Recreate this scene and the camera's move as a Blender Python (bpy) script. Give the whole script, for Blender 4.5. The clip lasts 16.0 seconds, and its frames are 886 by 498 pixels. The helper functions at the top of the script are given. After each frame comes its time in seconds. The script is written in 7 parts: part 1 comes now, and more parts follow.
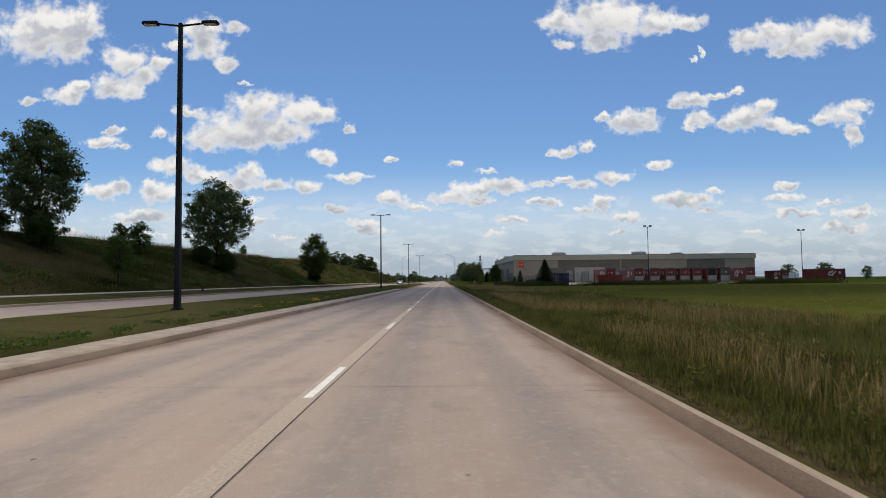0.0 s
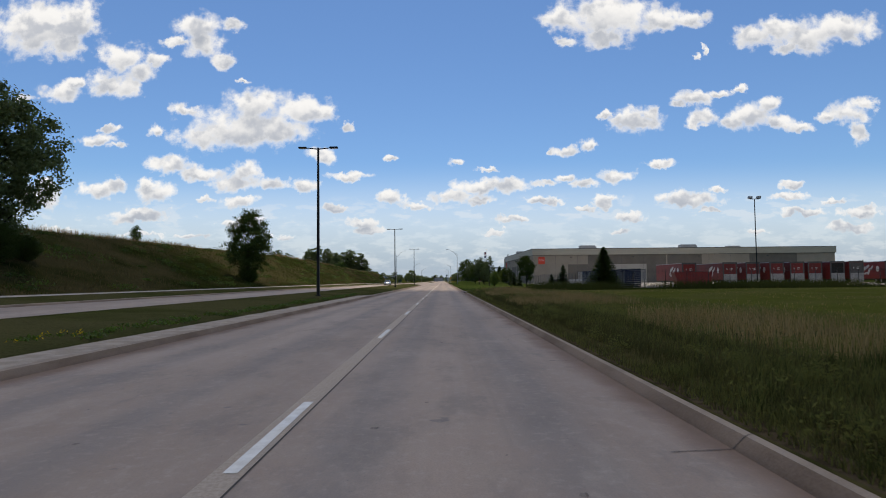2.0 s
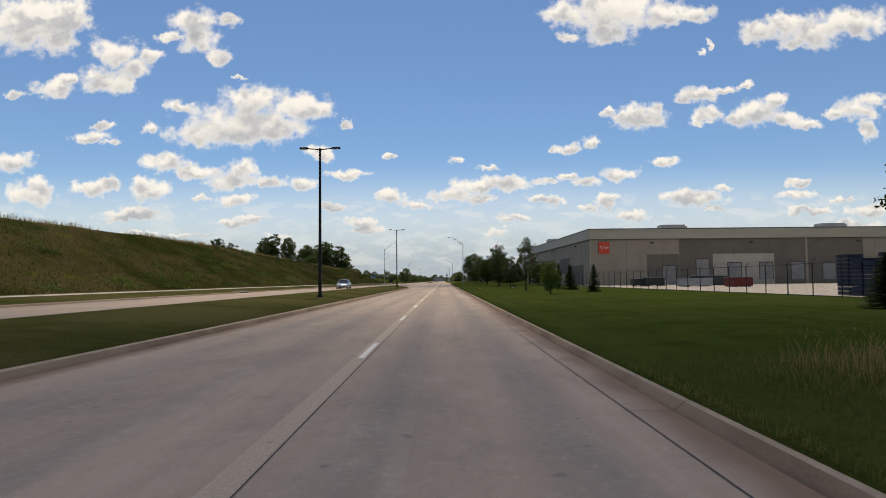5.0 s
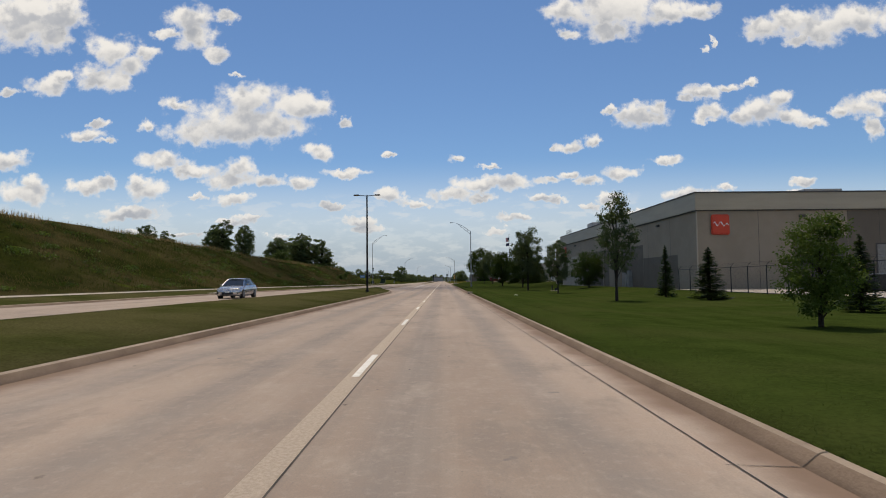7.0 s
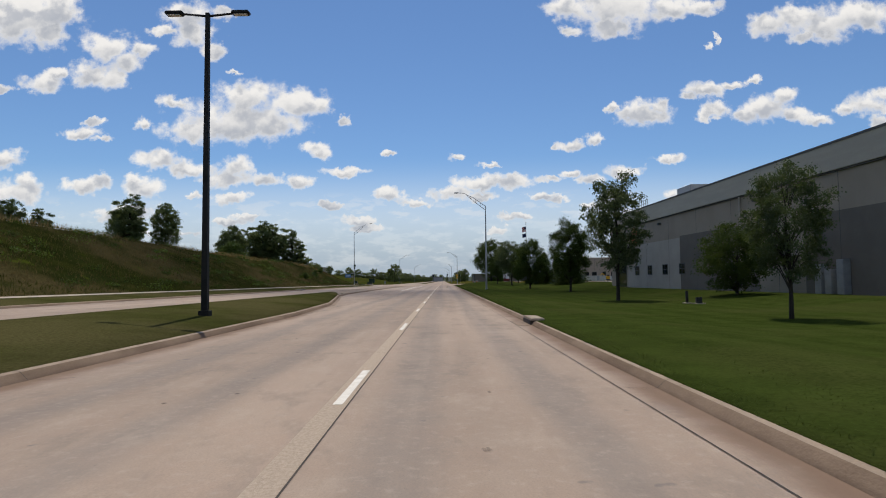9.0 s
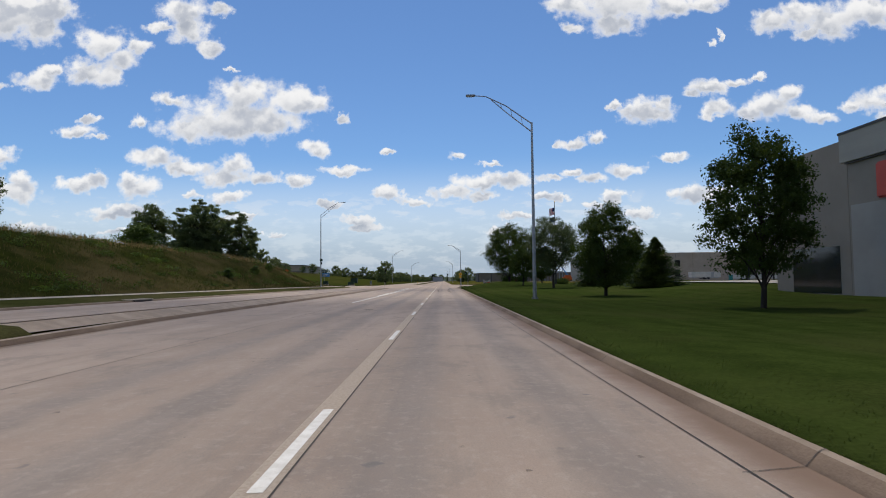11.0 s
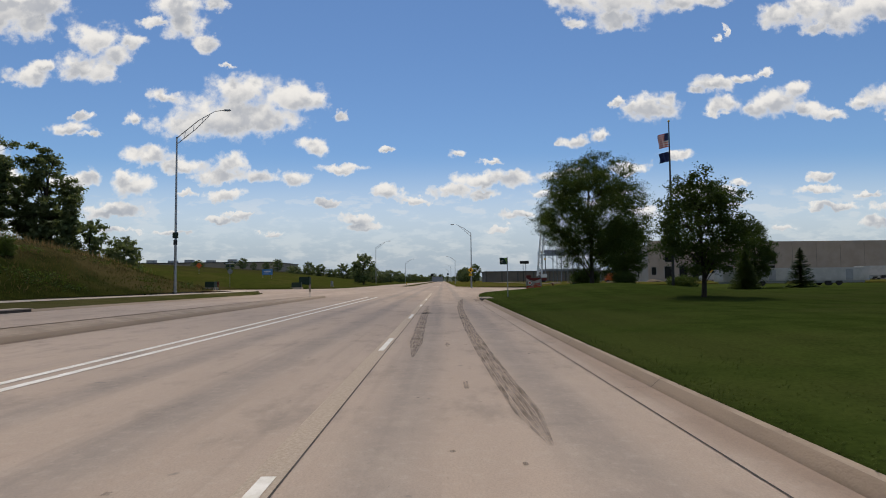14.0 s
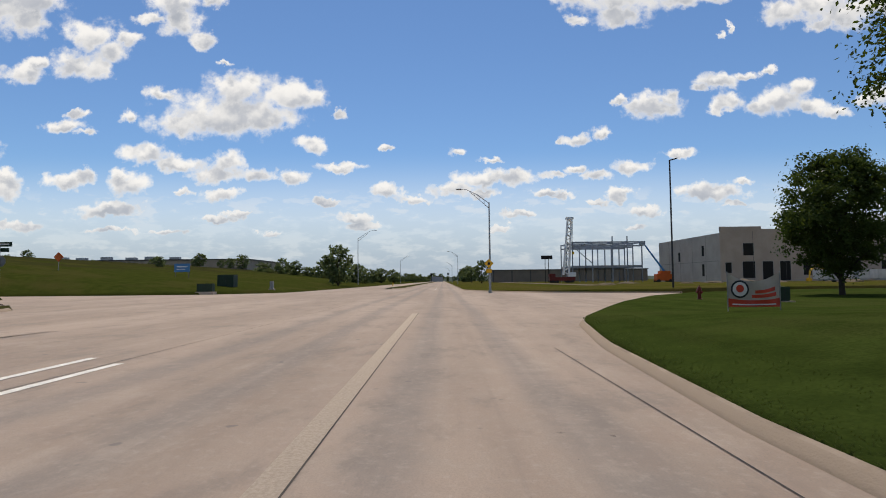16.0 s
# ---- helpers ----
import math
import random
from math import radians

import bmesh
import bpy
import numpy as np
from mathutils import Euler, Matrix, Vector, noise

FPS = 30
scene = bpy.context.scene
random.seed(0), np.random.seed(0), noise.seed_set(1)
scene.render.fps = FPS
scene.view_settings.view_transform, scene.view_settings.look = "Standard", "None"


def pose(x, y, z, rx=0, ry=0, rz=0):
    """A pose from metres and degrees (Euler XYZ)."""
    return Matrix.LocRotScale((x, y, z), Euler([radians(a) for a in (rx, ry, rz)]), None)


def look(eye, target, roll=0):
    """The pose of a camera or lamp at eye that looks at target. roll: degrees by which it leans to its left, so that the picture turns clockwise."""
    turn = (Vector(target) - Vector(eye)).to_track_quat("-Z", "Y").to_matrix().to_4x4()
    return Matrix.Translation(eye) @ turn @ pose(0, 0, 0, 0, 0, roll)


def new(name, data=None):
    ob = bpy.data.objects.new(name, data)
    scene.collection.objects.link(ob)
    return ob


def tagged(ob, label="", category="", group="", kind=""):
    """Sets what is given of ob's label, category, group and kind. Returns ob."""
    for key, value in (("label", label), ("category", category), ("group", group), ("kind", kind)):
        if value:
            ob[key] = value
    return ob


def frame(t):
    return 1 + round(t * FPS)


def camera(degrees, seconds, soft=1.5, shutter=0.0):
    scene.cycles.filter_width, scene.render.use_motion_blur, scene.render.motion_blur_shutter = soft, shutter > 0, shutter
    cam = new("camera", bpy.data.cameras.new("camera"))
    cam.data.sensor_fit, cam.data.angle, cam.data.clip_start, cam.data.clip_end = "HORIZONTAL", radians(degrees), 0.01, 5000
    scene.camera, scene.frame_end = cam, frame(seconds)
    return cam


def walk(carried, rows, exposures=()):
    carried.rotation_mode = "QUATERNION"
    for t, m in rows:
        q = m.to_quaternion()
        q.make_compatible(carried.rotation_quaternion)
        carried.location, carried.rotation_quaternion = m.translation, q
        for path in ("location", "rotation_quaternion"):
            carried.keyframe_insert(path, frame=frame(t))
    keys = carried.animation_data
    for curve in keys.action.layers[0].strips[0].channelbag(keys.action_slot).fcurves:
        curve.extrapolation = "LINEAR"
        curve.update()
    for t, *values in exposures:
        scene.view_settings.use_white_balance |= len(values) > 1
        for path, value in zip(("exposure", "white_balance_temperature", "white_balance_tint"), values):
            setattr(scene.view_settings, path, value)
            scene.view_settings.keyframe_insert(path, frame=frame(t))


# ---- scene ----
cam = camera(72.0, 16.0, 1.0, 0.025)

# seconds, lateral drift, way along the road, height, tilt up, roll, yaw
PATH = [
    (0.0, 0.40, 0.0, 1.62, 2.97, 0.6, 0.0), (0.5, 0.38, 13.0, 1.62, 2.97, 0.6, 0.0), (1.0, 0.36, 26.0, 1.62, 2.97, 0.6, 0.0),
    (1.5, 0.34, 39.0, 1.62, 2.97, 0.6, 0.0), (2.0, 0.32, 52.1, 1.62, 2.97, 0.6, 0.0), (2.5, 0.32, 65.2, 1.62, 2.97, 0.6, 0.0),
    (3.0, 0.34, 78.2, 1.62, 2.97, 0.6, 0.0), (3.5, 0.36, 91.1, 1.62, 2.97, 0.6, 0.0), (4.0, 0.38, 103.9, 1.62, 2.97, 0.6, 0.0),
    (4.5, 0.32, 116.8, 1.62, 2.97, 0.6, 0.0), (5.5, 0.18, 142.6, 1.62, 2.97, 0.6, 0.0),
    (6.5, 0.04, 168.3, 1.62, 2.97, 0.6, 0.0), (7.0, 0.0, 181.0, 1.62, 2.97, 0.6, 0.0), (7.5, -0.01, 193.7, 1.62, 2.97, 0.6, 0.0),
    (8.0, -0.03, 206.5, 1.62, 2.97, 0.6, 0.0), (8.5, -0.06, 219.3, 1.62, 2.97, 0.6, 0.0), (9.0, -0.1, 232.1, 1.62, 2.97, 0.6, 0.0),
    (10.0, -0.1, 258.3, 1.62, 2.97, 0.6, 0.0), (11.0, -0.04, 284.2, 1.62, 2.97, 0.6, 0.0), (11.5, 0.0, 297.2, 1.62, 2.97, 0.6, 0.0),
    (12.0, 0.0, 310.0, 1.62, 2.97, 0.6, 0.0), (12.5, 0.02, 322.6, 1.62, 2.97, 0.6, 0.0), (13.0, 0.0, 335.0, 1.62, 2.97, 0.6, 0.0),
    (13.5, 0.0, 347.5, 1.62, 2.97, 0.6, 0.0), (14.0, -0.04, 360.0, 1.62, 2.97, 0.6, 0.0), (14.5, -0.08, 372.4, 1.62, 2.97, 0.6, 0.0),
    (15.0, -0.1, 384.8, 1.62, 2.97, 0.6, 0.0), (15.5, -0.12, 397.2, 1.62, 2.97, 0.6, 0.0), (16.0, -0.12, 409.5, 1.62, 2.97, 0.6, 0.0),
]
walk(cam, [(t, pose(x, y, z, 90 + tilt, roll, yaw)) for t, x, y, z, tilt, roll, yaw in PATH],
     # seconds, stops, kelvin, tint of the car camera's own adjustment
     [(0.0, -0.05, 6800, 10), (0.5, -0.2, 6800, 10), (1.0, -0.05, 6800, 10), (1.5, 0.0, 6800, 10), (2.0, 0.05, 6800, 10), (2.5, 0.1, 6950, 10), (3.0, 0.1, 7100, 10), (3.5, 0.1, 7350, 10),
      (4.2, 0.08, 7600, 10), (6.3, -0.06, 7150, 10), (7.0, -0.12, 7100, 10), (9.0, -0.06, 6800, 10), (11.5, 0.0, 6550, 10), (12.5, 0.02, 6600, 10), (13.0, 0.08, 6800, 10),
      (13.5, 0.0, 7100, 10), (14.5, -0.16, 6700, 10), (15.5, -0.02, 6600, 10), (16.0, 0.02, 6900, 10)])
# ---- sky, sun ----
SUN_EL, SUN_AZ = 66.0, -5.0
world = bpy.data.worlds.new("world")
scene.world = world
world.use_nodes = True
wn = world.node_tree.nodes
sky = wn.new("ShaderNodeTexSky")
sky.sky_type = "NISHITA"
sky.sun_disc = False
sky.sun_elevation, sky.sun_rotation = radians(SUN_EL), radians(SUN_AZ)
sky.air_density, sky.dust_density, sky.ozone_density = 1.0, 0.15, 3.0
wn["Background"].inputs["Strength"].default_value = 0.098
wash = wn.new("ShaderNodeMix")
wash.data_type, wash.blend_type = "RGBA", "MULTIPLY"
wash.inputs[0].default_value, wash.inputs[7].default_value = 1.0, (0.70, 0.89, 1.10, 1)
world.node_tree.links.new(sky.outputs[0], wash.inputs[6])
world.node_tree.links.new(wash.outputs[2], wn["Background"].inputs[0])
sun = new("sun", bpy.data.lights.new("sun", "SUN"))
sun.data.energy, sun.data.angle, sun.data.color = 3.1, radians(0.53), (1.0, 0.925, 0.80)
SUN_DIR = Vector((math.sin(radians(SUN_AZ)) * math.cos(radians(SUN_EL)), math.cos(radians(SUN_AZ)) * math.cos(radians(SUN_EL)), math.sin(radians(SUN_EL))))
sun.matrix_world = look(SUN_DIR * 100, (0, 0, 0))


# ---- cumulus layer: a far shell of broken fair-weather cloud ----
SHELL_Y, SHELL_R = 204.0, 4500.0
# one row a cloud mass: across, up (both in thousandths of the distance ahead), half width, half height
CUMULUS_ZENITH = ((295, 460, 104, 43), (-634, 458, 45, 43), (209, 454, 47, 24), (380, 452, 57, 24), (437, 451, 33, 17), (-364, 450, 21, 12), (-700, 449, 104, 59), (-420, 441, 43, 30),
                  (588, 435, 57, 21), (701, 434, 76, 30), (540, 421, 40, 23), (634, 420, 61, 33), (-463, 419, 33, 10), (284, 419, 52, 21), (-656, 415, 40, 28), (218, 415, 21, 11),
                  (-411, 412, 38, 25), (459, 398, 6, 9), (605, 397, 28, 13), (-552, 394, 45, 30), (-495, 389, 26, 15), (441, 384, 8, 8), (-377, 383, 21, 17), (-519, 370, 33, 24))
CUMULUS_HIGH = ((-579, 351, 42, 24), (-631, 347, 21, 13), (-339, 347, 11, 4), (-542, 341, 28, 26), (-654, 333, 40, 21), (517, 323, 13, 8), (-720, 322, 21, 8), (480, 319, 28, 8),
                (442, 312, 40, 14), (-320, 306, 61, 30), (418, 301, 21, 8), (-442, 300, 26, 12), (740, 299, 28, 13), (563, 296, 26, 15), (-240, 295, 56, 30), (-203, 290, 26, 19),
                (281, 285, 13, 8), (361, 284, 23, 15), (704, 281, 42, 24), (452, 278, 26, 17), (534, 278, 47, 26), (304, 275, 26, 17), (666, 273, 28, 13), (337, 270, 49, 23))
CUMULUS_MIDDLE = ((-159, 269, 11, 9), (581, 268, 38, 15), (-578, 266, 19, 7), (506, 266, 38, 14), (-339, 265, 117, 38), (434, 264, 17, 11), (-491, 263, 17, 12), (618, 260, 28, 11),
                  (-282, 258, 75, 28), (-414, 250, 56, 22), (-592, 249, 36, 12), (719, 247, 19, 21), (-559, 239, 21, 8), (256, 231, 19, 10), (186, 222, 13, 6), (214, 221, 28, 10),
                  (-205, 216, 26, 15), (-86, 209, 13, 6), (-722, 206, 42, 19), (-464, 203, 47, 17), (28, 202, 21, 8), (377, 193, 34, 8), (82, 190, 23, 5), (-422, 188, 47, 15))
CUMULUS_LOW = ((-338, 187, 42, 21), (-156, 181, 45, 8), (292, 176, 34, 13), (213, 174, 21, 8), (-562, 173, 19, 13), (-506, 172, 28, 13), (-683, 172, 23, 13), (-357, 169, 56, 17),
               (-291, 168, 42, 15), (180, 168, 28, 9), (-231, 166, 30, 13), (-585, 164, 47, 17), (119, 164, 33, 14), (241, 161, 26, 12), (600, 158, 27, 11), (73, 157, 70, 17),
               (-492, 156, 45, 22), (-692, 153, 47, 26), (468, 152, 24, 8), (-403, 146, 19, 7), (16, 141, 47, 15), (-86, 140, 34, 17), (-345, 139, 42, 11), (166, 138, 37, 8))
CUMULUS_FAINT = ((291, 138, 19, 9), (54, 136, 37, 10), (419, 136, 70, 19), (599, 136, 48, 10), (189, 130, 28, 7), (277, 129, 33, 15), (-189, 128, 26, 9), (-44, 128, 42, 11),
                 (676, 126, 24, 7), (-515, 119, 65, 14), (249, 119, 23, 7), (462, 113, 19, 6), (617, 110, 58, 9), (719, 110, 48, 14), (-521, 110, 63, 11), (-328, 109, 37, 7),
                 (317, 105, 39, 11), (-351, 104, 45, 8), (-142, 101, 45, 13), (118, 101, 47, 9), (-660, 93, 54, 11), (-128, 87, 56, 9), (693, 84, 68, 13), (-432, 84, 54, 6))
CUMULUS_HORIZON = ((-521, 83, 63, 6), (90, 82, 37, 7), (297, 81, 34, 6), (-271, 80, 27, 6), (543, 76, 29, 8))
# unseen clouds added to shade the road, set along the sun's rays: across, along, half lengths, thickness
SHADE_CLOUDS = ((-10, 95, 105, 70, 0.84), (60, 319, 260, 28, 0.6), (10, 391, 120, 21, 0.5))


def cloud_shell():
    m = mat("cumulus", (0.8, 0.8, 0.8), 1.0)
    n = Nodes(m)
    p = n.vmath("SUBTRACT", n.pos(), (0, SHELL_Y, 1.6))
    x, y, z = n.xyz(p)
    d = n.vmath("NORMALIZE", p)
    dx, dy, dz = n.xyz(d)
    safe = n.math("MAXIMUM", y, 300.0)
    u = n.math("MULTIPLY", n.math("DIVIDE", x, safe), 1000.0)
    v = n.math("MULTIPLY", n.math("DIVIDE", z, safe), 1000.0)
    uv = n.node("ShaderNodeCombineXYZ", u, v, 0.0).outputs[0]
    # two scales of billows bend the outlines
    w0 = n.node("ShaderNodeTexNoise"); w0.inputs["Scale"].default_value = 0.016; w0.inputs["Detail"].default_value = 3
    n.put(w0.inputs["Vector"], n.vmath("ADD", uv, (311, 97, 0)))
    w1 = n.node("ShaderNodeTexNoise"); w1.inputs["Scale"].default_value = 0.06; w1.inputs["Detail"].default_value = 7; w1.inputs["Roughness"].default_value = 0.6
    n.put(w1.inputs["Vector"], uv)
    q = n.vmath("ADD", uv, n.vmath("MULTIPLY", n.vmath("SUBTRACT", w0.outputs["Color"], (0.5, 0.5, 0.5)), (40, 26, 0)))
    q = n.vmath("ADD", q, n.vmath("MULTIPLY", n.vmath("SUBTRACT", w1.outputs["Color"], (0.5, 0.5, 0.5)), (36, 24, 0)))
    near, below = None, None
    for cu, cv, a, b in (*CUMULUS_ZENITH, *CUMULUS_HIGH, *CUMULUS_MIDDLE, *CUMULUS_LOW, *CUMULUS_FAINT, *CUMULUS_HORIZON):
        o = n.node("ShaderNodeVectorMath", q, (1 / a, 1 / b, 0), (-cu / a, -cv / b, 0), operation="MULTIPLY_ADD").outputs[0]
        f = n.vmath("LENGTH", o)
        near = f if near is None else n.node("ShaderNodeMath", near, f, 0.25, operation="SMOOTH_MIN").outputs[0]
        o = n.node("ShaderNodeVectorMath", q, (1 / a, 1 / b, 0), (-cu / a, 0.7 - cv / b, 0), operation="MULTIPLY_ADD").outputs[0]
        g = n.vmath("LENGTH", o)
        below = g if below is None else n.node("ShaderNodeMath", below, g, 0.3, operation="SMOOTH_MIN").outputs[0]
    field = n.math("SUBTRACT", 1.0, near)
    base = n.math("SUBTRACT", 1.1, below)
    fine = n.noise(0.035, 9, 0.58, vec=uv)
    ahead = n.math("ADD", n.math("MULTIPLY", field, 0.9), n.math("MULTIPLY", n.math("SUBTRACT", fine, 0.47), 1.5))
    ahead = n.math("MINIMUM", ahead, n.math("MULTIPLY", n.math("SUBTRACT", dy, 0.3), 8.0))
    # thin low streaks towards the horizon
    low = n.noise(0.03, 5, 0.58, vec=n.vmath("MULTIPLY", uv, (0.6, 1.7, 0)))
    streak = n.math("MULTIPLY", n.ramp(low, 0.41, 0.60), n.math("MULTIPLY", n.ramp(v, 175, 105), n.ramp(v, 5, 40, 0.3, 0.95)))
    # unseen scattered cloud behind and to the sides, thickened to whiten the skylight
    rest = n.noise(5.5, 6, 0.6, vec=n.vmath("MULTIPLY", d, (1, 1, 2.2)))
    rest = n.math("MULTIPLY", n.math("SUBTRACT", rest, 0.5), 6.0)
    rest = n.math("MINIMUM", rest, n.math("MULTIPLY", n.math("SUBTRACT", 0.36, dy), 8.0))
    # unseen clouds overhead, placed only for the shade they throw on the road
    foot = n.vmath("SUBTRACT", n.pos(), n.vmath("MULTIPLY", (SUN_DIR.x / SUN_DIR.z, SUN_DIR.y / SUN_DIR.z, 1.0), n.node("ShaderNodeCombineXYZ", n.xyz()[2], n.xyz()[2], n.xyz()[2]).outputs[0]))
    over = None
    for cx, cy, a, b, thick in SHADE_CLOUDS:
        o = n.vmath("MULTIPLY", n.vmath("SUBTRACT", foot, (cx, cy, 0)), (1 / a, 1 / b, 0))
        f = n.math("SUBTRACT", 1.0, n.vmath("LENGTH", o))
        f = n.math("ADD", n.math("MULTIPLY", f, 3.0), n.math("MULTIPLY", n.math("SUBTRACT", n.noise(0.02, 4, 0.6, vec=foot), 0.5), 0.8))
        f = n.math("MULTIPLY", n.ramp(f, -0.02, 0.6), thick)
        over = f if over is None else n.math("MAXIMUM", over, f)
    clear = n.ramp(n.vmath("LENGTH", n.vmath("MULTIPLY", n.vmath("SUBTRACT", foot, (0, 240, 0)), (1 / 900, 1 / 900, 0))), 0.7, 1.0, -4, 0)
    rest = n.math("ADD", rest, clear)
    dens = n.math("MAXIMUM", ahead, rest)
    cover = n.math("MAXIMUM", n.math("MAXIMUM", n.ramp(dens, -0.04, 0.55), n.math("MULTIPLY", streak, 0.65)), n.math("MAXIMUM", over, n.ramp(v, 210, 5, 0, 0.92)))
    # sunlight from above and behind painted into the colour: bright rims and tops, greyer thick parts and bases
    under = n.noise(0.014, 3, 0.5, vec=n.vmath("ADD", uv, (0, 14, 0)))
    thick = n.ramp(dens, 0.12, 0.75)
    grey = n.math("MULTIPLY", n.math("MULTIPLY", n.ramp(base, 0.05, 0.95), n.ramp(under, 0.32, 0.6, 0.55, 1.0)), thick)
    puff = n.math("SUBTRACT", n.noise(0.022, 5, 0.48, vec=uv), n.noise(0.022, 5, 0.48, vec=n.vmath("ADD", uv, (-4, 15, 0))))
    col = n.mix(grey, (1.0, 1.0, 1.0), (0.45, 0.49, 0.565))
    col = n.mix(n.math("MULTIPLY", n.ramp(puff, 0.04, -0.14, 0.0, 0.8), thick), col, (0.50, 0.54, 0.62))
    # blue-grey horizon haze painted into the shell's colour
    col = n.mix(n.math("MULTIPLY", n.ramp(v, 170, 10, 0, 0.9), n.ramp(n.math("MAXIMUM", dens, n.math("MULTIPLY", streak, 0.26)), 0.5, 0.0, 0.35, 1.0)), col, (0.335, 0.435, 0.585))
    em = n.node("ShaderNodeEmission")
    n.put(em.inputs[0], col)
    em.inputs[1].default_value = 0.92
    tr = n.node("ShaderNodeBsdfTransparent")
    mx = n.node("ShaderNodeMixShader")
    n.put(mx.inputs[0], n.math("MULTIPLY", cover, 0.97)), n.put(mx.inputs[1], tr.outputs[0]), n.put(mx.inputs[2], em.outputs[0])
    n.put(n.t.nodes["Material Output"].inputs[0], mx.outputs[0])
    bm = bmesh.new()
    bmesh.ops.create_uvsphere(bm, u_segments=64, v_segments=32, radius=SHELL_R)
    bmesh.ops.delete(bm, geom=[w for w in bm.verts if w.co.z < -120], context="VERTS")
    me = bpy.data.meshes.new("cloud_layer")
    bm.to_mesh(me)
    bm.free()
    me.materials.append(m)
    ob = new("backdrop", me)
    ob.location = (0, SHELL_Y, 0)
    tagged(ob, "broken white fair-weather cumulus clouds over the land", "clouds", kind="structure")
# ---- materials ----
def mat(name, base, rough=0.8, metal=0.0, spec=0.5):
    m = bpy.data.materials.new(name)
    m.use_nodes = True
    b = m.node_tree.nodes["Principled BSDF"]
    b.inputs["Base Color"].default_value = (*base, 1)
    b.inputs["Roughness"].default_value, b.inputs["Metallic"].default_value = rough, metal
    b.inputs["Specular IOR Level"].default_value = spec
    return m


class Nodes:
    """Short hand for node graphs."""
    def __init__(self, m):
        self.t = m.node_tree
        self.b = self.t.nodes.get("Principled BSDF")

    def put(self, sock, v):
        if v is None:
            return
        if isinstance(v, bpy.types.NodeSocket):
            self.t.links.new(v, sock)
        elif isinstance(v, (int, float)):
            try:
                sock.default_value = v
            except TypeError:
                sock.default_value = [v] * len(sock.default_value)
        else:
            v = tuple(v)
            sock.default_value = v if len(sock.default_value) == len(v) else (*v, 1)

    def node(self, kind, *ins, **attrs):
        n = self.t.nodes.new(kind)
        for k, v in attrs.items():
            setattr(n, k, v)
        for i, v in enumerate(ins):
            self.put(n.inputs[i], v)
        return n

    def math(self, op, a, b=None, c=None, clamp=False):
        n = self.node("ShaderNodeMath", a, b, c, operation=op)
        n.use_clamp = clamp
        return n.outputs[0]

    def vmath(self, op, a, b=None):
        n = self.node("ShaderNodeVectorMath", a, b, operation=op)
        return n.outputs["Value"] if op in ("LENGTH", "DOT_PRODUCT", "DISTANCE") else n.outputs[0]

    def noise(self, scale, detail=4, rough=0.55, vec=None, stretch=None, dist=0.0):
        v = vec if vec is not None else self.pos()
        if stretch:
            v = self.vmath("MULTIPLY", v, stretch)
        n = self.node("ShaderNodeTexNoise")
        self.put(n.inputs["Vector"], v)
        n.inputs["Scale"].default_value, n.inputs["Detail"].default_value, n.inputs["Roughness"].default_value = scale, detail, rough
        n.inputs["Distortion"].default_value = dist
        return n.outputs[0]

    def pos(self):
        return self.node("ShaderNodeNewGeometry").outputs["Position"]

    def ramp(self, v, a, b, lo=0.0, hi=1.0):
        n = self.node("ShaderNodeMapRange", v, a, b, lo, hi)
        n.interpolation_type = "SMOOTHSTEP"
        return n.outputs[0]

    def mix(self, f, a, b, kind="MIX"):
        n = self.t.nodes.new("ShaderNodeMix")
        n.data_type, n.blend_type = "RGBA", kind
        self.put(n.inputs[0], f), self.put(n.inputs[6], a), self.put(n.inputs[7], b)
        return n.outputs[2]

    def bump(self, h, strength=0.3, dist=0.02):
        n = self.node("ShaderNodeBump")
        n.inputs["Strength"].default_value, n.inputs["Distance"].default_value = strength, dist
        self.put(n.inputs["Height"], h)
        self.put(self.b.inputs["Normal"], n.outputs[0])

    def colour(self, v):
        self.put(self.b.inputs["Base Color"], v)

    def rough(self, v):
        self.put(self.b.inputs["Roughness"], v)

    def island(self):
        return self.node("ShaderNodeNewGeometry").outputs["Random Per Island"]

    def each(self):
        return self.node("ShaderNodeObjectInfo").outputs["Random"]

    def xyz(self, v=None):
        n = self.node("ShaderNodeSeparateXYZ", v if v is not None else self.pos())
        return n.outputs[0], n.outputs[1], n.outputs[2]


def varied(name, a, b, scale, rough=0.8, metal=0.0, grain=None, bump=0.0, stretch=None, spec=0.3):
    """Two colours mixed by broad and fine noise, with optional relief."""
    m = mat(name, a, rough, metal, spec)
    n = Nodes(m)
    big = n.noise(scale, 4, 0.6, stretch=stretch)
    fine = n.noise(grain or scale * 12, 3, 0.6)
    f = n.math("ADD", n.ramp(big, 0.35, 0.65, 0, 0.75), n.ramp(fine, 0.3, 0.7, 0, 0.25))
    n.colour(n.mix(f, a, b))
    if bump:
        n.bump(fine, bump, 0.02)
    return m


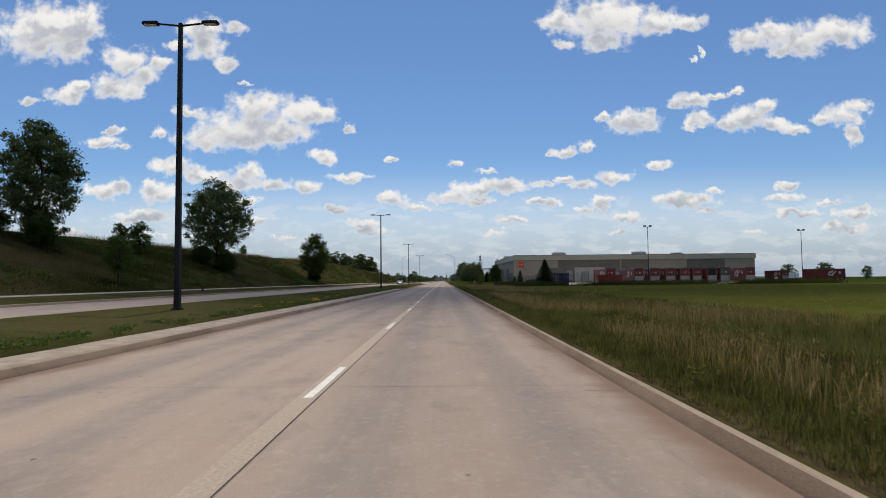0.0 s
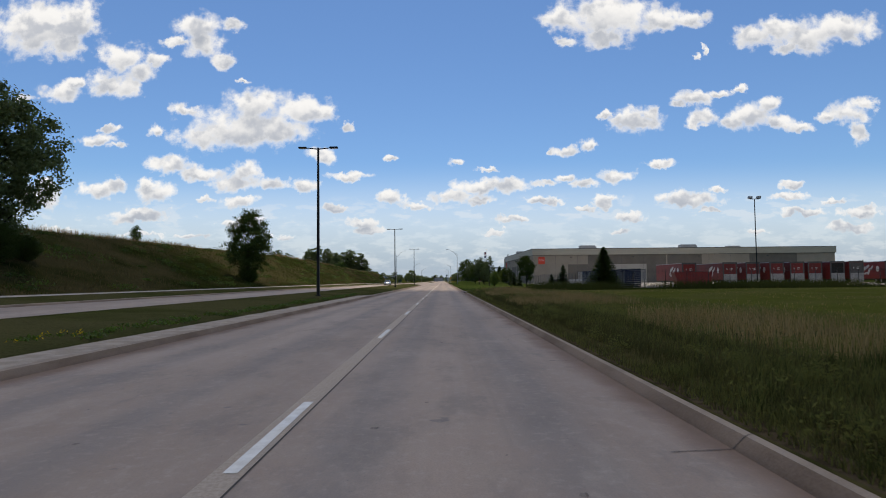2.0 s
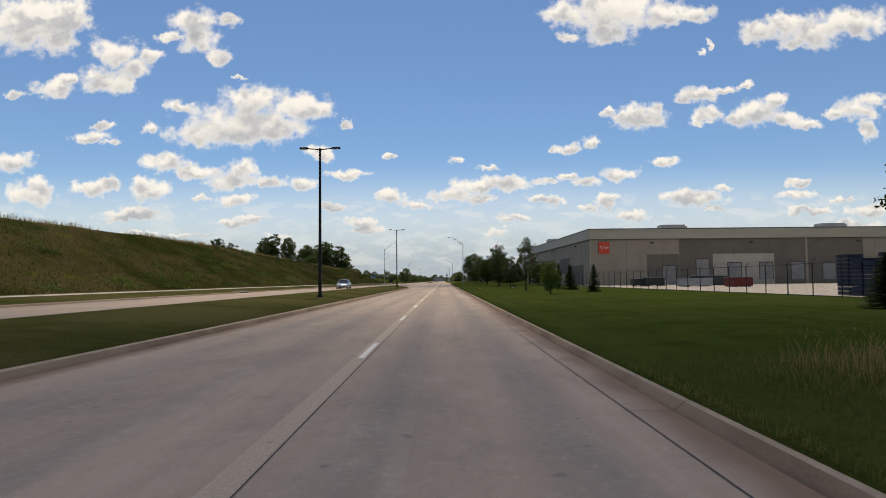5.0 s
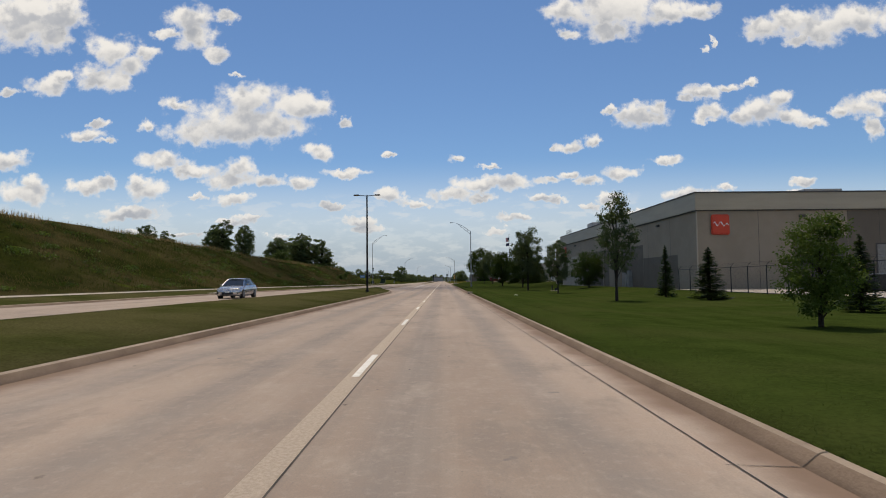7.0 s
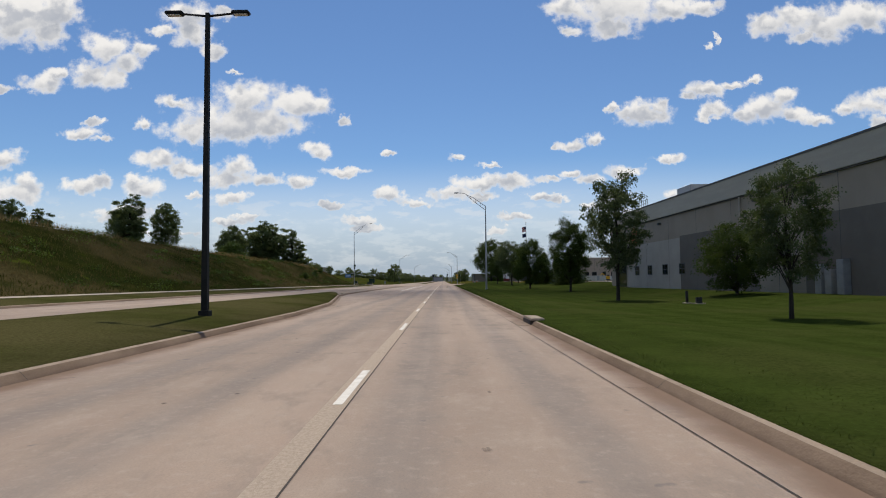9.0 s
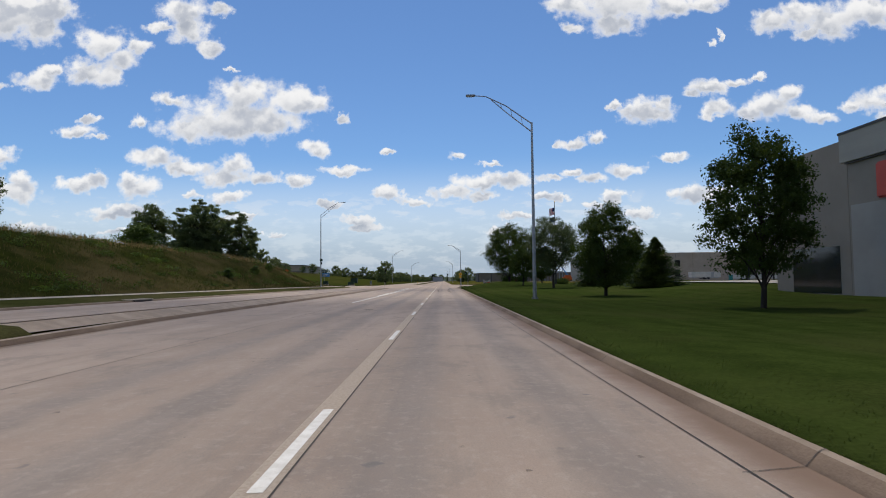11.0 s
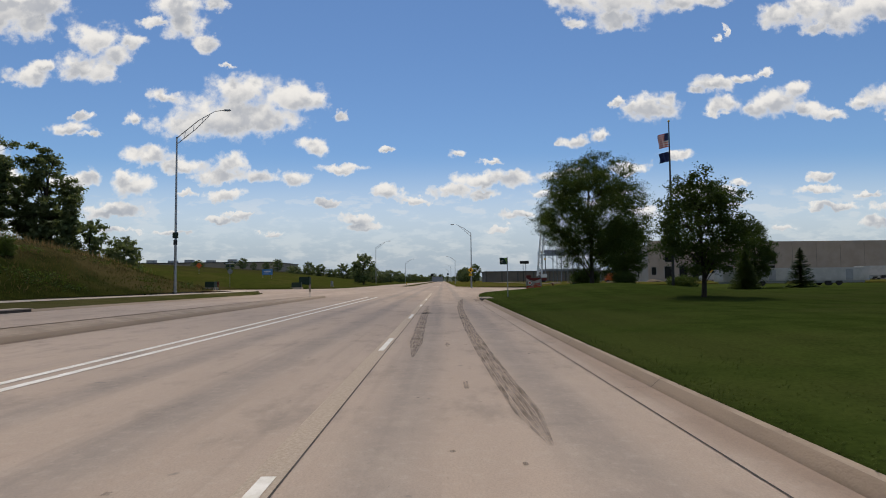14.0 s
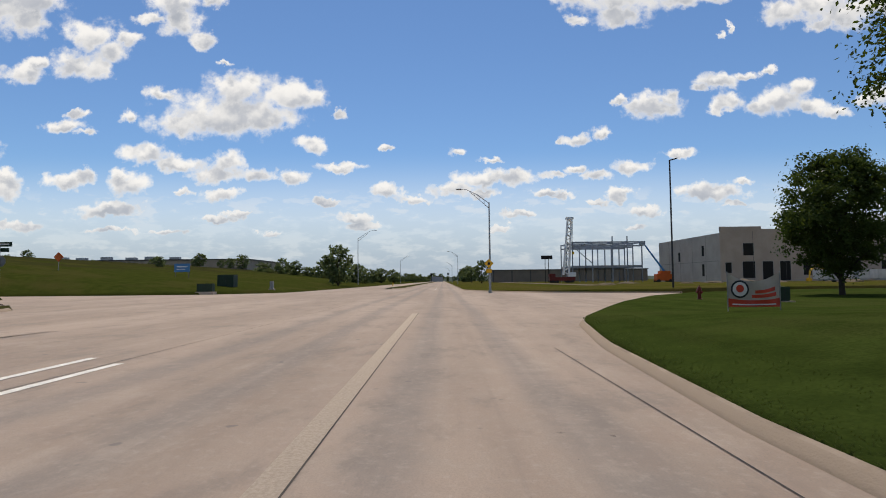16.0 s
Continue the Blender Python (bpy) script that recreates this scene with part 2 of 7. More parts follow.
def concrete_road():
    m = mat("road_concrete", (0.3, 0.25, 0.2), 0.9, spec=0.08)
    n = Nodes(m)
    x, y, z = n.xyz()
    big = n.noise(0.25, 4, 0.6, stretch=(1.0, 0.12, 1.0))
    mid = n.noise(1.3, 5, 0.65)
    fine = n.noise(45, 3, 0.7)
    c = n.mix(n.ramp(big, 0.35, 0.68), (0.300, 0.217, 0.158), (0.418, 0.305, 0.222))
    c = n.mix(n.ramp(mid, 0.3, 0.7, 0, 0.35), c, (0.405, 0.33, 0.255))
    # the road is mixed paler from y 326 to 415, before the junction
    c = n.mix(n.math("MULTIPLY", n.ramp(y, 326, 340, 0, 0.4), n.ramp(y, 415, 398)), c, (0.50, 0.385, 0.29))
    # wheel paths, a little darker and smoother
    tracks = None
    for at in (-0.55, 1.45, -5.4, -3.4):
        d = n.math("ABSOLUTE", n.math("SUBTRACT", n.math("ADD", x, n.ramp(big, 0.3, 0.7, -0.15, 0.15)), at))
        w = n.ramp(d, 0.62, 0.1)
        tracks = w if tracks is None else n.math("MAXIMUM", tracks, w)
    c = n.mix(n.math("MULTIPLY", tracks, n.ramp(mid, 0.2, 0.8, 0.3, 0.65)), c, (0.21, 0.18, 0.155))
    streaks = n.noise(1.0, 4, 0.6, stretch=(2.6, 0.05, 1.0))
    c = n.mix(n.ramp(streaks, 0.5, 0.72, 0, 0.22), c, (0.44, 0.345, 0.26))
    c = n.mix(n.ramp(streaks, 0.46, 0.28, 0, 0.25), c, (0.2, 0.165, 0.135))
    blotch = n.noise(0.8, 5, 0.7, stretch=(1.0, 0.45, 1.0))
    c = n.mix(n.ramp(blotch, 0.5, 0.66, 0, 0.45), c, (0.2, 0.165, 0.135))
    c = n.mix(n.ramp(blotch, 0.46, 0.32, 0, 0.35), c, (0.46, 0.36, 0.27))
    c = n.mix(n.ramp(fine, 0.35, 0.7, 0, 0.35), c, (0.19, 0.165, 0.14))
    spots = n.ramp(n.noise(2.2, 2, 0.5), 0.71, 0.76)
    c = n.mix(n.math("MULTIPLY", spots, 0.5), c, (0.13, 0.12, 0.115))
    pits = n.ramp(n.noise(16, 3, 0.7), 0.66, 0.74)
    c = n.mix(n.math("MULTIPLY", pits, 0.55), c, (0.13, 0.11, 0.095))
    c = n.mix(n.ramp(n.noise(7, 4, 0.75), 0.5, 0.72, 0, 0.3), c, (0.47, 0.385, 0.3))
    n.colour(n.mix(1.0, c, (1.035, 1.07, 1.14), "MULTIPLY"))
    n.rough(n.ramp(mid, 0.3, 0.7, 0.72, 0.9))
    n.bump(n.math("ADD", fine, n.math("MULTIPLY", mid, 0.6)), 0.25, 0.01)
    return m


def grass_mat(name, a, b, dry, amount, stripe=0.0):
    m = mat(name, a, 1.0, spec=0.0)
    n = Nodes(m)
    big, mid, fine = n.noise(0.12, 4, 0.6), n.noise(0.9, 5, 0.65), n.noise(14, 4, 0.7)
    c = n.mix(n.ramp(mid, 0.3, 0.7), a, b)
    c = n.mix(n.ramp(big, 0.6 - amount, 0.8 - amount, 0, 0.8), c, dry)
    c = n.mix(n.ramp(fine, 0.35, 0.75, 0, 0.55), c, tuple(v * 0.35 for v in a))
    if stripe:
        x, y, z = n.xyz()
        s = n.math("SINE", n.math("MULTIPLY", n.math("ADD", x, n.math("MULTIPLY", n.noise(0.15, 2), 1.2)), 2.9))
        c = n.mix(n.ramp(s, -0.5, 0.5, 0, stripe), c, tuple(v * 1.5 for v in b))
    n.colour(c)
    n.bump(n.math("ADD", fine, n.math("MULTIPLY", mid, 2)), 0.35, 0.04)
    return m


def bank_mat(name, a, b, dry, amount):
    """Rough bank: green and dead growth in drifts, darker patches."""
    m = mat(name, a, 1.0, spec=0.0)
    n = Nodes(m)
    big, mid, fine = n.noise(0.06, 5, 0.62, stretch=(1.0, 0.6, 1.0)), n.noise(0.35, 5, 0.65), n.noise(7, 4, 0.7)
    c = n.mix(n.ramp(mid, 0.35, 0.65), a, b)
    c = n.mix(n.ramp(big, 0.42, 0.56, 0, 0.95), c, dry)
    c = n.mix(n.ramp(n.noise(0.16, 4, 0.6), 0.56, 0.7, 0, 0.8), c, (0.02, 0.03, 0.007))
    c = n.mix(n.ramp(n.noise(0.22, 3, 0.6), 0.62, 0.72, 0, 0.7), c, (0.075, 0.1, 0.012))
    c = n.mix(n.ramp(fine, 0.35, 0.75, 0, 0.5), c, tuple(v * 0.4 for v in a))
    n.colour(c)
    n.bump(n.math("ADD", fine, n.math("MULTIPLY", mid, 4)), 0.8, 0.15)
    return m


def field_mat():
    """Mown field whose higher ground is left rough."""
    m = grass_mat("field_grass", (0.034, 0.043, 0.009), (0.05, 0.06, 0.012), (0.065, 0.06, 0.018), 0.15)
    n = Nodes(m)
    c = n.b.inputs["Base Color"].links[0].from_socket
    z = n.math("ADD", n.xyz()[2], n.ramp(n.noise(0.08, 4, 0.6), 0.3, 0.7, -1.2, 1.2))
    n.colour(n.mix(n.ramp(z, 4.6, 5.6, 0, 0.85), c, (0.035, 0.034, 0.013)))
    return m


def leaf_mat(name, a, b, spec=0.18, through_tint=(0.16, 0.22, 0.03), thin=0.3):
    m = mat(name, a, 0.6, spec=spec)
    n = Nodes(m)
    c = n.mix(n.island(), a, b)
    c = n.mix(n.ramp(n.noise(0.6, 2), 0.35, 0.65, 0, 0.5), c, tuple(v * 0.55 for v in a))
    n.colour(c)
    # thin leaves let some light through
    out = n.t.nodes["Material Output"]
    tr = n.node("ShaderNodeBsdfTranslucent")
    n.put(tr.inputs[0], n.mix(0.6, c, through_tint))
    mx = n.node("ShaderNodeMixShader", thin)
    n.put(mx.inputs[1], n.b.outputs[0]), n.put(mx.inputs[2], tr.outputs[0]), n.put(out.inputs[0], mx.outputs[0])
    return m


M_ROAD = concrete_road()
M_KERB = varied("kerb_concrete", (0.26, 0.198, 0.146), (0.37, 0.29, 0.22), 1.1, 0.9, bump=0.4, grain=40)
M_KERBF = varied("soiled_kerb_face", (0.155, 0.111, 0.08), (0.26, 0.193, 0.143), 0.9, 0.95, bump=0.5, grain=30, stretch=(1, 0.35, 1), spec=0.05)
M_GUTTER = varied("gutter_concrete", (0.18, 0.128, 0.092), (0.27, 0.2, 0.145), 0.5, 0.9, bump=0.3, grain=40, stretch=(2, 0.3, 1))
M_GUTTERN, M_GUTTERM = concrete_road(), concrete_road()


def silt(m, x0, x1):
    """Brown silt gathers against the kerb."""
    n = Nodes(m)
    c = n.b.inputs["Base Color"].links[0].from_socket
    x = n.math("ADD", n.xyz()[0], n.ramp(n.noise(0.6, 4, 0.6), 0.3, 0.7, -0.12, 0.12))
    n.colour(n.mix(n.math("MULTIPLY", n.ramp(x, x0, x1, 0.0, 0.85), n.ramp(n.xyz()[1], 400, 330, 0.15, 1.0)), c, (0.19, 0.124, 0.086)))


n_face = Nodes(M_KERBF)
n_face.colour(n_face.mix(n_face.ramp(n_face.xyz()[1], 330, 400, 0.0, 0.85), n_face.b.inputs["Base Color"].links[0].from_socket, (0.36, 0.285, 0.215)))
silt(M_GUTTERN, 2.45, 2.98)
silt(M_GUTTERM, -6.5, -7.05)
M_WALK = varied("walk_concrete", (0.36, 0.3, 0.24), (0.43, 0.37, 0.3), 0.8, 0.9, bump=0.2)
M_PAVE = varied("worn_paving", (0.30, 0.245, 0.19), (0.43, 0.36, 0.29), 2.2, 0.95, bump=0.9, grain=24, spec=0.05)
M_JOINT = varied("joint_sealant", (0.05, 0.043, 0.037), (0.1, 0.085, 0.07), 2.0, 0.9)
M_STRIP = varied("ground_strip", (0.41, 0.33, 0.258), (0.53, 0.435, 0.348), 24, 0.95, bump=0.9, grain=70, spec=0.05)
M_CRACK = varied("dry_joint", (0.11, 0.092, 0.077), (0.22, 0.18, 0.146), 3.0, 0.9)
M_PAINT = varied("road_paint", (0.82, 0.79, 0.73), (0.64, 0.6, 0.53), 4.0, 0.8, spec=0.1)
M_LAWN = grass_mat("lawn_grass", (0.028, 0.042, 0.009), (0.043, 0.062, 0.0135), (0.05, 0.06, 0.017), 0.17, 0.1)
M_MEDIAN = grass_mat("median_grass", (0.044, 0.049, 0.015), (0.064, 0.068, 0.021), (0.092, 0.082, 0.036), 0.22)
M_ROUGH = grass_mat("rough_grass", (0.05, 0.056, 0.009), (0.076, 0.08, 0.013), (0.095, 0.076, 0.028), 0.2)
M_MEADOW = grass_mat("meadow_ground", (0.07, 0.078, 0.015), (0.104, 0.11, 0.022), (0.115, 0.105, 0.034), 0.15)


def thatch(m):
    """Dead thatch and bare soil along the road's edge of the meadow."""
    n = Nodes(m)
    c = n.b.inputs["Base Color"].links[0].from_socket
    x = n.math("ADD", n.xyz()[0], n.ramp(n.noise(0.25, 5, 0.65), 0.3, 0.7, -4.0, 4.0))
    n.colour(n.mix(n.ramp(x, 11.5, 6.5, 0.0, 0.85), c, n.mix(n.ramp(n.noise(1.2, 4, 0.6), 0.4, 0.62), (0.042, 0.04, 0.015), (0.082, 0.067, 0.029))))


thatch(M_MEADOW)
M_BERM = bank_mat("berm_grass", (0.018, 0.024, 0.0054), (0.035, 0.040, 0.009), (0.076, 0.061, 0.027), 0.25)
M_EDGE = varied("kerb_soil", (0.04, 0.03, 0.017), (0.10, 0.074, 0.042), 5, 1.0, bump=0.8, spec=0.0)
M_SOIL = varied("bare_soil", (0.10, 0.078, 0.053), (0.16, 0.122, 0.083), 1.5, 0.95, bump=0.6)
M_POLE = varied("dark_pole", (0.012, 0.013, 0.013), (0.02, 0.02, 0.02), 3, 0.6, 0.0, spec=0.15)
M_GALV = varied("galvanised", (0.35, 0.36, 0.37), (0.25, 0.26, 0.27), 3, 0.45, 0.8)
M_BARK = varied("bark", (0.022, 0.018, 0.014), (0.042, 0.034, 0.027), 3, 0.95, bump=0.8, stretch=(1, 1, 0.2))
M_LEAF = leaf_mat("leaf_dark", (0.030, 0.050, 0.014), (0.060, 0.088, 0.024), 0.05)
M_LEAF2 = leaf_mat("leaf_grey", (0.052, 0.074, 0.034), (0.1, 0.124, 0.062))
M_LEAF4 = leaf_mat("leaf_poplar", (0.075, 0.105, 0.042), (0.135, 0.17, 0.075), 0.18, (0.22, 0.27, 0.08), 0.45)
M_LEAF3 = leaf_mat("leaf_bright", (0.06, 0.1, 0.015), (0.1, 0.15, 0.025))
M_NEEDLE = leaf_mat("needle", (0.014, 0.03, 0.013), (0.03, 0.055, 0.022))

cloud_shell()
# ---- mesh helpers ----
def lerp(table, v):
    """Piecewise-linear lookup in ((v, w), ...)."""
    return float(np.interp(v, [a for a, _ in table], [b for _, b in table]))


def mesh_of(name, verts, faces, material, smooth=False):
    me = bpy.data.meshes.new(name)
    me.from_pydata([tuple(v) for v in verts], [], faces)
    me.materials.append(material)
    if smooth:
        me.polygons.foreach_set("use_smooth", [True] * len(me.polygons))
    me.update()
    return me


def part(name, bm, material, parent=None, label="", smooth=False, at=None):
    """Link a bmesh (or a mesh) as one object, under a parent if given."""
    if isinstance(bm, bmesh.types.BMesh):
        me = bpy.data.meshes.new(name)
        bm.to_mesh(me)
        bm.free()
        me.materials.append(material)
        if smooth:
            me.polygons.foreach_set("use_smooth", [True] * len(me.polygons))
    else:
        me = bm
    ob = new(name, me)
    if parent is not None:
        ob.parent = parent
    if at is not None:
        ob.matrix_basis = at
    if label:
        ob["label"] = label
    return ob


def empty(name, x, y, z, rz=0.0, **tags):
    ob = new(name)
    ob.matrix_basis = pose(x, y, z, 0, 0, rz)
    return tagged(ob, **tags)


def box(bm, x0, x1, y0, y1, z0, z1, bevel=0.0):
    r = bmesh.ops.create_cube(bm, size=1.0)
    bmesh.ops.scale(bm, vec=(x1 - x0, y1 - y0, z1 - z0), verts=r["verts"])
    bmesh.ops.translate(bm, vec=((x0 + x1) / 2, (y0 + y1) / 2, (z0 + z1) / 2), verts=r["verts"])
    if bevel:
        edges = list({e for v in r["verts"] for e in v.link_edges})
        bmesh.ops.bevel(bm, geom=edges, offset=bevel, segments=2, affect="EDGES")
    return bm


def boxes(*dims, bevel=0.0):
    bm = bmesh.new()
    for d in dims:
        box(bm, *d, bevel=bevel)
    return bm


def tube(bm, points, radii, sides=8, cap=True):
    """A tube of changing radius along points."""
    rings = []
    for i, p in enumerate(points):
        p = Vector(p)
        a = Vector(points[max(i - 1, 0)])
        b = Vector(points[min(i + 1, len(points) - 1)])
        d = (b - a).normalized()
        side = d.cross(Vector((0, 1, 0)) if abs(d.y) < 0.9 else Vector((1, 0, 0))).normalized()
        up = side.cross(d)
        r = radii[i] if hasattr(radii, "__len__") else radii
        rings.append([bm.verts.new(p + (side * math.cos(2 * math.pi * k / sides) + up * math.sin(2 * math.pi * k / sides)) * r) for k in range(sides)])
    for a, b in zip(rings, rings[1:]):
        for k in range(sides):
            bm.faces.new((a[k], a[(k + 1) % sides], b[(k + 1) % sides], b[k]))
    if cap:
        bm.faces.new(rings[0][::-1])
        bm.faces.new(rings[-1])
    return bm


def strip(name, cols, ys, material, **tags):
    """A sheet along the road: cols is a list of functions y -> (x, z)."""
    verts, faces = [], []
    n = len(cols)
    for y in ys:
        for c in cols:
            x, z = c(y)
            verts.append((x, y, z))
    for i in range(len(ys) - 1):
        for k in range(n - 1):
            a = i * n + k
            faces.append((a, a + 1, a + n + 1, a + n))
    return tagged(new(name, mesh_of(name, verts, faces, material, True)), kind="structure", **tags)


def steps(a, b, d):
    n = max(1, round((b - a) / d))
    return [a + (b - a) * i / n for i in range(n + 1)]


# ---- the lie of the land ----
JOINT, GUTTER, KERB = -1.37, 2.5, 3.04          # lane joint, gutter joint, face of the near kerb
NEAR_Y, FAR_Y = 466.0, 477.0                     # the side street runs between these
KERB_TABLE = ((-100, KERB), (416, KERB), (424, 3.6), (432, 4.8), (438, 7.2), (446, 10.5), (456, 15.5), (463, 21.5), (466, 30))
KERB_FAR = ((477, 26), (480, 19), (485, 12.5), (492, 7.6), (499, 4.8), (507, KERB), (3000, KERB))
MED_R = ((-100, -7.15), (262, -7.15), (275, -7.9), (288, -9.8), (300, -11.6), (310, -12.3), (424, -12.3))
CREST = ((-100, 7.4), (80, 7.8), (170, 8.6), (205, 9.1), (260, 9.5), (300, 8.7), (340, 7.4), (390, 6.9), (415, 6.2), (428, 5.0), (438, 3.2), (447, 1.7), (456, 1.0), (462, 0.8))
CREST_X = ((-100, -48), (290, -48), (330, -45), (430, -40), (470, -40))


def left_z(y):
    return lerp(((-100, 0.45), (250, 0.45), (400, 0.14), (426, 0.05), (433, 0.0), (3000, 0.06)), y)


def kerb_x(y):
    return lerp(KERB_TABLE, y) if y <= NEAR_Y else lerp(KERB_FAR, y)


def med_x(y):
    return lerp(MED_R, y)


def ease(v):
    v = min(1.0, max(0.0, v))
    return v * v * (3 - 2 * v)


def lawn_z(x, y):
    """Height of the lawns beside the near kerb."""
    knoll = 1.0 * math.exp(-((x - 14) / 9) ** 2 - ((y - 413) / 15) ** 2) + 0.2 * math.exp(-((x - 17) / 10) ** 2 - ((y - 372) / 30) ** 2)
    knoll -= 0.38 * ease((x - 5) / 6) * ease((25 - x) / 4) * ease((y - 170) / 25) * ease((366 - y) / 22)
    knoll += 0.85 * ease((x - 22) / 13) * ease((y - 331) / 14) * ease((418 - y) / 12)
    return 0.15 + min(max(x - KERB, 0) * 0.02, 0.12) + knoll * min(1, max(0, (x - KERB) / 5)) + max(0, min(1, (y - 430) / 60)) * 0.4 * min(1, max(0, (x - 6) / 30))


def berm_z(x, y):
    """Height of the long grass bank."""
    foot, cx, top = -28.5, lerp(CREST_X, y), lerp(CREST, y)
    base = max(left_z(y), 0.2) + 0.5
    if x > foot:
        return base
    f = min(1.0, (foot - x) / (foot - cx))
    s = f * f * (3 - 2 * f)
    s = 0.55 * s + 0.45 * f
    h = base + (top - base) * s
    if x < cx:
        h -= min(4.0, (cx - x) * 0.03) * (top / 9)
    return h + 0.25 * noise.noise(Vector((x * 0.13, y * 0.09, 3.0))) * min(1, (foot - x) / 4)
# ---- ground, road, kerbs ----
def ground_sheet():
    xs = [-4600, -1500, -500, -200, -70, -20, 0, 70, 200, 500, 1500, 4600]
    ys = [-3000, -600, -100, 100, 300, 600, 1000, 2000, 4700]
    verts = [(x, y, -0.5) for y in ys for x in xs]
    n = len(xs)
    faces = [(j * n + i, j * n + i + 1, (j + 1) * n + i + 1, (j + 1) * n + i) for j in range(len(ys) - 1) for i in range(n - 1)]
    tagged(new("ground", mesh_of("ground", verts, faces, M_ROUGH)), "flat rough green grassland reaching the horizon", "ground", kind="structure")


ground_sheet()
RY = steps(-60, 420, 6) + steps(424, 520, 4) + steps(540, 1800, 60)
strip("road", [lambda y: (min(med_x(y) - 0.2, -7.3) if y < 424 else -60, 0.0 if y < 424 else 0.35), lambda y: (-12.0, 0.0) if y >= 424 else (med_x(y) - 0.1, 0.0),
               lambda y: (0.0, 0.0), lambda y: (3.4 if not 410 < y < 512 else 34.0, 0.0)], RY, M_ROAD, label="worn pale concrete two-lane carriageway", category="road")
strip("side_road", [lambda y: (-200, 4.2), lambda y: (-60, 0.36), lambda y: (-59, 0.35)], [455, 465, 478, 486], M_ROAD, label="pale concrete side street", category="road")
strip("side_road", [lambda y: (33.0, 0.02), lambda y: (200, 0.6)], [462, 470, 481], M_ROAD, label="pale concrete side street", category="road")
strip("road", [lambda y: (-22.5, left_z(y)), lambda y: (-18.2, left_z(y) + 0.04), lambda y: (-13.6, left_z(y))], [y for y in RY if y <= 432], M_ROAD,
      label="pale concrete opposite carriageway beyond the median", category="road")


# offset from the face and share of the height, from the gutter up
KERB_SECTION = ((0.0, 0.05), (0.05, 0.36), (0.095, 0.67), (0.13, 0.86), (0.16, 0.95), (0.2, 1.0))


def kerb(name, line, ys, width, top, toward, label, soiled=True):
    """A rolled kerb along a line y -> x of its face; toward: +1 if the raised side lies at larger x."""
    cols = []
    for off, h in ((-0.02, -0.25), *((o, top * f) for o, f in KERB_SECTION), (width, top + 0.006), (width + 0.01, -0.2)):
        cols.append(lambda y, off=off, h=h: (line(y)[0] + toward * off, line(y)[1] + h))
    ob = strip(name, cols if toward > 0 else cols[::-1], ys, M_KERB, label=label, category="kerb")
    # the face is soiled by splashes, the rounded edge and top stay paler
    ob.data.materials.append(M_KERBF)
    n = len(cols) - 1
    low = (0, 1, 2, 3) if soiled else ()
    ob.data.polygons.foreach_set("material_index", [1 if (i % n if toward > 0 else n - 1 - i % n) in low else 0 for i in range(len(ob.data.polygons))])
    return ob


LEFT_EDGE = ((-100, -22.67), (434, -22.67), (440, -23.6), (446, -26), (451, -30), (455, -36), (458.5, -46), (461, -70))
LEFT_FAR = ((478, -70), (482, -44), (488, -30), (496, -24), (506, -22.6), (3000, -22.6))
KY = steps(-60, 380, 4)
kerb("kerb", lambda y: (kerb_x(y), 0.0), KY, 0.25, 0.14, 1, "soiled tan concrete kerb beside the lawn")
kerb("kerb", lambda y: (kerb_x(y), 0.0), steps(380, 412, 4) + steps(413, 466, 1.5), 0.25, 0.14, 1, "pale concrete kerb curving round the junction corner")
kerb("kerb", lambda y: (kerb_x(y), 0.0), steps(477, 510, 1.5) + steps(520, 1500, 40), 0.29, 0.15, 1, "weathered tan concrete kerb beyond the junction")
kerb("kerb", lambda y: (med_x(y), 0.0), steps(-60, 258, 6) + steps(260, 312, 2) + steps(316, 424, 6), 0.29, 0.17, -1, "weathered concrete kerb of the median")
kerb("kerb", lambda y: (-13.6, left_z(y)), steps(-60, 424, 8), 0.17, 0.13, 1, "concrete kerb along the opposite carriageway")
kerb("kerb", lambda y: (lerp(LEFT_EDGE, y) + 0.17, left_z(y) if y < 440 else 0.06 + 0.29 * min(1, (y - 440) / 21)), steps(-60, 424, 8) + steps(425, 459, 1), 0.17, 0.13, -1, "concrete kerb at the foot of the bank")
# concrete strip behind the median kerb along the first stretch
strip("paved_strip", [lambda y: (-8.6, 0.2), lambda y: (-7.36, 0.174)], steps(-60, 116, 8), M_PAVE, label="cracked concrete strip behind the median kerb", category="paving")
# grass median
strip("median", [lambda y: (-13.5, left_z(y) + 0.12), lambda y: (min(-13.0, med_x(y) - 0.5), left_z(y) + 0.14), lambda y: (0.5 * (-13.0 + med_x(y)), 0.5 * (left_z(y) + 0.5)),
                 lambda y: (max(med_x(y) - (1.15 + 0.16 * noise.noise(Vector((0, y * 0.5, 9))) if y < 116 else 0.23), -13.4), 0.225 if y < 116 else 0.18), lambda y: (max(med_x(y) - (1.13 if y < 116 else 0.22), -13.39), 0.1)], steps(-60, 114, 1.5) + steps(116, 258, 6) + steps(260, 302, 2), M_MEDIAN, label="mown grass median between the carriageways", category="grass")
strip("median", [lambda y: (-13.45, left_z(y) + 0.12), lambda y: (-12.58, 0.178)], steps(302, 424, 6), M_KERB, label="narrow concrete median island", category="median")
# near verge and lawn
LX = [0.2, 0.5, 1, 1.8, 3, 4.5, 6.5, 9, 12, 15, 18, 22, 27, 35, 50, 80, 130, 220, 420]


